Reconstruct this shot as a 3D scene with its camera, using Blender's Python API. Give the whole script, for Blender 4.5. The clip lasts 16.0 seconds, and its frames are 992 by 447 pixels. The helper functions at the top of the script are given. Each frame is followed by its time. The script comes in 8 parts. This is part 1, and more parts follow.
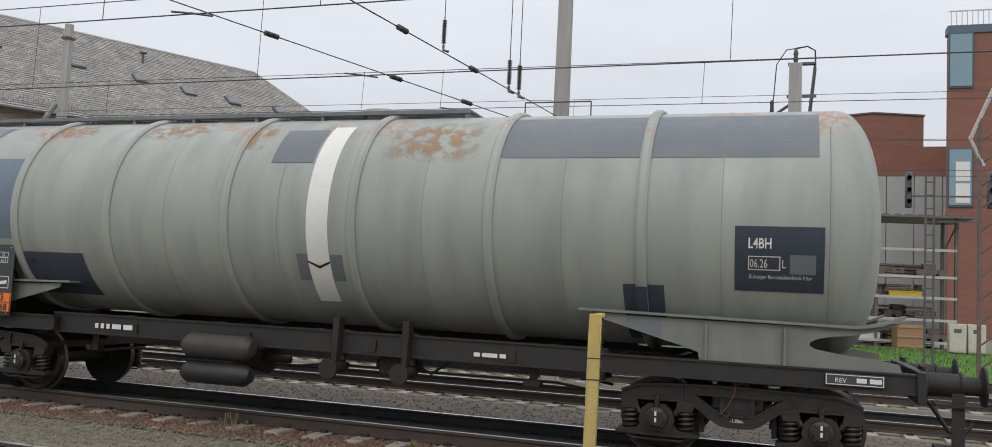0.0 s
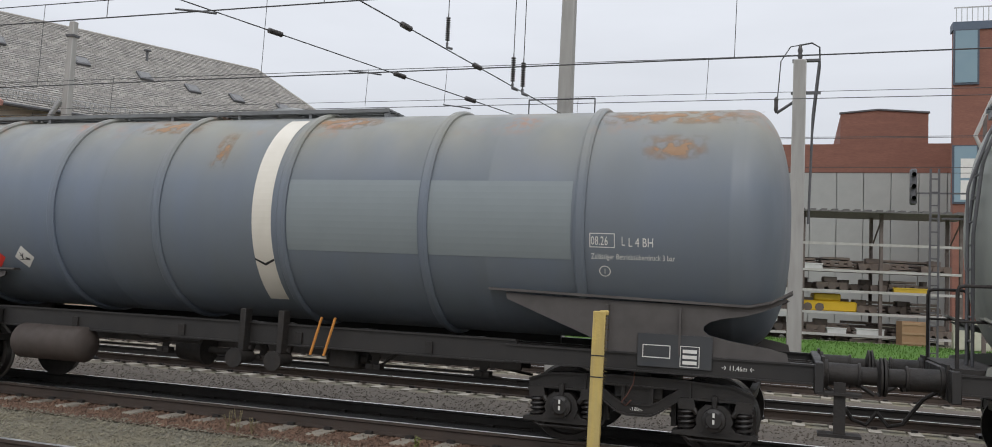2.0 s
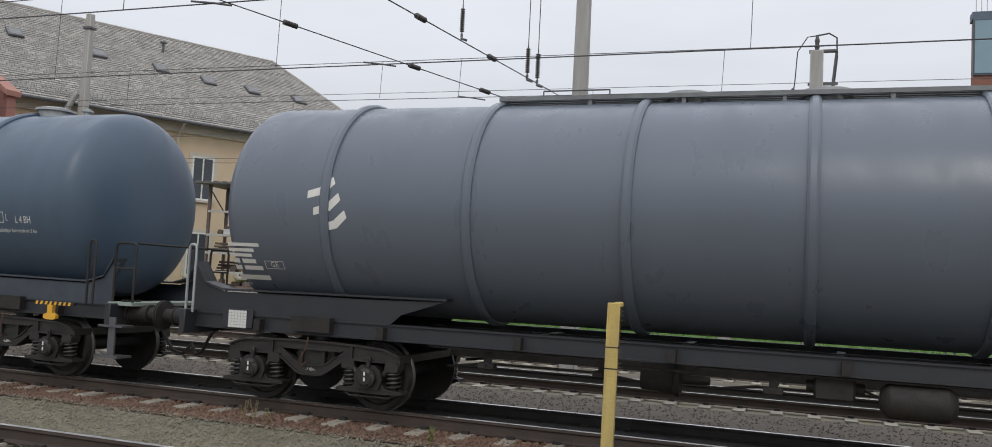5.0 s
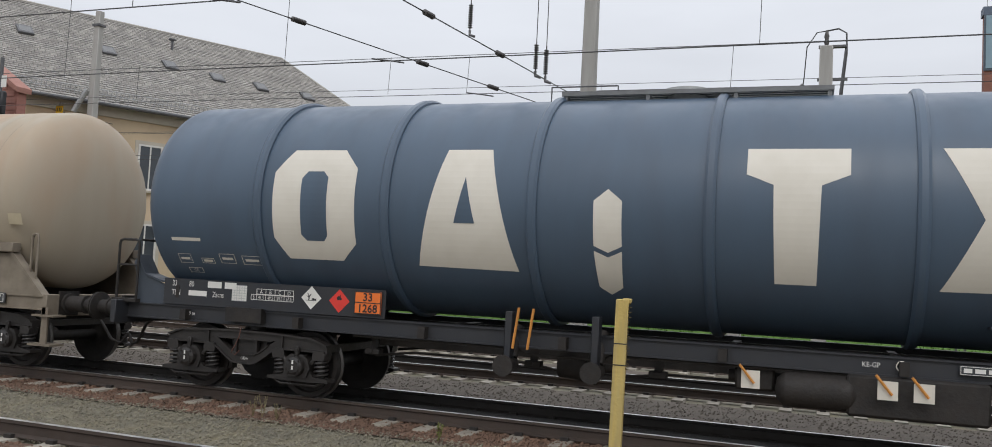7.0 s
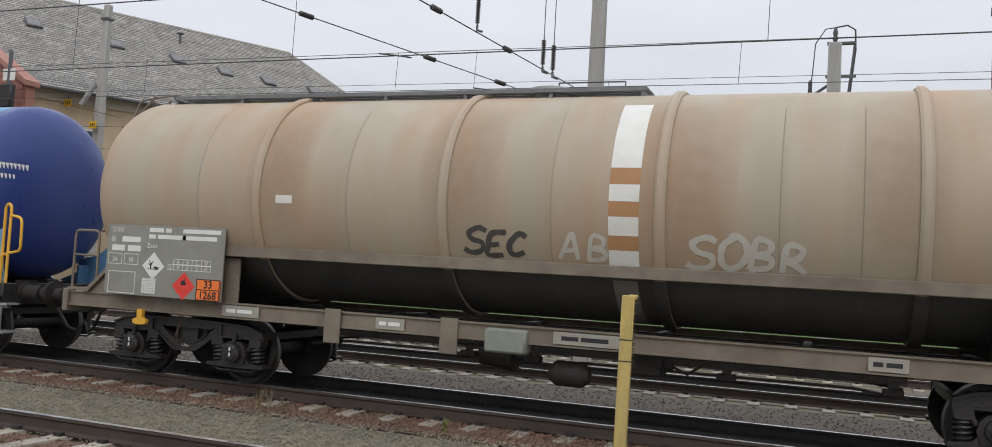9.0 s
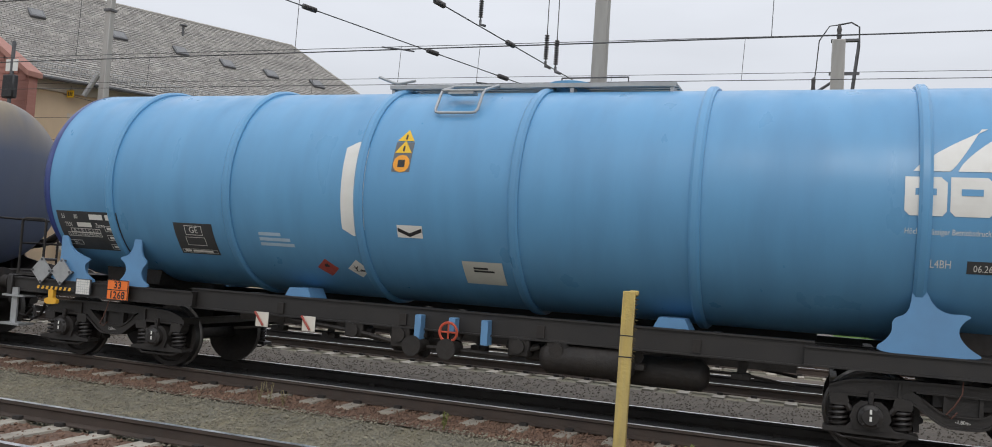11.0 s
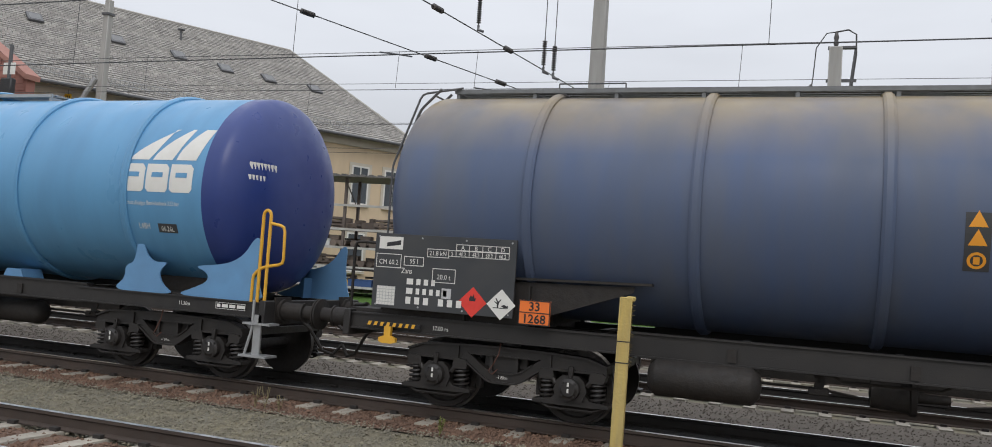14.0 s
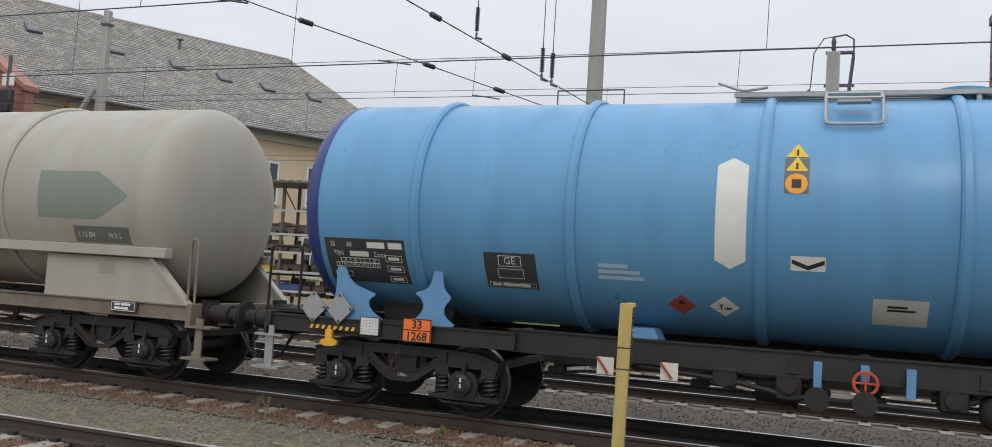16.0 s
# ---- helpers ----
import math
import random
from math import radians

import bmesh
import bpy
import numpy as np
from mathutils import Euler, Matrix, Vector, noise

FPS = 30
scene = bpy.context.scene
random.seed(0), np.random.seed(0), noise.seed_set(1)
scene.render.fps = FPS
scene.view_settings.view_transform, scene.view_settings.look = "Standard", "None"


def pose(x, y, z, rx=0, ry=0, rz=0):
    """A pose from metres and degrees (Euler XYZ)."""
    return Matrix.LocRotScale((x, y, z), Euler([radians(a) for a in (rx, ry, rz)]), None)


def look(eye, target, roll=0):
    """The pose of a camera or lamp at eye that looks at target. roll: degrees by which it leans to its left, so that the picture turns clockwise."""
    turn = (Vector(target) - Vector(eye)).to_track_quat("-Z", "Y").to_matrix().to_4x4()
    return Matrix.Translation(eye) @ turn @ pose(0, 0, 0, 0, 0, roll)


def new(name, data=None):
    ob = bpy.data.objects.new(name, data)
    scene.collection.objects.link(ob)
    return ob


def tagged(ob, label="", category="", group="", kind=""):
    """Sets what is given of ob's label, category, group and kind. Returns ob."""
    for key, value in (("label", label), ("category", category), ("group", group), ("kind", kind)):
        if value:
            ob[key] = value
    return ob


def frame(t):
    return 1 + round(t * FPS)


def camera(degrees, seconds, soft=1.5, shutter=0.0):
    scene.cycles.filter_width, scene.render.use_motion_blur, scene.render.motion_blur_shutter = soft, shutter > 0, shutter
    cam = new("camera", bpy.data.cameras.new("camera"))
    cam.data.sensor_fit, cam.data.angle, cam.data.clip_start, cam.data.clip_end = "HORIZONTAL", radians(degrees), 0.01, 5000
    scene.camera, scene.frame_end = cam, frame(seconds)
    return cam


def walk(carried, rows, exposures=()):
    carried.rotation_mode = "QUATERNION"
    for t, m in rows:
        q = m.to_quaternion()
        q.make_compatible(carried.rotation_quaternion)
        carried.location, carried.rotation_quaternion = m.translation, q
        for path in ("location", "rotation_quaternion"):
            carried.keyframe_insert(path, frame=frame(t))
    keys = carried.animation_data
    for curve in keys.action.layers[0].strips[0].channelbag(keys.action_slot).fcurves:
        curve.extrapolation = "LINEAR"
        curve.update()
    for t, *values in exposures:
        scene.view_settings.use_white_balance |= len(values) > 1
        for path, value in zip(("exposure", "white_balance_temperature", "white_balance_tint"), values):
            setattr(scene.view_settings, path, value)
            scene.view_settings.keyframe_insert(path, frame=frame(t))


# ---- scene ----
cam = camera(58.98, 16.0, soft=0.9)

# hand-held camera: seconds, yaw, pitch, lean; it stands on one spot
TURNS = [(0, 18.72, 4.55, 2.8), (.5, 18.79, 4.54, 2.77), (1, 18.91, 4.45, 2.69), (1.5, 18.96, 4.27, 2.73), (2, 18.96, 4.36, 2.79)]
TURNS += [(2.5, 19.12, 4.19, 3.0), (3, 19.36, 4.18, 3.09), (3.5, 19.54, 4.09, 3.12), (6, 20.14, 3.69, 2.67), (6.5, 20.31, 3.79, 2.66)]
TURNS += [(7, 20.4, 3.5, 2.91), (7.5, 20.54, 3.39, 3.06), (8, 20.64, 3.01, 3.27), (8.5, 20.72, 2.92, 3.21), (9, 20.8, 3.18, 3.26)]
TURNS += [(9.5, 20.9, 3.41, 3.3), (10, 20.83, 3.11, 3.44), (12.5, 20.93, 2.65, 4.06), (13, 20.79, 2.57, 4.14), (13.5, 20.71, 2.93, 4.11)]
TURNS += [(14, 20.72, 3.19, 3.96), (14.5, 20.64, 3.18, 3.85), (15, 20.67, 3.46, 3.68), (15.5, 20.64, 3.33, 3.59), (16, 20.72, 3.66, 3.53)]
walk(cam, [(t, pose(0, 0, 1.81, 90 + p, 0, y) @ pose(0, 0, 0, 0, 0, r)) for t, y, p, r in TURNS])

# ---- light: an overcast sky, brighter overhead, and a veiled sun ----
SUN_EL, SUN_AZ = radians(48), radians(150)
world = bpy.data.worlds.new("overcast")
scene.world = world
world.use_nodes = True
wn, wl = world.node_tree.nodes, world.node_tree.links
wn.clear()
sky = wn.new("ShaderNodeTexSky")
sky.sky_type, sky.sun_disc, sky.sun_elevation, sky.sun_rotation = "NISHITA", False, SUN_EL, SUN_AZ
sky.dust_density = 4
sky_dim = wn.new("ShaderNodeVectorMath")
sky_dim.operation = "SCALE"
sky_dim.inputs[3].default_value = 0.06
tc = wn.new("ShaderNodeTexCoord")
sep = wn.new("ShaderNodeSeparateXYZ")
cloud_map = wn.new("ShaderNodeMapping")
cloud_map.inputs["Scale"].default_value = (1.5, 1.5, 6)
cloud = wn.new("ShaderNodeTexNoise")
cloud.inputs["Scale"].default_value, cloud.inputs["Detail"].default_value = 1.6, 5
grad = wn.new("ShaderNodeMapRange")
grad.inputs[1].default_value, grad.inputs[2].default_value = 0.0, 1.0
grad.inputs[3].default_value, grad.inputs[4].default_value = 0.59, 1.72
cl = wn.new("ShaderNodeMapRange")
cl.inputs[1].default_value, cl.inputs[2].default_value = 0.3, 0.7
cl.inputs[3].default_value, cl.inputs[4].default_value = 0.93, 1.06
mul = wn.new("ShaderNodeMath")
mul.operation = "MULTIPLY"
tint = wn.new("ShaderNodeVectorMath")
tint.operation = "SCALE"
tint.inputs[0].default_value = (0.93, 0.965, 1.04)
mixs = wn.new("ShaderNodeMix")
mixs.data_type = "RGBA"
mixs.inputs[0].default_value = 0.9
bg = wn.new("ShaderNodeBackground")
bg.inputs[1].default_value = 1.0
wo = wn.new("ShaderNodeOutputWorld")
wl.new(tc.outputs["Generated"], sep.inputs[0])
wl.new(sep.outputs[2], grad.inputs[0])
wl.new(tc.outputs["Generated"], cloud_map.inputs[0])
wl.new(cloud_map.outputs[0], cloud.inputs["Vector"])
wl.new(cloud.outputs[0], cl.inputs[0])
wl.new(grad.outputs[0], mul.inputs[0])
wl.new(cl.outputs[0], mul.inputs[1])
wl.new(mul.outputs[0], tint.inputs[3])
wl.new(sky.outputs[0], sky_dim.inputs[0])
wl.new(sky_dim.outputs[0], mixs.inputs[6])
wl.new(tint.outputs[0], mixs.inputs[7])
wl.new(mixs.outputs[2], bg.inputs[0])
wl.new(bg.outputs[0], wo.inputs[0])
sun_data = bpy.data.lights.new("sun", "SUN")
sun_data.energy, sun_data.angle, sun_data.color = 0.6, radians(25), (1, 0.96, 0.9)
sun = new("sun", sun_data)
sun.matrix_world = look((6, -14, 20), (0, 8, 0))
scene.view_settings.exposure = 0.0


# ---- materials ----
MATS = {}


def mat(name, base, rough=0.6, metal=0.0, second=None, scale=6.0, amount=0.35, stretch=(1, 1, 1), bump=0.0, bump_scale=80.0,
        rust=0.0, rust_low=None, crown=None, crown_low=3.5, crown_amount=0.8, stain=None, stain_amount=0.0, stain_scale=1.0, spread=0.0, spec=0.5):
    """A worn surface: base colour broken up at two scales, stains, rust and fine relief, all in object space."""
    if name in MATS:
        return MATS[name]
    m = bpy.data.materials.new(name)
    m.use_nodes = True
    n, l = m.node_tree.nodes, m.node_tree.links
    b = n["Principled BSDF"]
    b.inputs["Roughness"].default_value, b.inputs["Metallic"].default_value = rough, metal
    b.inputs["Specular IOR Level"].default_value = spec
    second = second or tuple(c * 0.72 for c in base)
    co = n.new("ShaderNodeTexCoord")
    mp = n.new("ShaderNodeMapping")
    mp.inputs["Scale"].default_value = stretch
    l.new(co.outputs["Object"], mp.inputs[0])

    def noisy(sc, detail, lo, hi, vec=mp):
        t = n.new("ShaderNodeTexNoise")
        t.inputs["Scale"].default_value, t.inputs["Detail"].default_value = sc, detail
        l.new(vec.outputs[0], t.inputs["Vector"])
        r = n.new("ShaderNodeMapRange")
        r.inputs[1].default_value, r.inputs[2].default_value = lo, hi
        l.new(t.outputs[0], r.inputs[0])
        return r

    def blend(fac, a, c):
        x = n.new("ShaderNodeMix")
        x.data_type = "RGBA"
        l.new(fac, x.inputs[0])
        for k, v in ((6, a), (7, c)):
            if isinstance(v, tuple):
                x.inputs[k].default_value = (*v, 1)
            else:
                l.new(v, x.inputs[k])
        return x.outputs[2]

    def times(a, k):
        x = n.new("ShaderNodeMath")
        x.operation = "MULTIPLY"
        l.new(a, x.inputs[0])
        if isinstance(k, float):
            x.inputs[1].default_value = k
        else:
            l.new(k, x.inputs[1])
        return x.outputs[0]

    col = blend(times(noisy(scale, 6, 0.35, 0.7).outputs[0], float(amount)), base, second)
    col = blend(times(noisy(scale * 0.17, 3, 0.35, 0.7).outputs[0], float(amount) * 0.7), col, second)
    if spread:
        oi = n.new("ShaderNodeObjectInfo")
        hv = n.new("ShaderNodeHueSaturation")
        r = n.new("ShaderNodeMapRange")
        r.inputs[3].default_value, r.inputs[4].default_value = 1 - spread, 1 + spread
        l.new(oi.outputs["Random"], r.inputs[0])
        l.new(r.outputs[0], hv.inputs["Value"])
        l.new(col, hv.inputs["Color"])
        col = hv.outputs[0]
    if stain:
        sm = n.new("ShaderNodeMapping")
        sm.inputs["Scale"].default_value = (1.2, 0.4, 0.22)
        l.new(co.outputs["Object"], sm.inputs[0])
        col = blend(times(noisy(stain_scale * 2.2, 5, 0.42, 0.72, sm).outputs[0], float(stain_amount)), col, stain)
    if crown:
        # dirt that has settled on the upper side and run down in streaks
        cs = n.new("ShaderNodeSeparateXYZ")
        l.new(co.outputs["Object"], cs.inputs[0])
        cr = n.new("ShaderNodeMapRange")
        cr.inputs[1].default_value, cr.inputs[2].default_value = crown_low, crown_low + 0.75
        l.new(cs.outputs[2], cr.inputs[0])
        cn = noisy(1.1, 5, 0.3, 0.62)
        cn.inputs[3].default_value = 0.45
        col = blend(times(times(cr.outputs[0], cn.outputs[0]), float(crown_amount)), col, crown)
    if rust:
        big, fine = noisy(0.9, 4, 0.50, 0.62), noisy(9.0, 7, 0.40, 0.62)
        f = times(times(big.outputs[0], fine.outputs[0]), float(rust))
        if rust_low is not None:
            sp = n.new("ShaderNodeSeparateXYZ")
            l.new(co.outputs["Object"], sp.inputs[0])
            r = n.new("ShaderNodeMapRange")
            r.inputs[1].default_value, r.inputs[2].default_value = rust_low, rust_low + 0.25
            l.new(sp.outputs[2], r.inputs[0])
            f = times(f, r.outputs[0])
        col = blend(f, col, (0.36, 0.13, 0.045))
    l.new(col, b.inputs["Base Color"])
    rr = noisy(scale * 2, 4, 0.3, 0.7)
    rr.inputs[3].default_value, rr.inputs[4].default_value = max(rough - 0.1, 0.05), min(rough + 0.12, 1)
    l.new(rr.outputs[0], b.inputs["Roughness"])
    if bump:
        t = n.new("ShaderNodeTexNoise")
        t.inputs["Scale"].default_value, t.inputs["Detail"].default_value = bump_scale, 4
        l.new(co.outputs["Object"], t.inputs["Vector"])
        bp = n.new("ShaderNodeBump")
        bp.inputs["Strength"].default_value, bp.inputs["Distance"].default_value = bump, 0.02
        l.new(t.outputs[0], bp.inputs["Height"])
        l.new(bp.outputs[0], b.inputs["Normal"])
    MATS[name] = m
    return m


def soft_patch(name, colour, strength=0.9, ragged=(0.42, 0.58, 0.06)):
    """A patch of rust that fades out towards its rim; ragged: noise from, to and least share."""
    m = mat(name, colour, 0.8, second=tuple(c * 0.8 for c in colour), scale=7, amount=0.7)
    n, l = m.node_tree.nodes, m.node_tree.links
    co, sp = n.new("ShaderNodeTexCoord"), n.new("ShaderNodeSeparateXYZ")
    l.new(co.outputs["Generated"], sp.inputs[0])
    out = None
    for k in (0, 2):
        a, c = n.new("ShaderNodeMath"), n.new("ShaderNodeMath")
        a.operation, a.inputs[0].default_value = "SUBTRACT", 1.0
        l.new(sp.outputs[k], a.inputs[1])
        c.operation = "MULTIPLY"
        l.new(a.outputs[0], c.inputs[0])
        l.new(sp.outputs[k], c.inputs[1])
        if out is None:
            out = c.outputs[0]
        else:
            d = n.new("ShaderNodeMath")
            d.operation = "MULTIPLY"
            l.new(out, d.inputs[0])
            l.new(c.outputs[0], d.inputs[1])
            out = d.outputs[0]
    t = n.new("ShaderNodeTexNoise")
    t.inputs["Scale"].default_value, t.inputs["Detail"].default_value = 6.0, 8.0
    l.new(co.outputs["Object"], t.inputs["Vector"])
    g = n.new("ShaderNodeMath")
    g.operation = "MULTIPLY"
    l.new(out, g.inputs[0])
    q = n.new("ShaderNodeMapRange")
    q.inputs[1].default_value, q.inputs[2].default_value, q.inputs[3].default_value = ragged
    l.new(t.outputs[0], q.inputs[0])
    l.new(q.outputs[0], g.inputs[1])
    r = n.new("ShaderNodeMapRange")
    r.inputs[1].default_value, r.inputs[2].default_value, r.inputs[4].default_value = 0.003, 0.05, strength
    l.new(g.outputs[0], r.inputs[0])
    l.new(r.outputs[0], n["Principled BSDF"].inputs["Alpha"])
    return m


GRIME = mat("grime_black", (0.0125, 0.0112, 0.0105), 0.7, second=(0.034, 0.027, 0.022), scale=9, amount=0.6, bump=0.25, bump_scale=30)
BOGIE = mat("bogie_dark", (0.015, 0.0138, 0.0134), 0.46, second=(0.036, 0.03, 0.026), scale=7, amount=0.6, bump=0.25, bump_scale=25)
TREAD = mat("wheel_tread", (0.1, 0.095, 0.09), 0.4, 0.8)
FRAME = mat("frame_dark", (0.0155, 0.0145, 0.0145), 0.5, second=(0.031, 0.027, 0.024), scale=4, amount=0.6, bump=0.1)
FRAME_BLUE = mat("frame_slate", (0.02, 0.023, 0.03), 0.5, second=(0.034, 0.033, 0.034), scale=4, amount=0.6, bump=0.1)
FRAME_TAN = mat("frame_tan", (0.235, 0.2, 0.15), 0.65, second=(0.12, 0.092, 0.068), scale=3, amount=0.7, bump=0.1)
WHITE = mat("white_paint", (0.74, 0.73, 0.69), 0.55, second=(0.6, 0.58, 0.53), scale=5, amount=0.4)
CREAM = mat("cream_paint", (0.7, 0.66, 0.58), 0.55, second=(0.58, 0.54, 0.46), scale=3, amount=0.4)
INK = mat("black_paint", (0.02, 0.02, 0.022), 0.5, scale=8)
ORANGE = mat("orange_plate", (0.9, 0.2, 0.03), 0.45, second=(0.72, 0.16, 0.03), scale=8)
RED = mat("red_label", (0.75, 0.05, 0.035), 0.5, scale=8)
RED_OLD = mat("red_faded", (0.4, 0.07, 0.05), 0.6, scale=8)
YELLOW = mat("yellow_paint", (0.78, 0.42, 0.04), 0.45, scale=8)
BOARD = mat("board_black", (0.035, 0.038, 0.043), 0.5, second=(0.06, 0.06, 0.06), scale=4, amount=0.6)
BOARD_GREY = mat("board_grey", (0.27, 0.265, 0.23), 0.6, second=(0.2, 0.195, 0.165), scale=4, amount=0.6)
SLATE_PATCH = mat("slate_patch", (0.13, 0.145, 0.16), 0.55, second=(0.17, 0.18, 0.18), scale=3, amount=0.5)
GATE_BLUE = mat("blue_grey_panel", (0.12, 0.16, 0.21), 0.55, second=(0.16, 0.19, 0.22), scale=3, amount=0.5)
STEEL = mat("galvanised_steel", (0.42, 0.43, 0.43), 0.45, 0.5, second=(0.3, 0.3, 0.3), scale=9, amount=0.5)
STEEL_DARK = mat("dark_steel", (0.12, 0.12, 0.125), 0.5, 0.3, scale=9, amount=0.5)
WALK = mat("walkway_steel", (0.2, 0.21, 0.215), 0.5, 0.2, second=(0.13, 0.13, 0.13), scale=6, amount=0.6)
RAIL = mat("rail_side", (0.042, 0.032, 0.026), 0.75, second=(0.08, 0.055, 0.042), scale=3, amount=0.6, bump=0.15, bump_scale=40)
# Darker copy of rail_side with shade in its colour; far rails and clips
RAIL_DARK = mat("rail_shaded", (0.016, 0.0145, 0.0135), 0.75, second=(0.032, 0.026, 0.022), scale=3, amount=0.6, bump=0.15, bump_scale=40)
RAIL_TOP = mat("rail_top", (0.85, 0.84, 0.83), 0.38, 1.0, second=(0.7, 0.68, 0.66), scale=2, amount=0.4)
CONCRETE = mat("sleeper_concrete", (0.37, 0.34, 0.28), 0.85, second=(0.24, 0.205, 0.17), scale=5, amount=0.7, bump=0.4, bump_scale=40, spread=0.14)
POLE = mat("pole_concrete", (0.4, 0.39, 0.365), 0.85, second=(0.3, 0.29, 0.27), scale=2, amount=0.7, stretch=(3, 3, 0.4), bump=0.3, bump_scale=40)
WIRE = mat("wire_dark", (0.06, 0.06, 0.06), 0.6)
INSULATOR = mat("insulator_brown", (0.07, 0.064, 0.062), 0.35)
WOOD_YELLOW = mat("yellow_post", (0.55, 0.4, 0.11), 0.75, second=(0.45, 0.36, 0.16), scale=3, amount=0.6, stretch=(8, 8, 0.8), bump=0.4, bump_scale=25, stain=(0.2, 0.15, 0.08), stain_amount=0.4, stain_scale=4)
BLUE = mat("light_blue_paint", (0.12, 0.322, 0.54), 0.36, second=(0.098, 0.27, 0.475), scale=1.2, amount=0.4, stretch=(1, 1, 0.3), stain=(0.07, 0.17, 0.3), stain_amount=0.3)
BLUE_PALE = mat("pale_blue_paint", (0.13, 0.3, 0.52), 0.42, second=(0.11, 0.22, 0.37), scale=3, amount=0.5)
NAVY = mat("navy_paint", (0.026, 0.05, 0.21), 0.36, second=(0.025, 0.042, 0.17), scale=2, amount=0.5)
TANK_A = mat("tank_sage", (0.345, 0.358, 0.318), 0.5, second=(0.28, 0.295, 0.268), scale=1.2, amount=0.5, stretch=(1.6, 1.6, 0.35), stain=(0.19, 0.2, 0.198), stain_amount=0.5, rust=0.85, rust_low=3.72)
TANK_B = mat("tank_blue_grey", (0.145, 0.178, 0.235), 0.5, crown=(0.25, 0.24, 0.19), crown_low=3.1, second=(0.15, 0.165, 0.175), scale=1.0, amount=0.6, stretch=(1.2, 1.2, 0.4), stain=(0.16, 0.185, 0.2), stain_amount=0.4, rust=0.6, rust_low=3.75)
TANK_C = mat("tank_slate", (0.12, 0.14, 0.172), 0.34, second=(0.105, 0.122, 0.15), scale=1.0, amount=0.5, stretch=(1.5, 1.5, 0.4))
TANK_D = mat("tank_blue_slate", (0.072, 0.109, 0.158), 0.38, second=(0.062, 0.092, 0.132), scale=0.8, amount=0.6, stretch=(1.5, 1.5, 0.4), stain=(0.055, 0.065, 0.085), stain_amount=0.3)
TANK_E = mat("tank_tan", (0.405, 0.348, 0.268), 0.6, second=(0.36, 0.3, 0.22), scale=1.0, amount=0.6, stretch=(1.5, 1.5, 0.3), stain=(0.42, 0.25, 0.14), stain_amount=0.6, stain_scale=0.55)
TANK_G = mat("tank_indigo", (0.07, 0.106, 0.205), 0.5, crown=(0.27, 0.215, 0.135), crown_low=3.3, crown_amount=1.0, second=(0.073, 0.097, 0.155), scale=0.9, amount=0.6, stretch=(1.3, 1.3, 0.5), stain=(0.115, 0.12, 0.125), stain_amount=0.6, stain_scale=0.6)
TANK_I = mat("tank_stone", (0.4, 0.39, 0.335), 0.55, second=(0.33, 0.315, 0.27), scale=1.0, amount=0.5, stretch=(1.5, 1.5, 0.3), stain=(0.34, 0.25, 0.16), stain_amount=0.35)
BELLY_DARK = mat("tank_belly_dark", (0.036, 0.036, 0.037), 0.6, second=(0.075, 0.072, 0.068), scale=1.2, amount=0.7, stretch=(2, 2, 0.5))


# ---- geometry helpers ----
def box(bm, x0, x1, y0, y1, z0, z1, bev=0.0):
    r = bmesh.ops.create_cube(bm, size=1)
    for v in r["verts"]:
        v.co = Vector((x0 + (v.co.x + 0.5) * (x1 - x0), y0 + (v.co.y + 0.5) * (y1 - y0), z0 + (v.co.z + 0.5) * (z1 - z0)))
    if bev:
        es = {e for v in r["verts"] for e in v.link_edges}
        bmesh.ops.bevel(bm, geom=list(es), offset=bev, segments=1, affect="EDGES")
    return bm


def cyl(bm, p0, p1, r0, seg=12, r1=None):
    p0, p1 = Vector(p0), Vector(p1)
    d = p1 - p0
    m = Matrix.Translation((p0 + p1) / 2) @ d.to_track_quat("Z", "Y").to_matrix().to_4x4()
    bmesh.ops.create_cone(bm, cap_ends=True, segments=seg, radius1=r0, radius2=r0 if r1 is None else r1, depth=d.length, matrix=m)
    return bm


def tube(bm, pts, r, seg=6, closed=False):
    pts = [Vector(p) for p in pts]
    rings, ref = [], None
    n = len(pts)
    for i, p in enumerate(pts):
        a = pts[(i - 1) % n] if closed or i else p
        c = pts[(i + 1) % n] if closed or i < n - 1 else p
        d = (c - a).normalized()
        if ref is None:
            ref = d.orthogonal().normalized()
        ref = (ref - d * ref.dot(d)).normalized()
        s = d.cross(ref)
        rings.append([bm.verts.new(p + (ref * math.cos(k * math.tau / seg) + s * math.sin(k * math.tau / seg)) * r) for k in range(seg)])
    for i in range(n if closed else n - 1):
        a, c = rings[i], rings[(i + 1) % n]
        for k in range(seg):
            bm.faces.new((a[k], a[(k + 1) % seg], c[(k + 1) % seg], c[k]))
    if not closed:
        bm.faces.new(rings[0][::-1]), bm.faces.new(rings[-1])
    return bm


def prism(bm, poly, y0, y1):
    """A plate: the outline poly in x and z, from y0 to y1."""
    a = [bm.verts.new((x, y0, z)) for x, z in poly]
    c = [bm.verts.new((x, y1, z)) for x, z in poly]
    bm.faces.new(a), bm.faces.new(c[::-1])
    for i in range(len(a)):
        j = (i + 1) % len(a)
        bm.faces.new((a[j], a[i], c[i], c[j]))
    return bm


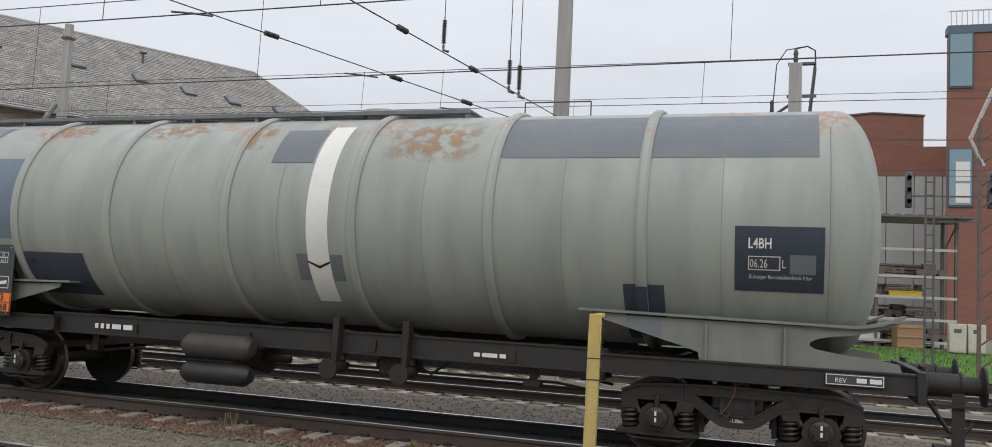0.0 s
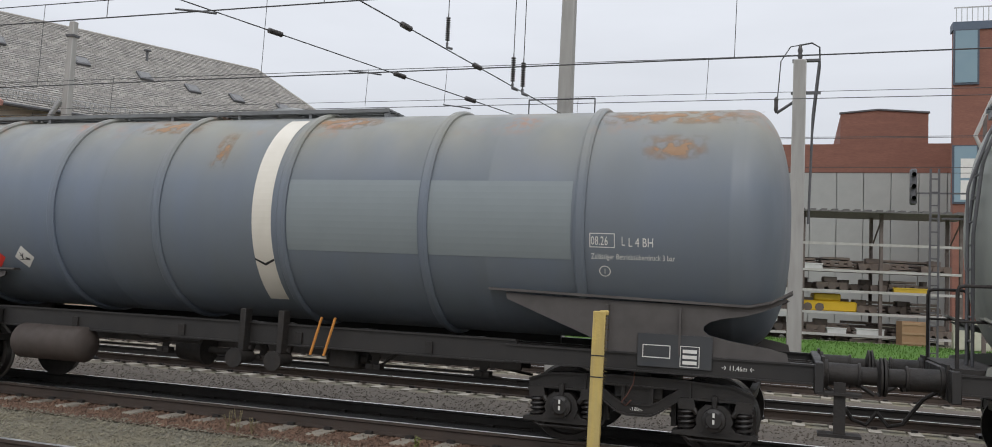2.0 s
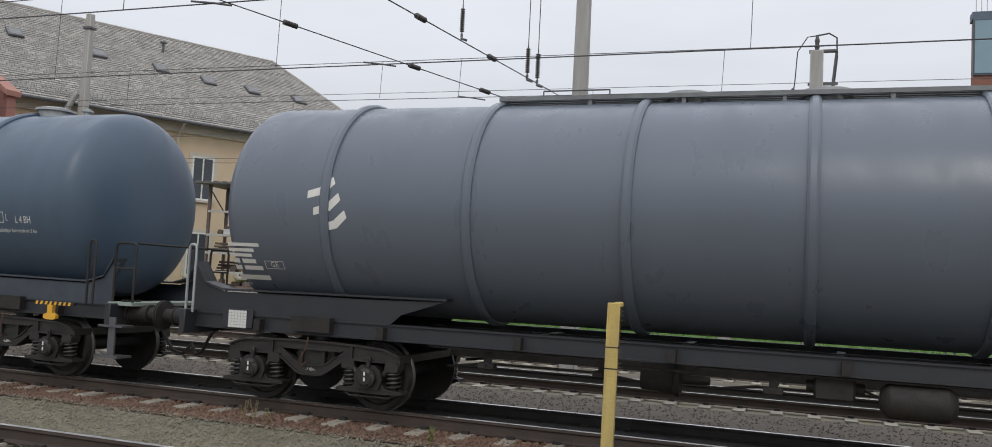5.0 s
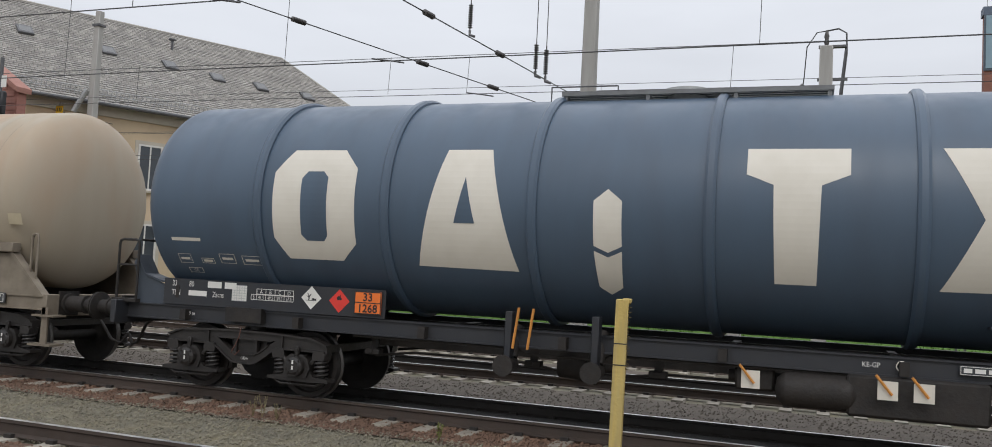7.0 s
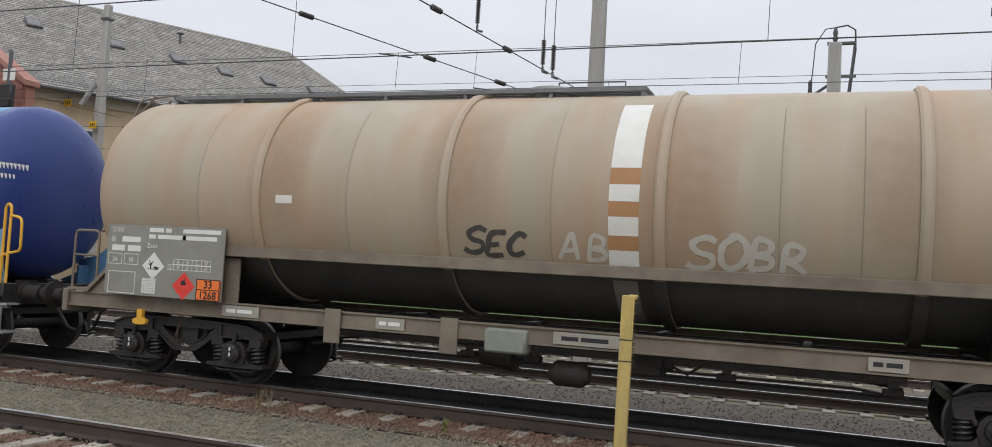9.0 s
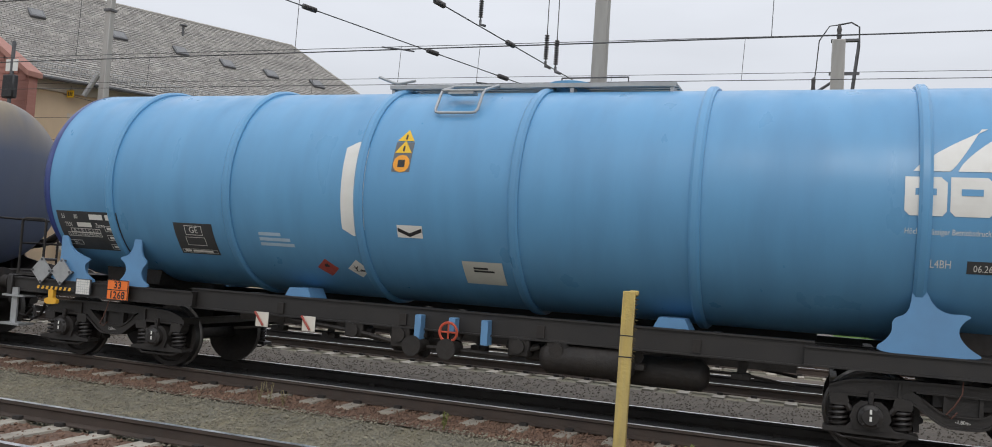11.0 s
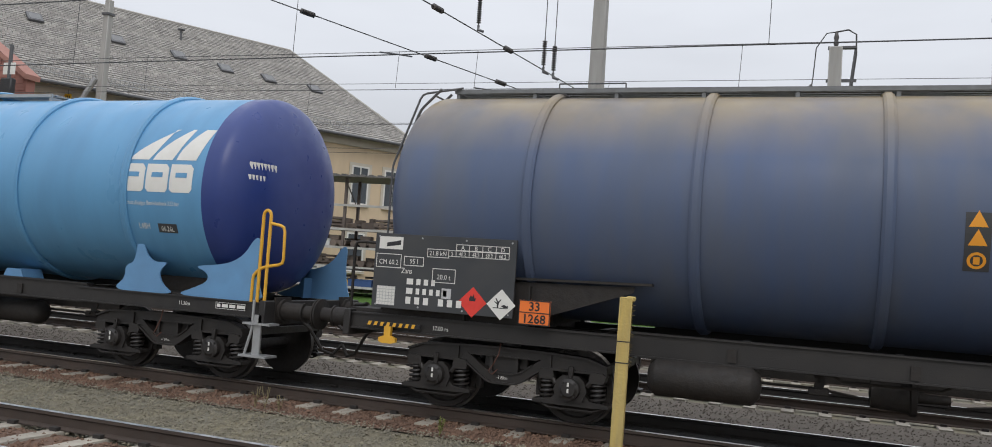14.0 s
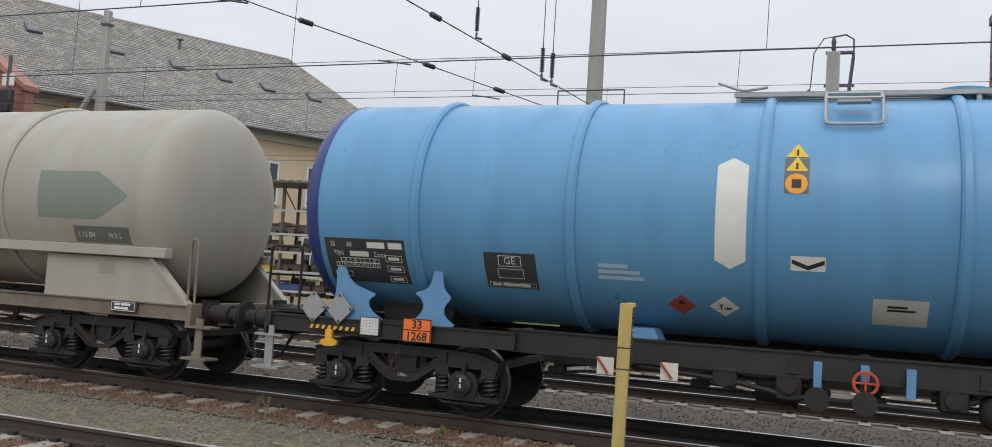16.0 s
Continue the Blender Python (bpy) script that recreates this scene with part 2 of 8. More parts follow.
def turned(bm, prof, seg=64, axis="x", centre=(0, 0, 0), cap=False):
    """A turned body: prof holds (along, radius)."""
    rings = []
    for u, r in prof:
        ring = []
        for k in range(seg):
            a = k * math.tau / seg
            p = (u, r * math.cos(a), r * math.sin(a)) if axis == "x" else ((r * math.cos(a), u, r * math.sin(a)) if axis == "y" else (r * math.cos(a), r * math.sin(a), u))
            ring.append(bm.verts.new(Vector(p) + Vector(centre)))
        rings.append(ring)
    for a, c in zip(rings, rings[1:]):
        for k in range(seg):
            bm.faces.new((a[k], a[(k + 1) % seg], c[(k + 1) % seg], c[k]))
    if cap:
        bm.faces.new(rings[0]), bm.faces.new(rings[-1])
    return bm


def arc(cx, cz, r, a0, a1, n=8):
    return [(cx + r * math.cos(radians(a0 + (a1 - a0) * i / n)), cz + r * math.sin(radians(a0 + (a1 - a0) * i / n))) for i in range(n + 1)]


def mesh_of(name, bm, material, smooth=40):
    bmesh.ops.recalc_face_normals(bm, faces=bm.faces)
    me = bpy.data.meshes.new(name)
    bm.to_mesh(me)
    bm.free()
    for m in (material if isinstance(material, (list, tuple)) else [material]):
        me.materials.append(m)
    if smooth:
        me.shade_smooth()
        me.set_sharp_from_angle(angle=radians(smooth))
    return me


def part(name, bm, material, parent, label="", smooth=40):
    me = bm if isinstance(bm, bpy.types.Mesh) else mesh_of(name, bm, material, smooth)
    ob = new(name, me)
    ob.parent = parent
    if label:
        tagged(ob, label)
    return ob


def thing(name, label, category, m=None, group="", kind=""):
    ob = new(name)
    ob.empty_display_size = 0.2
    if m is not None:
        ob.matrix_basis = m
    return tagged(ob, label, category, group, kind)


def solid(name, bm, material, label, category="", group="", kind="", smooth=40):
    return tagged(new(name, mesh_of(name, bm, material, smooth)), label, category, group, kind)


BM = bmesh.new


SHIFT = [0.0]          # moves a group of fittings along its wagon


def flat(bm, x, z, y):
    """Stands a flat drawing upright at y."""
    for v in bm.verts:
        v.co = Vector((x + SHIFT[0] + v.co.x, y, z + v.co.y))
    return bm


def poly(*pts, bm=None):
    bm = bm or BM()
    bm.faces.new([bm.verts.new((x, y, 0)) for x, y in pts])
    return bm


def rect(w, h, bm=None, x=0, y=0):
    return poly((x - w / 2, y - h / 2), (x + w / 2, y - h / 2), (x + w / 2, y + h / 2), (x - w / 2, y + h / 2), bm=bm)


def outline(w, h, t, bm=None, x=0, y=0):
    bm = bm or BM()
    for sx, sy, ww, hh in ((0, -1, w, t), (0, 1, w, t), (-1, 0, t, h - 2 * t), (1, 0, t, h - 2 * t)):
        rect(ww, hh, bm, x + sx * (w - t) / 2, y + sy * (h - t) / 2)
    return bm


def words(text, size, align="LEFT", shear=0.0, squeeze=1.0, bold=0.0):
    cu = bpy.data.curves.new("words", "FONT")
    cu.body, cu.size, cu.align_x, cu.resolution_u, cu.shear, cu.offset = text, size, align, 2, shear, bold
    ob = bpy.data.objects.new("words", cu)
    me = bpy.data.meshes.new_from_object(ob)
    bm = BM()
    bm.from_mesh(me)
    for v in bm.verts:
        v.co.x *= squeeze
        v.co.z = 0
    bpy.data.objects.remove(ob), bpy.data.meshes.remove(me), bpy.data.curves.remove(cu)
    return bm


def join(*bms):
    out = BM()
    for b in bms:
        me = bpy.data.meshes.new("tmp")
        b.to_mesh(me)
        b.free()
        out.from_mesh(me)
        bpy.data.meshes.remove(me)
    return out


def moved(bm, x, y):
    bmesh.ops.translate(bm, verts=bm.verts, vec=(x, y, 0))
    return bm


def bars(rows, size, gap=1.6, bm=None):
    """Unreadable or private writing: rows of bar lengths, top row at y = 0."""
    bm = bm or BM()
    for i, row in enumerate(rows):
        x = 0
        for w in row:
            if w > 0:
                rect(w, size, bm, x + w / 2, -i * size * gap)
            x += abs(w) + size * 0.6
    return bm

# ---- the yard: ground, tracks, masts, wires ----
YC = 11.556            # middle of the train's track
LOW = -0.22            # ground level below the rail tops

GRAVEL = mat("gravel", (0.125, 0.118, 0.095), 0.95, second=(0.235, 0.213, 0.155), scale=38, amount=0.8, bump=0.8, bump_scale=60, stain=(0.24, 0.2, 0.11), stain_amount=0.55)
BALLAST = mat("red_ballast", (0.085, 0.05, 0.035), 0.95, second=(0.16, 0.096, 0.064), scale=26, amount=0.9, bump=1.0, bump_scale=45)
# Oily ballast; the shade under the wagons is in its near-black colour
OILY_SHADED = mat("oily_shaded_ballast", (0.006, 0.0058, 0.0055), 0.95, second=(0.014, 0.0125, 0.011), scale=26, amount=0.8, bump=1.0, bump_scale=45)
PATH = mat("cinder_path", (0.135, 0.112, 0.088), 0.95, second=(0.075, 0.062, 0.05), scale=22, amount=0.7, bump=0.5, bump_scale=50)
GRASS = mat("grass_green", (0.1, 0.21, 0.03), 0.9, second=(0.06, 0.13, 0.02), scale=6, amount=0.8, bump=0.6, bump_scale=40)
STONE = mat("ballast_stone", (0.2, 0.118, 0.078), 0.9, second=(0.1, 0.062, 0.044), scale=10, amount=0.8)


def sheet(name, x0, x1, y0, y1, z, material, label, kind="structure"):
    bm = BM()
    bmesh.ops.create_grid(bm, x_segments=2, y_segments=2, size=0.5, matrix=Matrix.Translation(((x0 + x1) / 2, (y0 + y1) / 2, z)) @ Matrix.Diagonal((x1 - x0, y1 - y0, 1, 1)))
    return solid(name, bm, material, label, name.replace("_", " "), kind=kind, smooth=0)


sheet("ground", -1500, 1500, -400, 2500, LOW, GRAVEL, "grey gravel ground of the rail yard")
sheet("ballast_strip", -200, 100, 9.75, 12.4, LOW + 0.02, BALLAST, "reddish ballast along the near rail")
sheet("ballast_strip", -200, 100, 5.2, 7.15, LOW + 0.02, BALLAST, "reddish ballast under the near track")
sheet("ballast_strip", -200, 100, 10.98, 12.36, -0.163, OILY_SHADED, "oily ballast between the rails, blackened with the train's shade")
sheet("ballast_strip", -200, 100, 16.5, 17.55, -0.166, OILY_SHADED, "dark ballast between far rails")
sheet("path", -200, 100, 12.45, 15.6, LOW + 0.02, PATH, "trodden grey cinder path between tracks")
sheet("path", -200, 100, 18.3, 20.4, LOW + 0.02, PATH, "pale gravel path behind the far track")
sheet("lawn", -90, 120, 33.5, 43, LOW + 0.03, GRASS, "bright green strip of grass")


def rail_mesh(side):
    prof = [(-0.036, 0), (0.036, 0), (0.036, -0.035), (0.009, -0.05), (0.009, -0.14), (0.07, -0.16), (0.07, -0.172), (-0.07, -0.172), (-0.07, -0.16), (-0.009, -0.14), (-0.009, -0.05), (-0.036, -0.035)]
    bm = BM()
    a = [bm.verts.new((-220, y, z)) for y, z in prof]
    c = [bm.verts.new((120, y, z)) for y, z in prof]
    for i in range(len(a)):
        j = (i + 1) % len(a)
        f = bm.faces.new((a[i], a[j], c[j], c[i]))
        f.material_index = 1 if i == 0 else 0
    return mesh_of("rail", bm, [side, RAIL_TOP], 0)


RAIL_ME, SHADED_RAIL_ME = rail_mesh(RAIL), rail_mesh(RAIL_DARK)


def sleeper_mesh():
    bm = BM()
    a = [(-0.14, -0.36), (0.14, -0.36), (0.1, -0.17), (-0.1, -0.17)]
    prism(bm, a, -1.25, 1.25)
    n = len(bm.faces)
    for s in (-1, 1):
        for k in (-1, 1):
            box(bm, -0.05, 0.05, s * 0.7525 + k * 0.1 - 0.03, s * 0.7525 + k * 0.1 + 0.03, -0.17, -0.13)
    for f in list(bm.faces)[n:]:
        f.material_index = 1
    return mesh_of("sleeper", bm, [CONCRETE, RAIL_DARK], 0)


SLEEPER_ME = sleeper_mesh()


def track(y, x0, x1, label, step=0.6, far=None):
    t = thing("railway_track", label, "railway track", pose(0, y, 0), "tracks of the yard", "structure")
    for s in (-1, 1):
        part("rail", far if far and s > 0 else RAIL_ME, None, t).location.y = s * 0.7525
    x = x0
    while x < x1:
        ob = part("sleeper", SLEEPER_ME, None, t)
        ob.location = (x, random.uniform(-0.02, 0.02), random.uniform(-0.012, 0.0))
        ob.rotation_euler.z = random.uniform(-0.012, 0.012)
        x += step
    return t


track(6.53, -20.13, 6, "near railway track with rusty rail sides and concrete sleepers")
track(YC, -30.53, 6, "railway track under the train, polished rail heads on concrete sleepers", far=SHADED_RAIL_ME)
track(16.9, -44.3, 10, "railway track behind the train on concrete sleepers", far=SHADED_RAIL_ME)
track(21.8, -50.3, 12, "far railway track in pale ballast")
track(26.9, -60, -59, "far railway track in pale ballast")
track(46.0, -60, -59, "far railway track beyond the grass")


def stones(name, n, x0, x1, y0, y1, material, label, lo=0.012, hi=0.035):
    rnd = np.random.RandomState(5)
    base = np.array([(1, 0, 0), (-1, 0, 0), (0, 1, 0), (0, -1, 0), (0, 0, 1), (0, 0, -1)], float)
    tri = np.array([(0, 2, 4), (2, 1, 4), (1, 3, 4), (3, 0, 4), (2, 0, 5), (1, 2, 5), (3, 1, 5), (0, 3, 5)])
    size = rnd.uniform(lo, hi, (n, 1, 1)) * rnd.uniform(0.6, 1.3, (n, 6, 1))
    turn = rnd.uniform(0, math.tau, n)
    c, s = np.cos(turn), np.sin(turn)
    p = base[None] * size
    p = np.stack([p[..., 0] * c[:, None] - p[..., 1] * s[:, None] + 0.3 * p[..., 2], p[..., 0] * s[:, None] + p[..., 1] * c[:, None], p[..., 2] * 0.8 + 0.2 * p[..., 0]], -1)
    at = np.stack([rnd.uniform(x0, x1, n), rnd.uniform(y0, y1, n), np.full(n, LOW + 0.025)], -1)
    v = (p + at[:, None]).reshape(-1, 3)
    f = (tri[None] + 6 * np.arange(n)[:, None, None]).reshape(-1, 3)
    me = bpy.data.meshes.new(name)
    me.from_pydata(v.tolist(), [], f.tolist())
    me.materials.append(material)
    return tagged(new(name, me), label, "gravel", kind="stuff")


PEBBLE = mat("pebbles", (0.31, 0.28, 0.2), 0.95, second=(0.11, 0.1, 0.085), scale=10, amount=0.8)
stones("ballast_stones", 9000, -24, 4, 9.85, 10.95, STONE, "loose reddish ballast stones along the rail", 0.015, 0.042)
stones("ballast_stones", 5000, -14, 3, 5.3, 7.1, STONE, "loose reddish ballast stones between rails", 0.018, 0.045)
stones("pebbles", 26000, -20, 4, 7.2, 10.0, PEBBLE, "fine grey and ochre pebbles on the ground", 0.008, 0.022)


stones("ballast_stones", 9000, -32, 5, 12.5, 15.5, mat("path_stones", (0.145, 0.122, 0.096), 0.95, second=(0.105, 0.088, 0.07), scale=9, amount=0.8), "small dark stones on the cinder path", 0.008, 0.026)


def mast(name, x, y, h, w0, w1, label):
    bm = BM()
    a = [bm.verts.new((sx * w0 / 2, sy * w0 / 2, LOW - 0.1)) for sx, sy in ((-1, -1), (1, -1), (1, 1), (-1, 1))]
    c = [bm.verts.new((sx * w1 / 2, sy * w1 / 2, h)) for sx, sy in ((-1, -1), (1, -1), (1, 1), (-1, 1))]
    bm.faces.new(a[::-1]), bm.faces.new(c)
    for i in range(4):
        j = (i + 1) % 4
        bm.faces.new((a[i], a[j], c[j], c[i]))
    bmesh.ops.bevel(bm, geom=list(bm.edges), offset=0.025, segments=1, affect="EDGES")
    t = thing(name, label, "mast", pose(x, y, 0), "catenary masts")
    part("shaft", bm, POLE, t)
    return t


m1 = mast("catenary_mast", -5.22, 19.8, 14, 0.38, 0.25, "tall grey concrete catenary mast beside the track")
m2 = mast("catenary_mast", -2.4, 27.5, 7.4, 0.42, 0.26, "grey concrete mast with a tensioning wheel")
m3 = mast("catenary_mast", 0.0, 25.0, 8.5, 0.4, 0.34, "concrete switch mast with an insulator on top")
m4 = mast("catenary_mast", -30.6, 30.0, 12.8, 0.45, 0.28, "weathered concrete mast before the slate-roofed shed")


# ---- overhead line ----
def wire(name, a, b, r, label, sag=0.0, n=2):
    pts = [Vector(a).lerp(Vector(b), i / (n - 1)) - Vector((0, 0, sag * 4 * (i / (n - 1)) * (1 - i / (n - 1)))) for i in range(n)]
    return solid(name, tube(BM(), pts, r, 6), WIRE, label, "wire", "overhead wires")


for y, z0, z1, r, lab in ((11.556, 6.05, 6.1, 0.011, "contact wire over the train's track"), (16.9, 6.33, 6.47, 0.013, "contact wire over the second track"),
                          (21.8, 8.02, 7.68, 0.009, "carrier wire over the third track"), (21.8, 6.86, 6.66, 0.009, "contact wire over the third track"),
                          (26.9, 8.25, 8.0, 0.008, "carrier wire over the fourth track"), (26.9, 6.75, 6.7, 0.008, "contact wire over the fourth track"),
                          (16.9, 8.5, 8.5, 0.012, "carrier wire over the second track"), (32, 7.6, 7.6, 0.009, "carrier wire of a far track"), (32, 6.4, 6.4, 0.009, "contact wire of a far track"),
                          (27.4, 5.9, 5.9, 0.008, "earth wire along the far masts")):
    wire("overhead_wire", (-60, y, z0), (25, y, z1), r, lab)
for a, y, z0, z1 in ((-0.69, 16.9, 6.4, 8.5), (-0.07, 16.9, 6.45, 8.5), (-1.08, 16.9, 6.35, 8.5), (-0.53, 21.8, 6.8, 7.85), (-0.1, 21.8, 6.72, 7.75), (-0.94, 21.8, 6.83, 7.95), (-0.42, 21.8, 6.8, 7.8), (-0.25, 26.9, 6.72, 8.1), (-0.66, 26.9, 6.74, 8.2), (-0.14, 32, 6.4, 7.6),
                     (-0.96, 11.556, 6.07, 7.6), (-0.6, 11.556, 6.08, 7.6), (-0.45, 32, 6.4, 7.6)):
    wire("dropper", (a * y, y, z0), (a * y + 0.02 * y * 0.1, y, z1), 0.007, "thin vertical dropper of the overhead line")


def insulator_mesh(n, l, r):
    prof = [(-l / 2 - 0.08, 0.012), (-l / 2, 0.012)]
    for i in range(n):
        u = -l / 2 + l * i / n
        prof += [(u, 0.35 * r), (u + 0.3 * l / n, r), (u + 0.6 * l / n, r), (u + 0.95 * l / n, 0.35 * r)]
    prof += [(l / 2, 0.012), (l / 2 + 0.08, 0.012)]
    return mesh_of("insulator", turned(BM(), prof, 14, "z"), INSULATOR)


LONG_INS, STRING_INS = insulator_mesh(9, 0.28, 0.048), insulator_mesh(11, 0.52, 0.05)


def insulator(me, p, d, label, clamp=False):
    t = thing("insulator", label, "insulator", Matrix.Translation(p) @ Vector(d).to_track_quat("Z", "Y").to_matrix().to_4x4(), "insulators of the overhead line")
    part("insulator_body", me, None, t)
    if clamp:
        part("clamp", tube(BM(), [(0, 0, -0.3), (0, 0, -0.4), (-0.12, 0, -0.44)], 0.03, 8), STEEL_DARK, t)


def pull_off(p, q, along, label):
    """Cross wire from a mast over the tracks, with insulators at those values of x / y."""
    p, q = Vector(p), Vector(q)
    wire("cross_wire", p, q + (q - p) * 0.5, 0.011, label)
    for a in along:
        u = (a * p.y - p.x) / ((q.x - p.x) - a * (q.y - p.y))
        insulator(LONG_INS, p + (q - p) * u, q - p, "dark ribbed insulator in a cross wire")


pull_off((-5.3, 19.7, 5.62), (-9.1, 11.556, 6.12), (-0.672, -0.483, -0.385), "slanting cross wire with insulators")
pull_off((-5.25, 19.7, 6.0), (-6.0, 11.556, 5.9), (-0.478, -0.378), "slanting cross wire with insulators")
for a, top, low in ((-0.42, 0.372, 0.3), (-0.331, 0.37, 0.245), (-0.318, 0.37, 0.238)):
    y = 16.9
    wire("hanger_wire", (a * y, y, 9.0), (a * y, y, 1.81 + low * y + 0.6), 0.01, "vertical hanger wire above an insulator")
    insulator(STRING_INS, (a * y, y, 1.81 + low * y + 0.42), (0, 0, 1), "hanging string insulator with an angled clamp", True)
for a, y, z in ((-0.8, 11.556, 6.085), (-0.53, 16.9, 6.42), (-0.4, 21.8, 6.72)):
    solid("steady_arm", tube(BM(), [(a * y - 0.45, y, z + 0.06), (a * y, y, z), (a * y + 0.35, y, z - 0.06)], 0.018, 8), STEEL_DARK, "short dark steady arm holding a contact wire", "steady arm")

# fittings of the masts
bm = BM()
for p, q in (((-0.8, 4.9), (0.78, 4.9)), ((0.78, 4.9), (0.78, 6.32)), ((0.78, 6.32), (-0.8, 6.32)), ((-0.8, 6.32), (-0.8, 4.9)), ((-0.8, 5.62), (0.78, 5.62))):
    tube(bm, [(p[0], -0.3, p[1]), (q[0], -0.3, q[1])], 0.018, 6)
part("guard_frame", bm, STEEL_DARK, m1, "thin rectangular steel guard frame")
for z in (4.75, 5.35, 5.9):
    part("collar", box(BM(), -0.24, 0.24, -0.24, 0.24, z, z + 0.09), STEEL_DARK, m1)
part("bracket_arm", tube(BM(), [(0.2, -0.25, 4.85), (0.45, -0.3, 5.2), (0.2, -0.25, 5.95)], 0.025, 6), STEEL_DARK, m1)
bm = BM()
tube(bm, [(0.62 + 0.26 * math.cos(k * math.tau / 20), -0.1, 5.45 + 0.26 * math.sin(k * math.tau / 20)) for k in range(20)], 0.03, 6, True)
for k in range(5):
    tube(bm, [(0.62, -0.1, 5.45), (0.62 + 0.26 * math.cos(k * 1.257), -0.1, 5.45 + 0.26 * math.sin(k * 1.257))], 0.015, 6)
part("tension_wheel", bm, STEEL_DARK, m2, "spoked dark tensioning wheel")
for z in (5.0, 5.2, 6.3, 6.6):
    part("collar", box(BM(), -0.23, 0.23, -0.23, 0.23, z, z + 0.07), STEEL_DARK, m2)
part("tension_arm", tube(BM(), [(0.2, -0.1, 5.3), (0.4, -0.1, 6.6)], 0.03, 6), STEEL_DARK, m2)
part("weight_stack", turned(BM(), [(1.4, 0.001), (1.4, 0.16), (3.6, 0.16), (3.6, 0.001)], 16, "z", (0.62, -0.1, 0)), STEEL, m2, "stack of round tension weights")
part("weight_rope", tube(BM(), [(0.62, -0.1, 3.6), (0.62, -0.1, 5.2)], 0.012, 6), STEEL_DARK, m2)
bm = turned(BM(), [(8.5, 0.04), (8.62, 0.07), (8.7, 0.05), (8.78, 0.07), (8.86, 0.05), (8.95, 0.03)], 12, "z")
part("top_insulator", bm, INSULATOR, m3)
part("jumper_cable", tube(BM(), [(0, 0, 8.93), (-0.25, 0, 8.9), (-0.5, 0, 8.5), (-0.55, 0, 7.7), (-0.6, 0, 7.2)], 0.015, 6), WIRE, m3)
part("jumper_cable", tube(BM(), [(0, 0, 8.93), (0.3, 0, 8.98), (0.5, 0, 8.85), (0.52, 0, 8.3), (0.42, 0, 7.2), (0.32, 0, 6)], 0.022, 6), WIRE, m3)
part("side_insulator", turned(BM(), [(7.05, 0.02), (7.15, 0.06), (7.3, 0.05), (7.45, 0.06), (7.5, 0.02)], 12, "z", (-0.6, 0, 0)), INSULATOR, m3)
part("side_arm", tube(BM(), [(-0.15, 0, 7.35), (-0.58, 0, 7.05)], 0.04, 6), STEEL_DARK, m3)
part("side_arm", box(BM(), -0.22, 0.55, -0.03, 0.03, 7.55, 7.62), STEEL_DARK, m3)
part("top_plate", box(BM(), -0.2, 0.52, -0.08, 0.08, 8.46, 8.52), STEEL_DARK, m3)
part("switch_rod", tube(BM(), [(0.5, 0, 8.46), (0.36, 0, 7.0), (0.3, 0, 4)], 0.035, 6), STEEL_DARK, m3)
part("lamp_bracket", tube(BM(), [(-0.2, -0.2, 9.2), (-0.7, -0.4, 8.2)], 0.12, 8), STEEL, m4)
part("collar", box(BM(), -0.2, 0.2, -0.2, 0.2, 12.1, 12.2), STEEL_DARK, m4)
SIGN_Y = mat("sign_yellow", (0.8, 0.5, 0.02), 0.5)
for i, (dx, z) in enumerate(((0.05, 7.3), (-1.5, 8.3), (-4.8, 8.6))):
    t = thing("track_sign", "small yellow track number sign hung from a wire", "sign", pose(-30.6 + dx, 29.6, z))
    part("plate", box(BM(), -0.2, 0.2, -0.01, 0.01, -0.16, 0.16), SIGN_Y, t)
    for k in (-0.1, 0, 0.1):
        part("digit_bar", flat(rect(0.06, 0.16), k, 0.0, -0.012), INK, t)
    part("hook", tube(BM(), [(0, 0, 0.16), (0, 0, 0.35)], 0.012, 6), WIRE, t)
wire("span_wire", (-36, 29.6, 9.0), (-29, 29.6, 7.6), 0.012, "span wire that carries the small signs")

# ---- yellow post beside the track ----
t = thing("wooden_post", "weathered yellow square wooden post beside the rail, splintered edge", "post", pose(-2.03, 9.5, 0, 0, 0.6, 8))
bm = box(BM(), -0.068, 0.068, -0.07, 0.07, LOW - 0.1, 1.64, 0.008)
part("shaft", bm, WOOD_YELLOW, t)
for z in (0.93, 1.16):
    part("score_line", box(BM(), -0.07, 0.071, -0.0725, 0.072, z - 0.006, z + 0.006), INK, t)
rnd = random.Random(3)
for i in range(22):
    z = 0.9 + 0.034 * i + rnd.uniform(-0.01, 0.01)
    bm = cyl(BM(), (0.06, -0.02, z), (0.06 + rnd.uniform(0.02, 0.05), -0.03, z + rnd.uniform(-0.03, 0.02)), 0.012, 5, 0.003)
    part("splinter", bm, mat("splinter_dark", (0.1, 0.075, 0.03), 0.8), t)
part("top_cap", box(BM(), 0.0, 0.1, -0.05, 0.05, 1.60, 1.652, 0.01), WOOD_YELLOW, t)

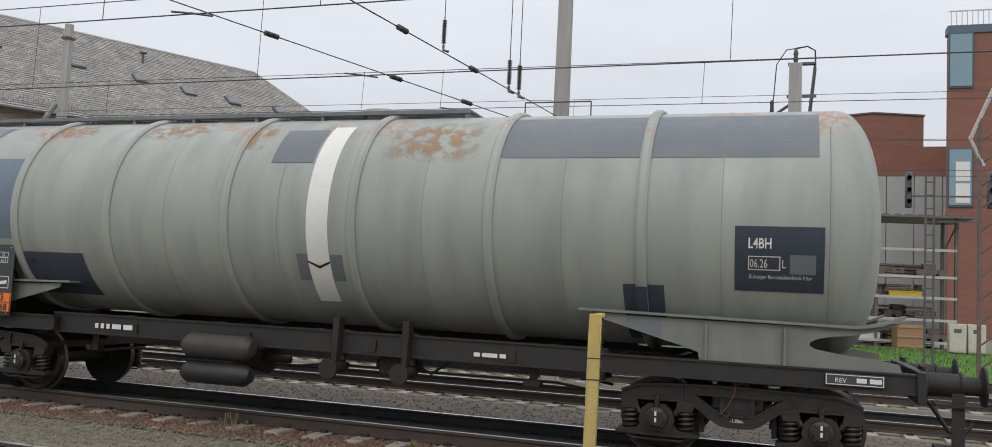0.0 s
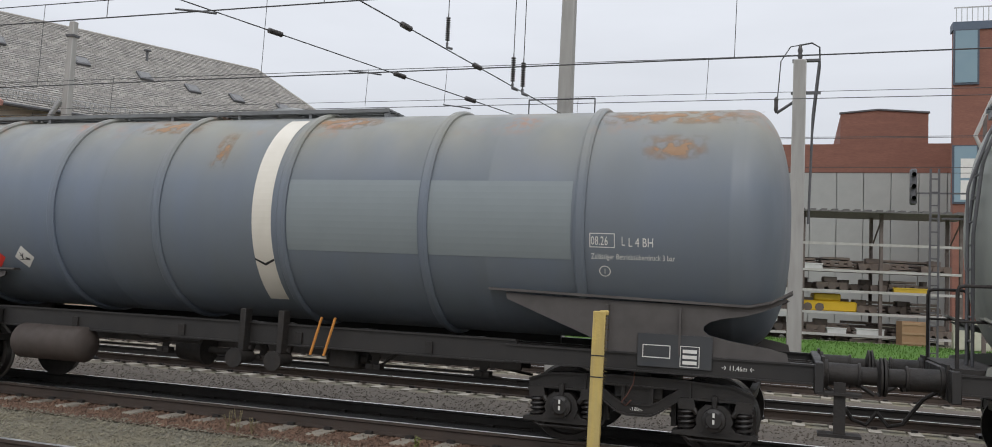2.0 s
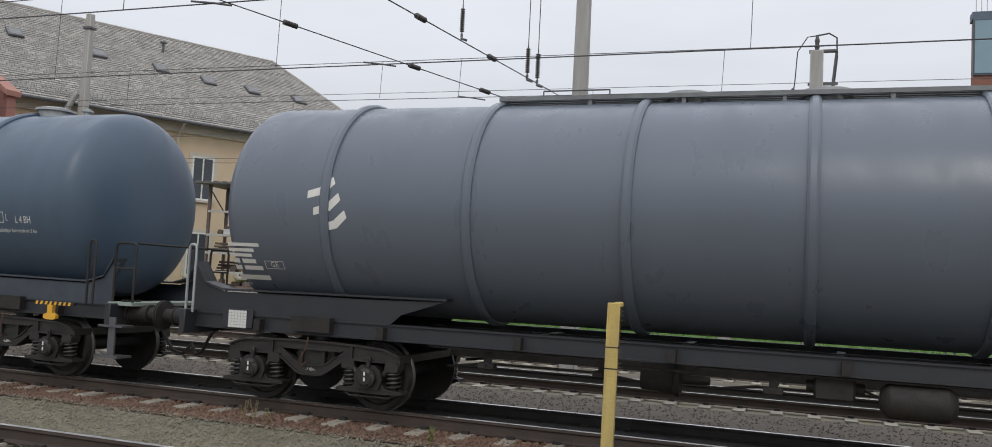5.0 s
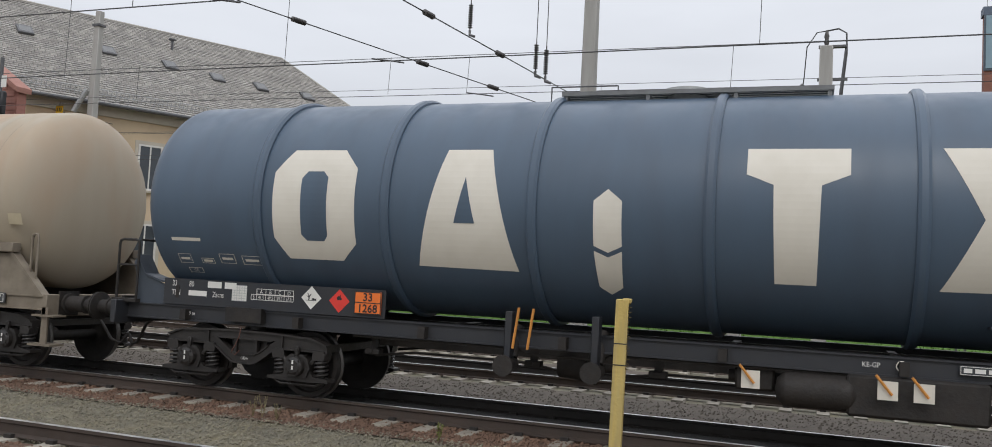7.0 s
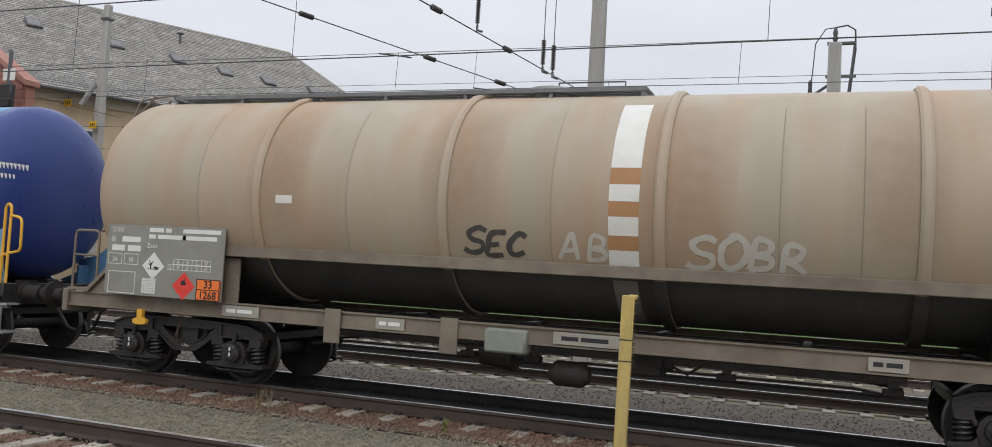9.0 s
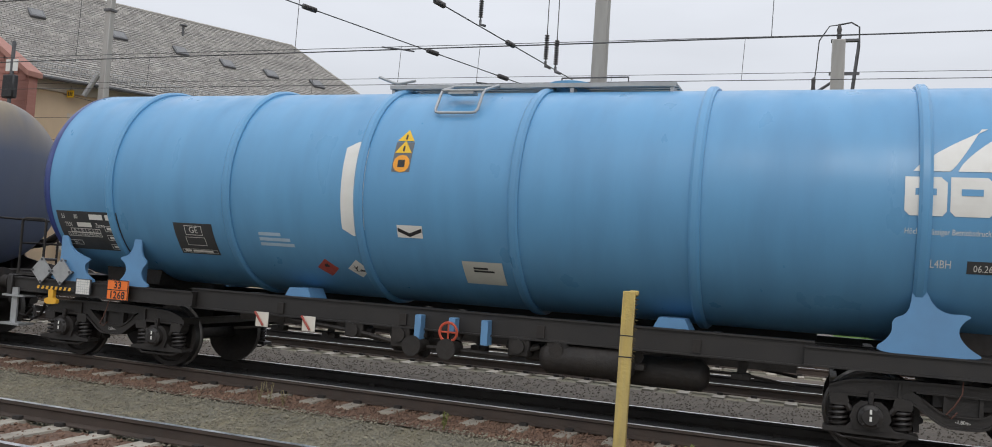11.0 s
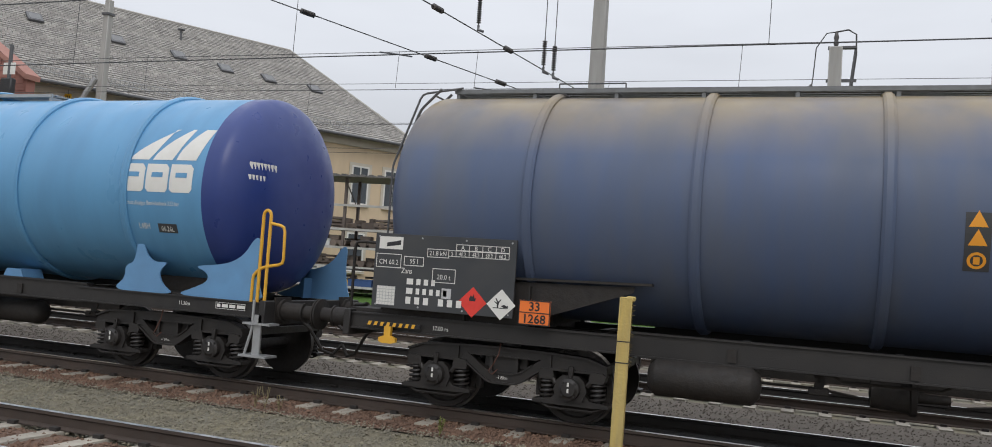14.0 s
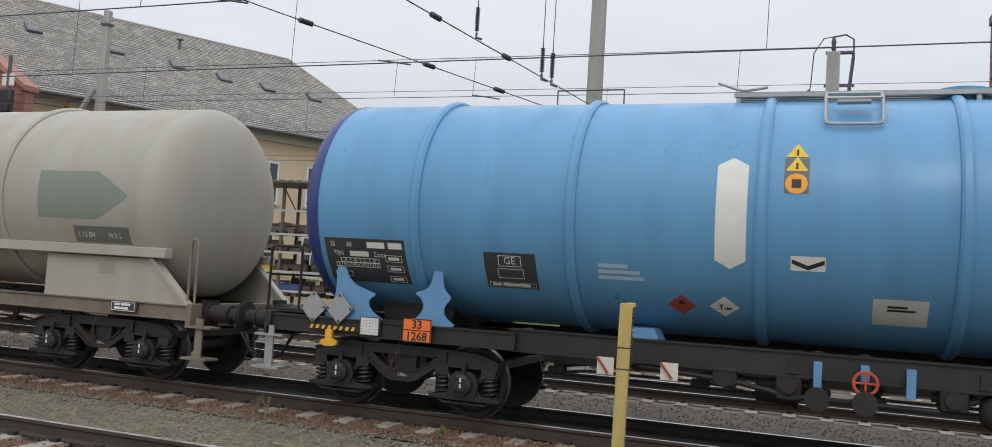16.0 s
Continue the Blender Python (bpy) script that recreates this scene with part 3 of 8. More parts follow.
# ---- buildings ----
SLATE = mat("roof_slate", (0.45, 0.43, 0.395), 0.8, second=(0.28, 0.265, 0.245), scale=5, amount=0.9, stretch=(1.4, 1.4, 5), bump=0.3, bump_scale=14, stain=(0.46, 0.44, 0.4), stain_amount=0.5)
PLASTER = mat("beige_plaster", (0.66, 0.52, 0.35), 0.9, second=(0.55, 0.43, 0.3), scale=1.5, amount=0.6, stretch=(1, 1, 0.4), bump=0.2)
TRIM = mat("cream_trim", (0.58, 0.53, 0.44), 0.85, second=(0.48, 0.43, 0.36), scale=3, amount=0.5)
REDBOARD = mat("red_boarding", (0.36, 0.165, 0.13), 0.8, second=(0.28, 0.125, 0.1), scale=2, amount=0.6, stretch=(0.4, 0.4, 4))
BRICK = mat("red_brown_brick", (0.27, 0.125, 0.09), 0.9, second=(0.2, 0.09, 0.068), scale=7, amount=0.8, stretch=(0.5, 0.5, 3), bump=0.2, bump_scale=20)
PANEL = mat("grey_wall_panel", (0.4, 0.41, 0.39), 0.7, second=(0.34, 0.35, 0.335), scale=1.0, amount=0.5)
CREAMWALL = mat("cream_cladding", (0.6, 0.53, 0.42), 0.8, second=(0.53, 0.46, 0.36), scale=2, amount=0.5, stretch=(0.3, 0.3, 6))
GREYROOF = mat("grey_sheet_roof", (0.3, 0.28, 0.25), 0.75, second=(0.23, 0.215, 0.195), scale=3, amount=0.6, stretch=(3, 0.6, 3))
CORR = mat("white_corrugated", (0.62, 0.63, 0.62), 0.6, second=(0.5, 0.51, 0.5), scale=2, amount=0.4, stretch=(8, 8, 0.2))
GLASS = mat("window_glass", (0.05, 0.06, 0.07), 0.12, second=(0.08, 0.09, 0.1), scale=1)
GLASS_BLUE = mat("pale_window_glass", (0.2, 0.3, 0.36), 0.15, second=(0.26, 0.36, 0.4), scale=0.8)

P0, DV, NV = Vector((-32.69, 28.51, 0)), Vector((0.4727, 0.8812, 0)), Vector((-0.8812, 0.4727, 0))
SHED = Matrix(((DV.x, NV.x, 0, P0.x), (DV.y, NV.y, 0, P0.y), (0, 0, 1, 0), (0, 0, 0, 1)))
shed = thing("railway_shed", "long beige plastered shed with a hipped slate roof", "building", SHED)
part("wall", box(BM(), -18, 20.2, 0.35, 17.5, LOW - 0.1, 8.9), PLASTER, shed)
part("cornice", box(BM(), -18.1, 20.3, 0.2, 0.346, 8.35, 8.85), TRIM, shed)


def roof_courses(x0, x1, xr, w, z0, z1, n):
    """The long slope in overlapping courses, hipped at the far end (x1 at the eave, xr at the ridge)."""
    verts, faces = [], []
    for i in range(n):
        u0, u1 = i / n, (i + 1) / n
        row = []
        for u, lift in ((u0, 0.0), (u0, 0.05), (u1, 0.0)):
            row += [(x0, -0.35 + (w + 0.35) * u, z0 + (z1 - z0) * u + lift), (x1 + (xr - x1) * u, -0.35 + (w + 0.35) * u, z0 + (z1 - z0) * u + lift)]
        k = len(verts)
        verts += row
        faces += [(k, k + 1, k + 3, k + 2), (k + 2, k + 3, k + 5, k + 4)]
    return verts, faces


def tile_material():
    m = SLATE.copy()
    m.name = "slate_tiles"
    n, l = m.node_tree.nodes, m.node_tree.links
    b = n["Principled BSDF"]
    src = b.inputs["Base Color"].links[0].from_socket
    co = n.new("ShaderNodeTexCoord")
    sp = n.new("ShaderNodeSeparateXYZ")
    cb = n.new("ShaderNodeCombineXYZ")
    br = n.new("ShaderNodeTexBrick")
    br.inputs["Scale"].default_value, br.inputs["Brick Width"].default_value, br.inputs["Row Height"].default_value = 1.0, 0.34, 0.15
    br.inputs["Mortar Size"].default_value, br.inputs["Bias"].default_value = 0.013, 0.15
    br.inputs["Color1"].default_value, br.inputs["Color2"].default_value, br.inputs["Mortar"].default_value = (1.14, 1.13, 1.12, 1), (0.76, 0.76, 0.76, 1), (0.3, 0.3, 0.3, 1)
    mx = n.new("ShaderNodeMix")
    mx.data_type, mx.blend_type = "RGBA", "MULTIPLY"
    mx.inputs[0].default_value = 1
    l.new(co.outputs["Object"], sp.inputs[0])
    l.new(sp.outputs[0], cb.inputs[0])
    l.new(sp.outputs[2], cb.inputs[1])
    l.new(cb.outputs[0], br.inputs["Vector"])
    l.new(src, mx.inputs[6])
    l.new(br.outputs[0], mx.inputs[7])
    l.new(mx.outputs[2], b.inputs["Base Color"])
    return m


TILES = tile_material()
v, f = roof_courses(-18.2, 20.6, 16.4, 9.0, 8.85, 15.1, 48)
me = bpy.data.meshes.new("roof")
me.from_pydata(v, [], f)
bm = BM()
bm.from_mesh(me)
bmesh.ops.remove_doubles(bm, verts=bm.verts, dist=0.002)
part("roof", bm, TILES, shed, "grey slate roof in fine courses", smooth=0)
bm = BM()
vs = [bm.verts.new(p) for p in ((20.6, -0.35, 8.85), (16.4, 9.0, 15.08), (20.6, 18.3, 8.85), (-18.2, 18.3, 8.85), (-18.2, 9, 15.08))]
bm.faces.new((vs[0], vs[2], vs[1])), bm.faces.new((vs[1], vs[2], vs[3], vs[4]))
part("roof_back", bm, TILES, shed, smooth=0)
bm = tube(BM(), [(-18.2, 9, 15.12), (16.4, 9, 15.12), (20.6, -0.35, 8.92)], 0.09, 6)
part("ridge_cap", bm, SLATE, shed)
part("gutter", tube(BM(), [(-18.2, -0.42, 8.8), (20.6, -0.42, 8.8)], 0.09, 8), STEEL_DARK, shed)
sg = BM()
for i in range(120):
    x = -8 + 0.2 * i
    tube(sg, [(x, 0.05, 9.12), (x, -0.1, 9.5)], 0.018, 4)
tube(sg, [(-8, -0.1, 9.5), (16, -0.1, 9.5)], 0.02, 4), tube(sg, [(-8, -0.02, 9.3), (16, -0.02, 9.3)], 0.02, 4)
part("snow_guard", sg, STEEL, shed, "pale lattice snow guard above the eave")
part("downpipe", tube(BM(), [(7.2, -0.42, 8.75), (7.2, 0.2, 8.2), (7.2, 0.25, 0)], 0.06, 8), TRIM, shed)
SLOPE = math.atan2(6.25, 9.35)
for x, u in ((0.77, 0.62), (4.59, 0.57), (7.74, 0.54), (10.25, 0.5), (12.82, 0.49), (15.76, 0.48), (-4.0, 0.6)):
    hatch = part("skylight", box(BM(), -0.36, 0.36, -0.45, 0.45, 0.0, 0.13, 0.02), STEEL_DARK, shed, "small flat dark roof hatch")
    hatch.matrix_basis = Matrix.Translation((x, -0.35 + 9.35 * u, 8.88 + 6.25 * u)) @ Matrix.Rotation(SLOPE, 4, "X")
    part("hatch_pane", box(BM(), -0.27, 0.27, -0.34, 0.34, 0.131, 0.14), mat("hatch_glass", (0.13, 0.13, 0.13), 0.4), hatch)
part("vent_pipe", turned(BM(), [(13.4, 0.07), (14.25, 0.07), (14.26, 0.22), (14.33, 0.2), (14.36, 0.02)], 10, "z", (8.6, 6.9, 0)), STEEL_DARK, shed)


def window(parent, x, y, z, w, h, glass=None):
    """A framed window in a wall that faces -y."""
    fr = BM()
    for sx, sz, ww, hh in ((0, -1, w, 0.09), (0, 1, w, 0.09), (-1, 0, 0.09, h - 0.18), (1, 0, 0.09, h - 0.18), (0, 0, 0.06, h - 0.18)):
        cx, cz = x + sx * (w - 0.09) / 2, z + sz * (h - 0.09) / 2
        box(fr, cx - ww / 2, cx + ww / 2, y - 0.06, y + 0.02, cz - hh / 2, cz + hh / 2)
    o = part("window", fr, WHITE, parent)
    part("pane", box(BM(), x - w / 2 + 0.05, x + w / 2 - 0.05, y - 0.02, y + 0.0, z - h / 2 + 0.05, z + h / 2 - 0.05), glass or GLASS, o)
    part("sill", box(BM(), x - w / 2 - 0.08, x + w / 2 + 0.08, y - 0.16, y + 0.02, z - h / 2 - 0.1, z - h / 2 - 0.02), TRIM, o)
    sr = BM()
    for a, b, c, d in ((-w / 2 - 0.16, -w / 2 - 0.01, -h / 2, h / 2 + 0.16), (w / 2 + 0.01, w / 2 + 0.16, -h / 2, h / 2 + 0.16), (-w / 2 - 0.01, w / 2 + 0.01, h / 2 + 0.01, h / 2 + 0.16)):
        box(sr, x + a, x + b, y - 0.05, y + 0.02, z + c, z + d)
    part("surround", sr, TRIM, o)


for x in (-12, -8.5, -5, -1.5, 2, 5.5, 8.6, 11.4, 14.2, 17.0, 19.2):
    for z in (6.2, 2.4):
        window(shed, x, 0.345, z, 1.15, 2.2)

red = thing("red_annex", "red boarded annex with a steep gable edge", "building", pose(-0.55, 25, 0))
part("wall", prism(BM(), [(-46, LOW), (-28.75, LOW), (-28.75, 8.1), (-31.0, 9.5), (-38, 14.0), (-46, 14.0)], 0, 0.4), REDBOARD, red, smooth=0)
for i in range(26):
    z = 3 + 0.27 * i
    xr = -28.75 if z < 7.8 else -28.75 - (z - 7.8) / 0.64
    part("plank", box(BM(), -45, xr - 0.05, -0.025, -0.002, z, z + 0.24), REDBOARD, red)
part("verge", prism(BM(), [(-28.62, 8.0), (-31.0, 9.5), (-38, 14.0), (-38, 14.25), (-31, 9.72), (-28.6, 8.2)], -0.2, 0.5), mat("red_verge", (0.4, 0.2, 0.16), 0.8), red, smooth=0)
t = thing("signal_lamp", "dark railway signal with a pale number plate", "signal", pose(-29.4, 24.3, 0))
part("signal_mast", cyl(BM(), (0, 0, LOW), (0, 0, 9.2), 0.07, 10), STEEL_DARK, t)
part("signal_head", box(BM(), -0.3, 0.3, -0.15, 0.1, 7.0, 7.9, 0.05), INK, t)
part("signal_plate", box(BM(), -0.3, 0.3, -0.03, 0.0, 8.05, 8.5), WHITE, t)


def gable_house(name, label, x0, x1, y0, y1, ze, zr, wall, roof, ridge=0.5):
    t = thing(name, label, "building", pose(0, 0, 0))
    xm = x0 + (x1 - x0) * ridge
    part("wall", prism(BM(), [(x0, LOW), (x1, LOW), (x1, ze), (xm, zr), (x0, ze)], y0, y1), wall, t, smooth=0)
    for a in (x0 - 0.3, x1 + 0.3):
        zz = ze - 0.3 * (zr - ze) / abs(xm - (x0 if a < x0 else x1))
        part("roof", prism(BM(), [(a, zz + 0.02), (xm, zr + 0.02), (xm, zr + 0.3), (a, zz + 0.3)], y0 - 0.4, y1), roof, t, smooth=0)
    return t


g = gable_house("gabled_warehouse", "cream clad warehouse with a tall gable", -33.8, -26.75, 78, 110, 15.85, 17.5, CREAMWALL, GREYROOF, 0.485)
for x in (-33.6, -31.94, -30.25, -28.61, -26.94):
    part("pilaster", box(BM(), x - 0.14, x + 0.14, 77.84, 77.98, LOW, 15.8 + 1.4 * max(0, 1 - abs(x + 30.4) / 3.5)), mat("white_trim", (0.7, 0.66, 0.58), 0.8), g)
bm = BM()
for k in range(20):
    z = 8.2 + 0.45 * k
    half = 3.45 if z < 15.8 else 3.45 * (17.4 - z) / 1.6
    if half > 0.3:
        box(bm, -30.4 - half, -30.4 + half, 77.93, 77.99, z, z + 0.06)
tagged(part("siding", bm, TRIM, g, smooth=0), "fine horizontal siding strips", kind="stuff")
g = thing("warehouse_wing", "cream warehouse wing under a long sloping grey roof", "building", pose(0, 0, 0))
part("wall", prism(BM(), [(-26.7, LOW), (-18.5, LOW), (-18.5, 10.9), (-26.7, 14.45)], 78.1, 79), CREAMWALL, g, smooth=0)
for x in (-25.26, -22.93):
    part("pilaster", box(BM(), x - 0.14, x + 0.14, 77.96, 78.1, LOW, 14.45 - 0.43 * (x + 26.7) - 0.1), mat("white_trim", (0.7, 0.66, 0.58), 0.8), g)
bm = BM()
low_edge = [bm.verts.new(p) for p in ((-26.74, 77.7, 14.5), (-12.0, 77.7, 8.2), (-12.0, 90, 13.2), (-27.6, 90, 17.5))]
up_edge = [bm.verts.new(v.co + Vector((0, 0, 0.25))) for v in low_edge]
bm.faces.new(low_edge[::-1]), bm.faces.new(up_edge)
for k in range(4):
    m = (k + 1) % 4
    bm.faces.new((low_edge[k], low_edge[m], up_edge[m], up_edge[k]))
part("roof", bm, mat("brown_sheet_roof", (0.36, 0.32, 0.27), 0.75, second=(0.29, 0.26, 0.22), scale=3, amount=0.6, stretch=(3, 0.6, 3)), g, smooth=0)
g = gable_house("green_gable_house", "pale green gabled house with a grey roof and vent shafts", -33.2, -24.0, 62, 76, 9.6, 11.75, mat("green_wall", (0.36, 0.4, 0.33), 0.8, second=(0.3, 0.34, 0.28), scale=2, amount=0.5, stretch=(0.3, 0.3, 6)), GREYROOF)
for a, b in ((-33.5, 9.5), (-23.7, 9.5)):
    part("verge_board", prism(BM(), [(a, b), (-28.6, 11.85), (-28.6, 12.1), (a, b + 0.25)], 61.5, 61.58), mat("white_trim", (0.7, 0.66, 0.58), 0.8), g, smooth=0)
for y, w0, z1 in ((67, 0.5, 13.7), (70, 0.5, 13.0), (73, 0.48, 13.9)):
    v = part("vent_shaft", box(BM(), -28.6 - w0, -28.6 + w0, y - 0.5, y + 0.5, 11.5, z1 - 0.35), PANEL, g, "pale grey roof vent shaft")
    part("vent_hood", box(BM(), -28.7 - w0, -28.5 + w0, y - 0.6, y + 0.6, z1 - 0.3, z1, 0.05), PANEL, v)
g = thing("low_shed", "low grey shed with a lean-to sheet roof", "building", pose(0, 0, 0))
part("wall", box(BM(), -26, -17.6, 59.2, 75, LOW, 8.7), PANEL, g)
part("wall", box(BM(), -26, -17.6, 56.2, 59.196, LOW, 5.7), PANEL, g)
part("roof", box(BM(), -26.2, -17.4, 59.0, 75.2, 8.7, 8.95), STEEL_DARK, g)
bm = BM()
a = [bm.verts.new(p) for p in ((-26.2, 55.8, 5.7), (-17.4, 55.8, 5.7), (-17.4, 59.19, 7.7), (-26.2, 59.19, 7.7))]
c = [bm.verts.new(v.co + Vector((0, 0, 0.15))) for v in a]
bm.faces.new(a[::-1]), bm.faces.new(c)
for k in range(4):
    m = (k + 1) % 4
    bm.faces.new((a[k], a[m], c[m], c[k]))
part("lean_to_roof", bm, GREYROOF, g, smooth=0)
part("dormer", prism(BM(), [(-22.3, 8.95), (-19.9, 8.95), (-21.1, 9.75)], 59.1, 62), mat("slate_blue_sheet", (0.28, 0.31, 0.33), 0.6), g, smooth=0)
g = thing("tiled_house", "low house with a broad pale tiled roof", "building", pose(0, 0, 0))
part("wall", box(BM(), -17.2, -6, 66.5, 77, LOW, 7.4), PANEL, g)
bm = BM()
for k in range(16):
    y, z = 66.2 + 0.6 * k, 7.3 + 0.26 * k
    box(bm, -17.3, -5.8, y, y + 0.7, z, z + 0.28)
tagged(part("roof", bm, mat("pale_roof_tile", (0.42, 0.4, 0.34), 0.8, second=(0.3, 0.285, 0.25), scale=5, amount=0.8, stretch=(2, 2, 2)), g, smooth=0), "pale roof in broad tile courses", kind="stuff")
g = gable_house("small_gable_house", "small white gabled hut with a dark roof", -16.2, -11.2, 61.6, 65.6, 6.7, 8.9, mat("hut_white", (0.5, 0.5, 0.48), 0.7, second=(0.42, 0.42, 0.4), scale=2), mat("dark_sheet", (0.17, 0.17, 0.175), 0.6, second=(0.13, 0.13, 0.13), scale=3))
part("window", box(BM(), -13.9, -13.5, 61.55, 61.59, 7.0, 7.6), GLASS, g)
g = gable_house("small_gable_house", "small white gabled hut with a dark roof", -3.2, 0.2, 56, 61.4, 4.6, 7.2, PANEL, GREYROOF)
tower = thing("clad_tower", "white corrugated tower above low roofs", "building", pose(0, 0, 0))
bm = BM()
for i in range(16):
    x = -9.6 + 0.245 * i
    prism(bm, [(x, LOW), (x + 0.2, LOW), (x + 0.2, 16.2), (x, 16.2)], 79.9 - 0.06, 80)
part("cladding", bm, CORR, tower, smooth=0)
part("core", box(BM(), -9.65, -5.65, 80, 84, LOW, 16.3), CORR, tower)
g = thing("flat_hall", "flat-roofed hall with a blue and grey-green band", "building", pose(0, 0, 0))
part("wall", box(BM(), -18.4, -9.7, 77.4, 90, LOW, 11.6), PANEL, g)
part("fascia", box(BM(), -22.6, -18.44, 77.2, 77.39, 11.1, 12.05), mat("blue_fascia", (0.17, 0.27, 0.42), 0.6, second=(0.25, 0.34, 0.46), scale=14, amount=0.8), g, "blue meshed band")
bm = BM()
for i in range(40):
    box(bm, -18.4 + 0.215 * i, -18.4 + 0.215 * i + 0.16, 77.16, 77.2, 11.1, 12.1)
box(bm, -18.4, -9.8, 77.2, 77.39, 11.1, 12.1)
part("fascia", bm, mat("grey_green_sheet", (0.4, 0.47, 0.46), 0.6, second=(0.33, 0.4, 0.39), scale=3), g, "ribbed grey-green sheet band", smooth=0)
hall = thing("brick_hall", "red-brown brick hall over grey panels", "building", pose(0, 0, 0))
part("upper_wall", box(BM(), -3, 13, 75, 90, 12.6, 14.9), BRICK, hall)
part("raised_wall", prism(BM(), [(3.2, 14.9), (9.62, 14.9), (9.62, 17.3), (6.0, 17.6), (3.2, 17.36)], 75, 90), BRICK, hall, smooth=0)
part("coping", prism(BM(), [(3.1, 17.36), (6.0, 17.6), (9.72, 17.3), (9.72, 17.42), (6, 17.72), (3.1, 17.48)], 74.9, 75.3), STEEL_DARK, hall, smooth=0)
for i in range(8):
    x = -3 + 2.0 * i
    part("panel", box(BM(), x + 0.03, x + 1.97, 75.05, 75.3, LOW, 12.58), PANEL, hall)
part("base_wall", box(BM(), -3, 13, 75.3, 90, LOW, 12.6), PANEL, hall)
off = thing("brick_office", "tall red-brown brick office with pale glass corner windows", "building", pose(0, 0, 0))
part("wall", box(BM(), 9.1, 24, 60, 60.8, LOW, 19.45), BRICK, off)
part("wall", box(BM(), 14, 24, 60.804, 75, LOW, 19.45), BRICK, off)
part("parapet", box(BM(), 9.0, 24.1, 59.9, 60.9, 19.45, 19.95), mat("slate_parapet", (0.1, 0.13, 0.18), 0.6), off)
for i in range(24):
    part("railing_bar", box(BM(), 9.2 + 0.3 * i, 9.24 + 0.3 * i, 60, 60.04, 19.95, 20.85), STEEL, off)
part("railing_top", box(BM(), 9.1, 16.5, 60, 60.05, 20.85, 20.92), STEEL, off)
for z0, z1 in ((15.95, 19.45), (8.5, 12.15)):
    o = part("window", box(BM(), 9.05, 10.5, 59.9, 60.06, z0, z1), mat("window_slate", (0.07, 0.09, 0.12), 0.5), off)
    part("pane", box(BM(), 9.15, 10.38, 59.86, 59.9, z0 + 0.12, z1 - 0.08), GLASS_BLUE, o)
for z0 in (8.75, 10.1):
    part("blind", box(BM(), 9.5, 10.3, 59.84, 59.858, z0, z0 + 1.2), WHITE, off)

# ---- raised ground and open storage rack ----
bm = BM()
prof = [(30.6, LOW + 0.01), (32.4, 0.05), (34.6, 0.42), (36.2, 0.5), (75, 0.5)]
cols = [[bm.verts.new((x, y, z)) for y, z in prof] for x in np.linspace(-20, 60, 30)]
for a, c in zip(cols, cols[1:]):
    for k in range(len(prof) - 1):
        f = bm.faces.new((a[k], c[k], c[k + 1], a[k + 1]))
        f.material_index = 0 if k < 3 else 1
tagged(new("bank", mesh_of("bank", bm, [GRASS, GRAVEL], 0)), "low green grass bank before the storage yard", "bank", kind="structure")
rnd = np.random.RandomState(2)
n = 9000
gx, gy = rnd.uniform(-16, 14, n), rnd.uniform(31, 36, n)
gz = np.interp(gy, [p[0] for p in prof], [p[1] for p in prof])
gh, ga = rnd.uniform(0.05, 0.14, n), rnd.uniform(0, 6.28, n)
vv = np.stack([np.stack([gx - 0.02 * np.cos(ga), gy - 0.02 * np.sin(ga), gz], -1), np.stack([gx + 0.02 * np.cos(ga), gy + 0.02 * np.sin(ga), gz], -1), np.stack([gx + 0.06 * np.sin(ga), gy, gz + gh], -1)], 1).reshape(-1, 3)
me = bpy.data.meshes.new("grass")
me.from_pydata(vv.tolist(), [], np.arange(3 * n).reshape(-1, 3).tolist())
me.materials.append(GRASS)
tagged(new("grass", me), "short bright green grass blades on the bank", "grass", kind="stuff")

RACK = Matrix.Translation((-25.5, 32.6, 0)) @ Matrix.Rotation(radians(9), 4, "Z")
WEATHERED = mat("weathered_steel", (0.16, 0.13, 0.115), 0.7, second=(0.09, 0.07, 0.06), scale=5, amount=0.7)
rack = thing("storage_rack", "long roofed open steel rack with loaded shelves", "rack", RACK)
for i in range(12):
    x = 2.9 * i
    for y in (0, 1.6):
        part("post", box(BM(), x - 0.06, x + 0.06, y - 0.06, y + 0.06, -0.2, 5.5), WEATHERED, rack)
    part("brace", tube(BM(), [(x, 0, 5.3), (x, 1.6, 4.2)], 0.03, 6), WEATHERED, rack)
LEVELS = (0.75, 1.6, 2.45, 3.25, 4.3)
PALE = mat("pale_beam", (0.5, 0.49, 0.46), 0.6, second=(0.36, 0.34, 0.31), scale=4, amount=0.6)
for z in LEVELS:
    part("shelf_beam", box(BM(), 0, 31.9, -0.1, -0.062, z - 0.06, z + 0.04), PALE, rack)
    if z < 4:
        part("shelf", box(BM(), 0, 31.9, -0.06, 1.66, z - 0.02, z + 0.0), WEATHERED, rack)
bm = BM()
for i in range(80):
    box(bm, -0.4 + 0.41 * i, -0.2 + 0.41 * i, -0.6, 2.2, 5.55, 5.61)
box(bm, -0.5, 32.4, -0.6, 2.2, 5.5, 5.55)
part("roof", bm, mat("rack_roof", (0.14, 0.135, 0.13), 0.6), rack, "dark corrugated roof sheet")
IRON = mat("stored_iron", (0.09, 0.075, 0.068), 0.7, second=(0.17, 0.13, 0.1), scale=6, amount=0.8, spread=0.45)


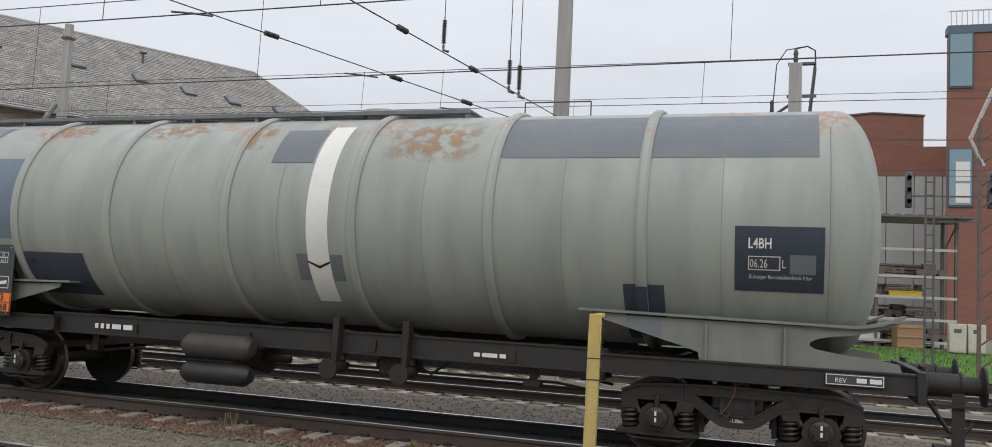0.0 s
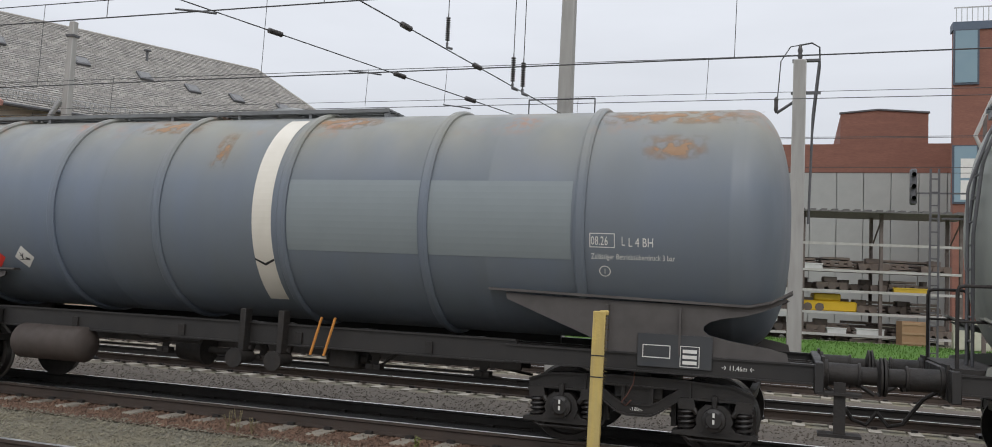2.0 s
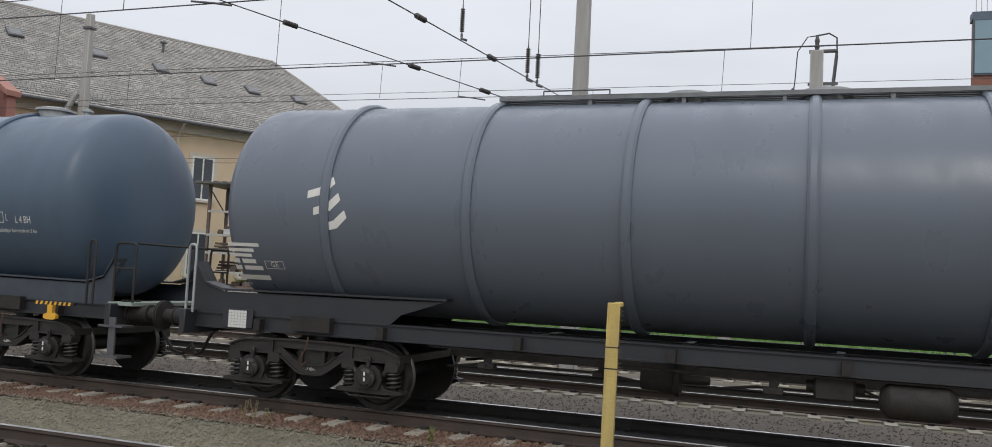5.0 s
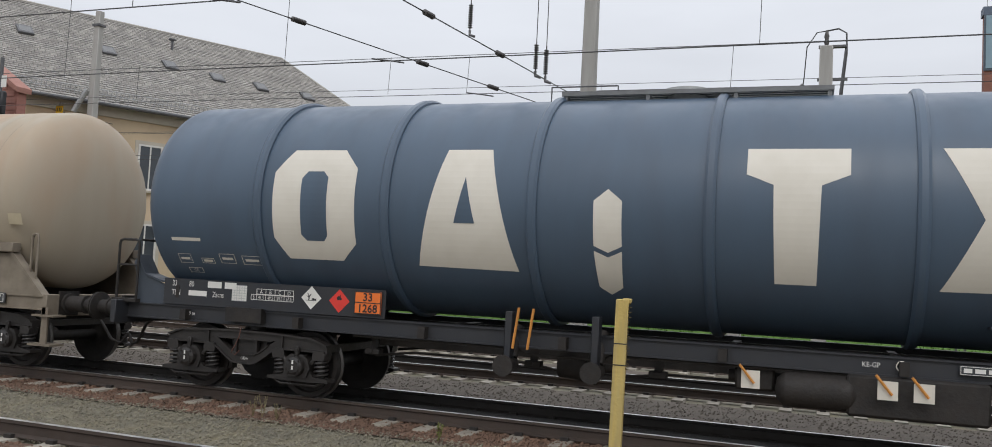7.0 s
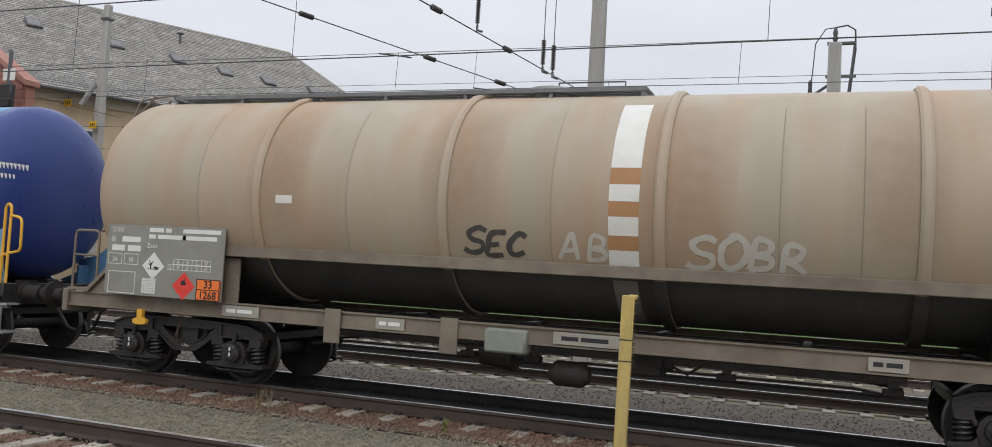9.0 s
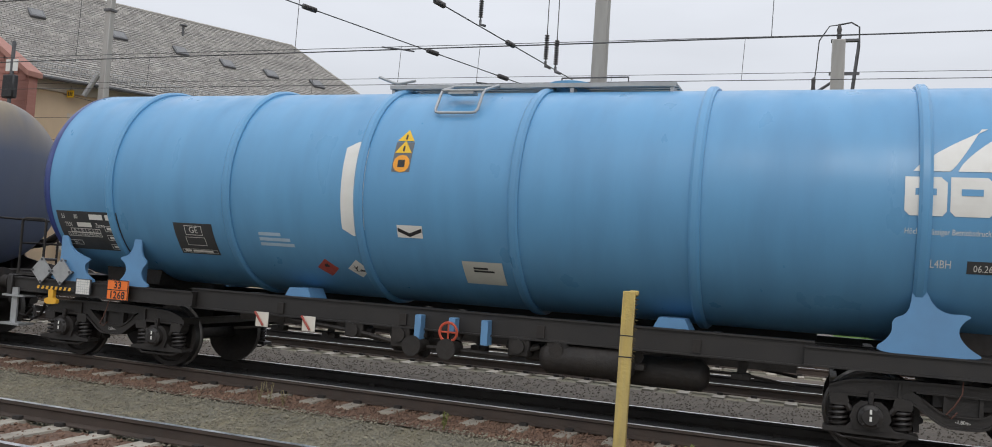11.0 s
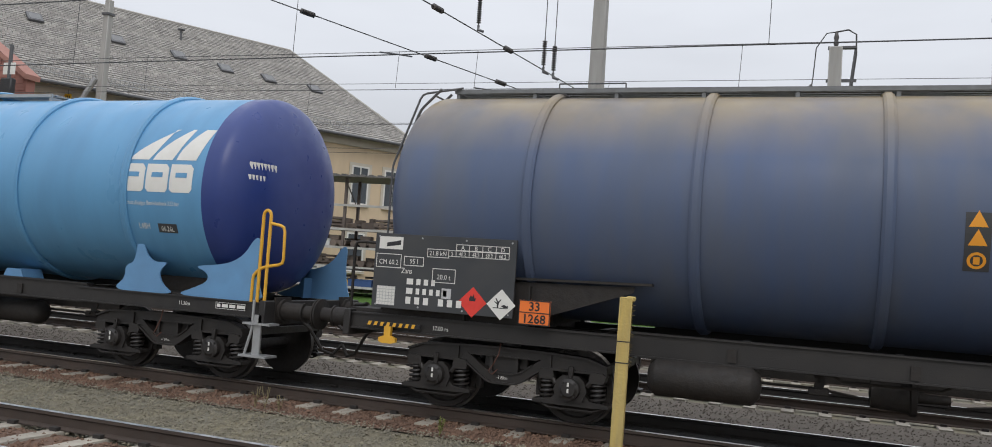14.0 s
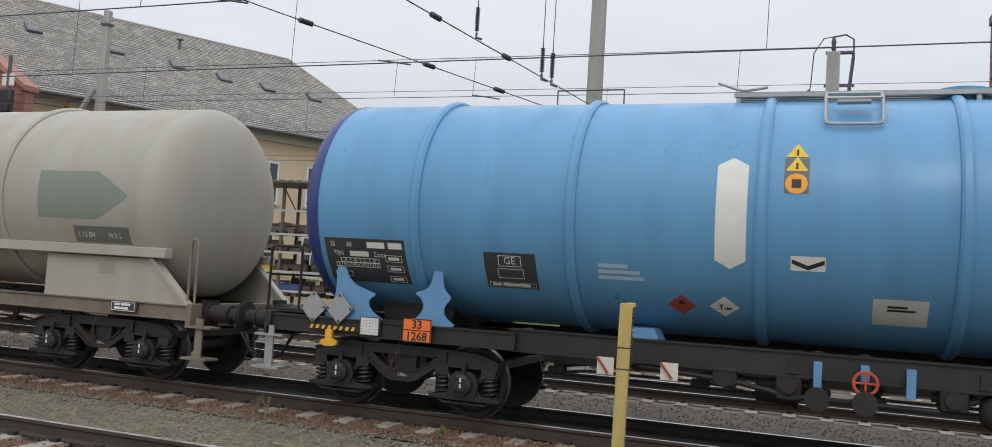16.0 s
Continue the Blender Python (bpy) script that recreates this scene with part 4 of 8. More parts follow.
def stored(kind):
    bm = BM()
    if kind == 0:
        box(bm, -0.55, 0.55, -0.3, 0.3, 0.12, 0.3, 0.02)
        for x in (-0.4, 0, 0.4):
            cyl(bm, (x, -0.34, 0.16), (x, 0.34, 0.16), 0.15, 12)
        box(bm, -0.25, 0.2, -0.2, 0.2, 0.3, 0.5, 0.02)
    elif kind == 1:
        for k in range(4):
            box(bm, -0.6 + 0.03 * k, 0.6 - 0.05 * k, -0.3, 0.3, 0.13 * k, 0.13 * k + 0.09, 0.01)
        for x in (-0.45, -0.15, 0.15, 0.45):
            cyl(bm, (x, -0.33, 0.26), (x, -0.27, 0.26), 0.09, 10)
    else:
        box(bm, -0.35, 0.35, -0.3, 0.3, 0, 0.35, 0.04)
        cyl(bm, (0.1, 0, 0.35), (0.1, 0, 0.55), 0.16, 12)
        cyl(bm, (-0.35, 0, 0.2), (-0.62, 0, 0.2), 0.1, 10)
    return mesh_of("machine_part", bm, IRON)


KINDS = [stored(k) for k in range(3)]
rnd = random.Random(8)
for z in (0.5,) + LEVELS[:4]:
    x = 0.7
    while x < 31.3:
        k = rnd.choice((0, 0, 1, 1, 2))
        ob = tagged(new("machine_part", KINDS[k]), ("dark axle-like machine part stored on the rack", "stacked dark iron castings on the rack", "dark pump-like machine part on the rack")[k], "machine part", "parts on the rack")
        s = rnd.uniform(0.85, 1.15)
        ob.matrix_basis = RACK @ pose(x, rnd.uniform(0.35, 1.1), z + (0.0 if z > 0.6 else 0), 0, 0, rnd.choice((0, 180)) + rnd.uniform(-6, 6)) @ Matrix.Scale(s, 4)
        x += rnd.uniform(0.55, 0.85)
for x, w, z, h in ((26.1, 4.2, 1.62, 0.42),):
    t = thing("yellow_machine", "yellow track machine body stored in the rack", "machine", RACK @ pose(x, 0.85, z if z != 1.9 else 1.62))
    part("body", box(BM(), -w / 2, w / 2, -0.6, 0.4, 0, h, 0.05), mat("machine_yellow", (0.75, 0.48, 0.02), 0.5, second=(0.6, 0.38, 0.02), scale=3), t)
    part("cab", box(BM(), w * 0.12, w * 0.36, -0.55, 0.35, h, h + 0.3, 0.05), mat("machine_yellow", (0.75, 0.48, 0.02), 0.5), t)
CRATES = [("blue_crate", (0.04, 0.09, 0.24), "blue plastic crate on the rack"), ("white_case", (0.62, 0.62, 0.6), "white metal case on the rack"), ("yellow_case", (0.6, 0.4, 0.03), "yellow metal case on the rack")]
for i in range(26):
    nm, colour, lab = CRATES[rnd.choice((0, 1, 1, 2))]
    w0, h0 = rnd.uniform(0.3, 0.6), rnd.uniform(0.22, 0.42)
    bm = box(BM(), -w0, w0, -0.25, 0.25, 0, h0, 0.015)
    box(bm, -w0 - 0.02, w0 + 0.02, -0.27, 0.27, h0 - 0.05, h0, 0.01)
    ob = solid("crate", bm, mat(nm, colour, 0.6, scale=5), lab, "crate", "crates on the rack")
    ob.matrix_basis = RACK @ pose(1.2 + 30 * (i + rnd.uniform(-0.3, 0.3)) / 26, 0.22, rnd.choice(LEVELS[:4]), 0, 0, rnd.uniform(-5, 5))
t = thing("crate", "brown plywood crate on the ground by the rack", "crate", RACK @ pose(30.0, -0.55, 0.5))
part("box", box(BM(), -0.45, 0.45, -0.4, 0.4, 0, 0.9), mat("plywood", (0.36, 0.22, 0.12), 0.8, second=(0.3, 0.18, 0.1), scale=4), t)
for i in range(3):
    part("batten", box(BM(), -0.46, 0.46, -0.43, -0.401, 0.05 + 0.36 * i, 0.13 + 0.36 * i), mat("batten", (0.4, 0.26, 0.15), 0.8), t)
for i in range(2):
    t = thing("switch_cabinet", "pale cream switch cabinet standing by the bank", "cabinet", pose(5.72 + 0.62 * i, 35.6, 0.48), "switch cabinets")
    part("body", box(BM(), -0.29, 0.29, -0.2, 0.2, 0, 1.05, 0.02), mat("cabinet_cream", (0.55, 0.52, 0.42), 0.6), t)
    part("door", box(BM(), -0.26, 0.26, -0.22, -0.2, 0.06, 1.0), mat("cabinet_door", (0.58, 0.55, 0.45), 0.6), t)
    part("vent", box(BM(), -0.12, 0.12, -0.226, -0.22, 0.72, 0.86), STEEL_DARK, t)
# signal lamps on a lattice post at the right
t = thing("signal_post", "dark lattice signal post with lamps", "signal", pose(4.1, 30.4, 0))
for x in (-0.12, 0.12):
    part("leg", box(BM(), x - 0.03, x + 0.03, -0.03, 0.03, LOW, 6.3), STEEL_DARK, t)
for i in range(14):
    part("rung", box(BM(), -0.1, 0.1, -0.02, 0.02, 0.5 + 0.42 * i, 0.54 + 0.42 * i), STEEL_DARK, t)
for dx in (-0.62, 1.7):
    h = part("signal_head", box(BM(), dx - 0.1, dx + 0.1, -0.12, 0.1, 5.15, 6.3, 0.04), STEEL_DARK, t)
    for z in (5.35, 5.72, 6.1):
        part("lamp_hood", turned(BM(), [(-0.26, 0.07), (-0.12, 0.08), (-0.12, 0.001)], 12, "y", (dx, 0, z)), STEEL_DARK, h)
    part("arm", box(BM(), min(dx, 0), max(dx, 0), -0.02, 0.02, 5.5, 5.55), STEEL_DARK, t)
part("stay", box(BM(), 0.2, 1.4, -0.02, 0.02, 4.7, 4.75), STEEL_DARK, t)
t = thing("gantry_mast", "brownish lattice mast with a bent top arm", "mast", pose(5.35, 28.5, 0))
for x in (-0.2, 0.2):
    part("leg", box(BM(), x - 0.05, x + 0.05, -0.05, 0.05, LOW, 7.6), WEATHERED, t)
for i in range(11):
    part("lattice_bar", tube(BM(), [(-0.2, 0, 0.3 + 0.66 * i), (0.2, 0, 0.3 + 0.66 * i + 0.33)], 0.03, 6), WEATHERED, t)
part("bent_arm", tube(BM(), [(-0.1, 0, 6.2), (-0.45, 0, 7.0), (0.2, 0, 8.6), (0.6, 0, 9.2)], 0.06, 8), PALE, t)

# ---- weeds along the rail ----
WEED = mat("dry_weed", (0.2, 0.17, 0.09), 0.9, second=(0.26, 0.22, 0.12), scale=10)
WEED_G = mat("green_weed", (0.16, 0.19, 0.05), 0.9, second=(0.22, 0.22, 0.07), scale=10)


def weed(x, y, h, n, material, label):
    rnd = random.Random(int(x * 100))
    t = thing("weed", label, "weed", pose(x, y, LOW + 0.02), "weeds along the rail")
    st = BM()
    lf = BM()
    for i in range(n):
        a, l = rnd.uniform(0, 6.28), rnd.uniform(0.0, 0.1)
        top = Vector((l * math.cos(a), l * math.sin(a), h * rnd.uniform(0.7, 1)))
        tube(st, [(0, 0, 0), tuple(top * 0.5 + Vector((0.01, 0, 0))), tuple(top)], 0.004, 4)
        for k in range(9):
            p = top * (0.25 + 0.08 * k)
            b = rnd.uniform(0, 6.28)
            d = Vector((math.cos(b), math.sin(b), 0.6)) * rnd.uniform(0.02, 0.045)
            s = Vector((-math.sin(b), math.cos(b), 0)) * 0.012
            lf.faces.new([lf.verts.new(q) for q in (p, p + d * 0.5 + s, p + d, p + d * 0.5 - s)])
    part("stems", st, material, t)
    part("leaves", lf, material, t, smooth=0)


for x, y, h, n, m, lab in ((-4.27, 9.85, 0.24, 5, WEED_G, "small yellow-green weed in the ballast"), (-7.0, 9.95, 0.3, 3, WEED, "dry stalk of a weed in the ballast"), (-6.85, 9.95, 0.36, 3, WEED, "dry stalk of a weed in the ballast"), (-6.6, 9.9, 0.24, 3, WEED, "dry stalk of a weed in the ballast"),
                           (-1.35, 9.9, 0.22, 6, WEED_G, "small yellow-green weed in the ballast"), (-0.62, 9.95, 0.24, 4, WEED, "brown weed beside the rail"), (-0.42, 9.95, 0.25, 4, WEED, "brown weed beside the rail"), (-0.2, 9.95, 0.28, 4, WEED, "brown weed beside the rail")):
    weed(x, y, h, n, m, lab)
# ---- the train ----
# seconds and metres that the train has gone
GONE = [(0, 0.0), (2, 15.5), (4, 31.0), (6, 46.5), (8, 62.0), (10, 77.5), (12.5, 96.5), (14, 108.05), (16, 123.45)]
R, ZC = 1.5, 2.75       # tank radius and the height of its axis
MOVERS, WHEELS = [], []


def wheelset_mesh():
    bm = BM()
    for s in (-1, 1):
        prof = [(0.62, 0.08), (0.66, 0.12), (0.67, 0.2), (0.69, 0.34), (0.672, 0.39), (0.672, 0.49), (0.70, 0.495), (0.715, 0.465), (0.805, 0.455), (0.807, 0.39), (0.77, 0.37), (0.735, 0.2), (0.80, 0.13), (0.83, 0.09)]
        turned(bm, [(s * u, r) for u, r in prof], 40, "y")
    for f in bm.faces:
        rr = [math.hypot(v.co.x, v.co.z) for v in f.verts]
        if min(rr) > 0.45:
            f.material_index = 1
    cyl(bm, (0, -0.95, 0), (0, 0.95, 0), 0.085, 16)
    for a in range(3):
        c, s = math.cos(a * 2.094), math.sin(a * 2.094)
        for q in (-1, 1):
            cyl(bm, (0.29 * c, q * 0.74, 0.29 * s), (0.29 * c, q * 0.768, 0.29 * s), 0.02, 8)
    return mesh_of("wheelset", bm, [GRIME, TREAD])


def belly(x):
    """Lower edge of a side frame: level over the axle boxes, slung low in the middle."""
    u = min(1, max(0, (abs(x) - 0.12) / 0.48))
    return 0.425 + 0.245 * u * u * (3 - 2 * u) - 0.28 * max(0, abs(x) - 1.2)


def crest(x):
    return 0.862 - 0.03 * x * x - 0.35 * max(0, abs(x) - 1.08) ** 1.2


def side_frame_mesh():
    """Cast side frame in x and z, its middle plane at y = 0: beam, slung belly, flanges and ribs."""
    bm = BM()
    xs = [float(x) for x in np.linspace(-1.33, 1.33, 45)]
    mid = [float(x) for x in np.linspace(-0.68, 0.68, 29)]
    beam = [(x, 0.765 if abs(x) < 0.56 else belly(x)) for x in xs] + [(x, crest(x)) for x in xs[::-1]]
    prism(bm, beam, -0.05, 0.05)
    prism(bm, [(x, belly(x)) for x in mid] + [(x, min(belly(x) + 0.125, 0.8)) for x in mid[::-1]], -0.046, 0.046)
    prism(bm, [(x, belly(x) - 0.012) for x in xs] + [(x, belly(x) + 0.014) for x in xs[::-1]], -0.085, 0.085)
    prism(bm, [(x, crest(x) - 0.004) for x in xs] + [(x, crest(x) + 0.022) for x in xs[::-1]], -0.09, 0.09)
    inner = [x for x in mid if abs(x) < 0.42]
    prism(bm, [(x, belly(x) + 0.115) for x in inner] + [(x, belly(x) + 0.135) for x in inner[::-1]], -0.07, 0.07)
    prism(bm, [(-0.46, 0.752), (0.46, 0.752), (0.46, 0.77), (-0.46, 0.77)], -0.07, 0.07)
    for x in (-0.17, 0.17):
        box(bm, x - 0.02, x + 0.02, -0.04, 0.04, 0.55, 0.77)
    box(bm, -0.15, 0.15, 0.0, 0.03, 0.55, 0.77)
    for x in (-0.62, 0.62):
        box(bm, x - 0.012, x + 0.012, -0.08, 0.08, belly(x), 0.85)
    for x in (-1.22, -0.58, 0.58, 1.22):
        prism(bm, [(x - 0.085, 0.55), (x + 0.085, 0.55), (x + 0.1, 0.6), (x + 0.08, 0.675), (x - 0.08, 0.675), (x - 0.1, 0.6)], -0.09, 0.09)
    return mesh_of("side_frame", bm, BOGIE)


def bogie_frame_mesh():
    """Bolster and end members between the side frames."""
    bm = BM()
    for s in (-1, 1):
        cyl(bm, (0, s * 0.78, 0.84), (0, s * 0.78, 1.0), 0.12, 16)
    box(bm, -0.3, 0.3, -0.96, 0.96, 0.6, 0.85, 0.02)
    for s in (-1, 1):
        box(bm, s * 1.28 - 0.04, s * 1.28 + 0.04, -0.96, 0.96, 0.66, 0.76)
        cyl(bm, (s * 0.38, -0.7, 0.42), (s * 0.38, 0.7, 0.42), 0.04, 10)
        for y in (-0.74, 0.74):
            box(bm, s * 0.41 - 0.04, s * 0.41 + 0.02, y - 0.06, y + 0.06, 0.3, 0.62)
    cyl(bm, (0, 0, 0.85), (0, 0, 1.0), 0.2, 20)
    return mesh_of("bogie", bm, BOGIE)


def axle_box_mesh():
    bm = BM()
    prism(bm, [(-0.16, 0.31), (0.16, 0.31), (0.21, 0.44), (0.17, 0.56), (0.1, 0.62), (-0.1, 0.62), (-0.17, 0.56), (-0.21, 0.44)], -0.13, 0.14)
    prism(bm, [(-0.48, 0.26), (-0.2, 0.25), (0.2, 0.25), (0.48, 0.26), (0.48, 0.3), (0.24, 0.33), (0.18, 0.4), (-0.18, 0.4), (-0.24, 0.33), (-0.48, 0.3)], -0.1, 0.12)
    tube(bm, [(-0.4, -0.06, 0.26), (-0.28, -0.08, 0.205), (0.28, -0.08, 0.205), (0.4, -0.06, 0.26)], 0.016, 6)
    turned(bm, [(-0.215, 0.001), (-0.215, 0.085), (-0.2, 0.1), (-0.195, 0.13), (-0.1, 0.14)], 24, "y", (0, 0, 0.46))
    for k in range(4):
        a = math.tau * (k + 0.5) / 4
        cyl(bm, (0.105 * math.cos(a), -0.215, 0.46 + 0.105 * math.sin(a)), (0.105 * math.cos(a), -0.19, 0.46 + 0.105 * math.sin(a)), 0.016, 6)
    box(bm, -0.03, 0.03, -0.15, -0.09, 0.58, 0.73, 0.01)
    cyl(bm, (0, -0.165, 0.69), (0, -0.1, 0.69), 0.022, 8)
    for s in (-1, 1):
        cyl(bm, (s * 0.2, -0.06, 0.5), (s * 0.27, -0.06, 0.6), 0.035, 8)
    return mesh_of("axle_box", bm, BOGIE)


def spring_mesh():
    bm = BM()
    n = 54
    tube(bm, [(0.085 * math.cos(i * math.tau / 12), 0.085 * math.sin(i * math.tau / 12), 0.31 + 0.25 * i / n) for i in range(n + 1)], 0.019, 6)
    cyl(bm, (0, 0, 0.3), (0, 0, 0.56), 0.055, 10)
    return mesh_of("spring", bm, BOGIE)


def cable_mesh():
    pts = [(-0.02, -1.15, 0.93), (-0.03, -1.17, 0.8), (-0.1, -1.16, 0.66), (-0.17, -1.14, 0.57), (-0.12, -1.12, 0.53), (-0.06, -1.1, 0.6)]
    return mesh_of("earth_cable", tube(BM(), pts, 0.008, 6), mat("cable_brown", (0.12, 0.05, 0.035), 0.6))


def mark_mesh():
    bm = BM()
    for k in (0, 1):
        box(bm, -0.012, 0.012, -0.228, -0.224, 0.42 + 0.075 * k, 0.47 + 0.075 * k)
    return mesh_of("mark", bm, WHITE, 0)


def base_mark_mesh():
    bm = flat(words("-1.80m-", 0.06, "CENTER", squeeze=0.8), 0, 0.475, -1.07)
    return mesh_of("base_mark", bm, WHITE, 0)


BASE_MARK = base_mark_mesh()
WHEEL_ME, BOGIE_ME, AXBOX_ME, SPRING_ME, MARK_ME = wheelset_mesh(), bogie_frame_mesh(), axle_box_mesh(), spring_mesh(), mark_mesh()
SIDE_ME, CABLE_ME = side_frame_mesh(), cable_mesh()


def bogie(parent, x):
    b = part("bogie", BOGIE_ME, None, parent, "black grimy two-axle bogie with coil springs")
    b.location.x = x
    part("base_mark", BASE_MARK, None, b)
    part("earth_cable", CABLE_ME, None, b)
    for s in (-1, 1):
        part("side_frame", SIDE_ME, None, b).location.y = s * 1.01
    for ax in (-0.9, 0.9):
        w = part("wheelset", WHEEL_ME, None, b, "black disc wheels with bright worn treads")
        w.location = (ax, 0, 0.46)
        WHEELS.append((w, ax))
        for s in (-1, 1):
            a = part("axle_box", AXBOX_ME, None, b)
            a.location = (ax, s * 1.0, 0)
            if s > 0:
                a.rotation_euler.z = math.pi
            else:
                part("axle_mark", MARK_ME, None, b).location = (ax, -1.0, 0)
            for k in (-1, 1):
                part("spring", SPRING_ME, None, b).location = (ax + k * 0.32, s * 1.0, 0)
    return b


def buffer_mesh():
    """Points along +x from the headstock; 0.62 long."""
    bm = BM()
    turned(bm, [(0.0, 0.16), (0.05, 0.16), (0.055, 0.125), (0.36, 0.125), (0.365, 0.14), (0.39, 0.14), (0.395, 0.1), (0.56, 0.1), (0.58, 0.17), (0.59, 0.215), (0.612, 0.215), (0.618, 0.15), (0.62, 0.0)], 28, "x")
    box(bm, -0.02, 0.01, -0.19, 0.19, -0.19, 0.19)
    return mesh_of("buffer", bm, GRIME)


BUFFER_ME = buffer_mesh()


def head_profile(x0, x1, d=0.52, n=14):
    """Along and radius of a dished end, from the shoulder x0 to the pole x1."""
    s = 1 if x1 > x0 else -1
    out = []
    for i in range(n + 1):
        a = math.pi / 2 * i / n
        out.append((x0 + s * d * math.sin(a) ** 1.0, R * max(math.cos(a), 0.0) ** 0.8 if i < n else 0.001))
    return out


def tank(parent, xr, xf, material, seams=(), label=""):
    d = 0.52
    body = [(xr + d, R)]
    for s in sorted(seams):
        body += [(s - 0.03, R), (s - 0.02, R + 0.004), (s + 0.02, R + 0.004), (s + 0.03, R)]
    body += [(xf - d, R)]
    bm = turned(BM(), head_profile(xr + d, xr)[::-1] + body[1:-1] + head_profile(xf - d, xf), 96, "x", (0, 0, ZC))
    return part("tank", bm, material, parent, label)


def ring(parent, x, material, w=0.13, h=0.055, name="rib"):
    prof = [(x - w / 2, R - 0.01), (x - w / 2, R + h * 0.5), (x - w / 4, R + h), (x + w / 4, R + h), (x + w / 2, R + h * 0.5), (x + w / 2, R - 0.01)]
    return part(name, turned(BM(), prof, 80, "x", (0, 0, ZC)), material, parent)


def skin(x, z, e=0.004):
    """A point on the tank's near side at that x and height."""
    a = math.asin(max(-1, min(1, (z - ZC) / R)))
    return (x, -(R + e) * math.cos(a), ZC + (R + e) * math.sin(a))


def wrap(bm, x, z, e=0.004, cut=0.08):
    """Lays a flat drawing (x across, y up) on the tank's near side, its origin at x and height z."""
    ys = [v.co.y for v in bm.verts]
    k = math.ceil(min(ys) / cut) * cut
    while k < max(ys):
        bmesh.ops.bisect_plane(bm, geom=[*bm.verts, *bm.edges, *bm.faces], plane_co=(0, k, 0), plane_no=(0, 1, 0))
        k += cut
    a0 = math.asin(max(-1, min(1, (z - ZC) / R)))
    for v in bm.verts:
        a = a0 + v.co.y / R
        v.co = Vector((x + SHIFT[0] + v.co.x, -(R + e) * math.cos(a), ZC + (R + e) * math.sin(a)))
    return bm


def hand_rail(parent, pts, r, material, name="handrail", label=""):
    """A bent tube; its corners are rounded."""
    out = [Vector(pts[0])]
    for a, b, c in zip(pts, pts[1:], pts[2:]):
        a, b, c = Vector(a), Vector(b), Vector(c)
        k = min(0.07, (a - b).length / 2, (c - b).length / 2)
        p, q = b + (a - b).normalized() * k, b + (c - b).normalized() * k
        out += [p, (p + q) / 4 + b / 2, q]
    out.append(Vector(pts[-1]))
    return part(name, tube(BM(), out, r, 8), material, parent, label)


SILL = 1.17            # top of the side sills


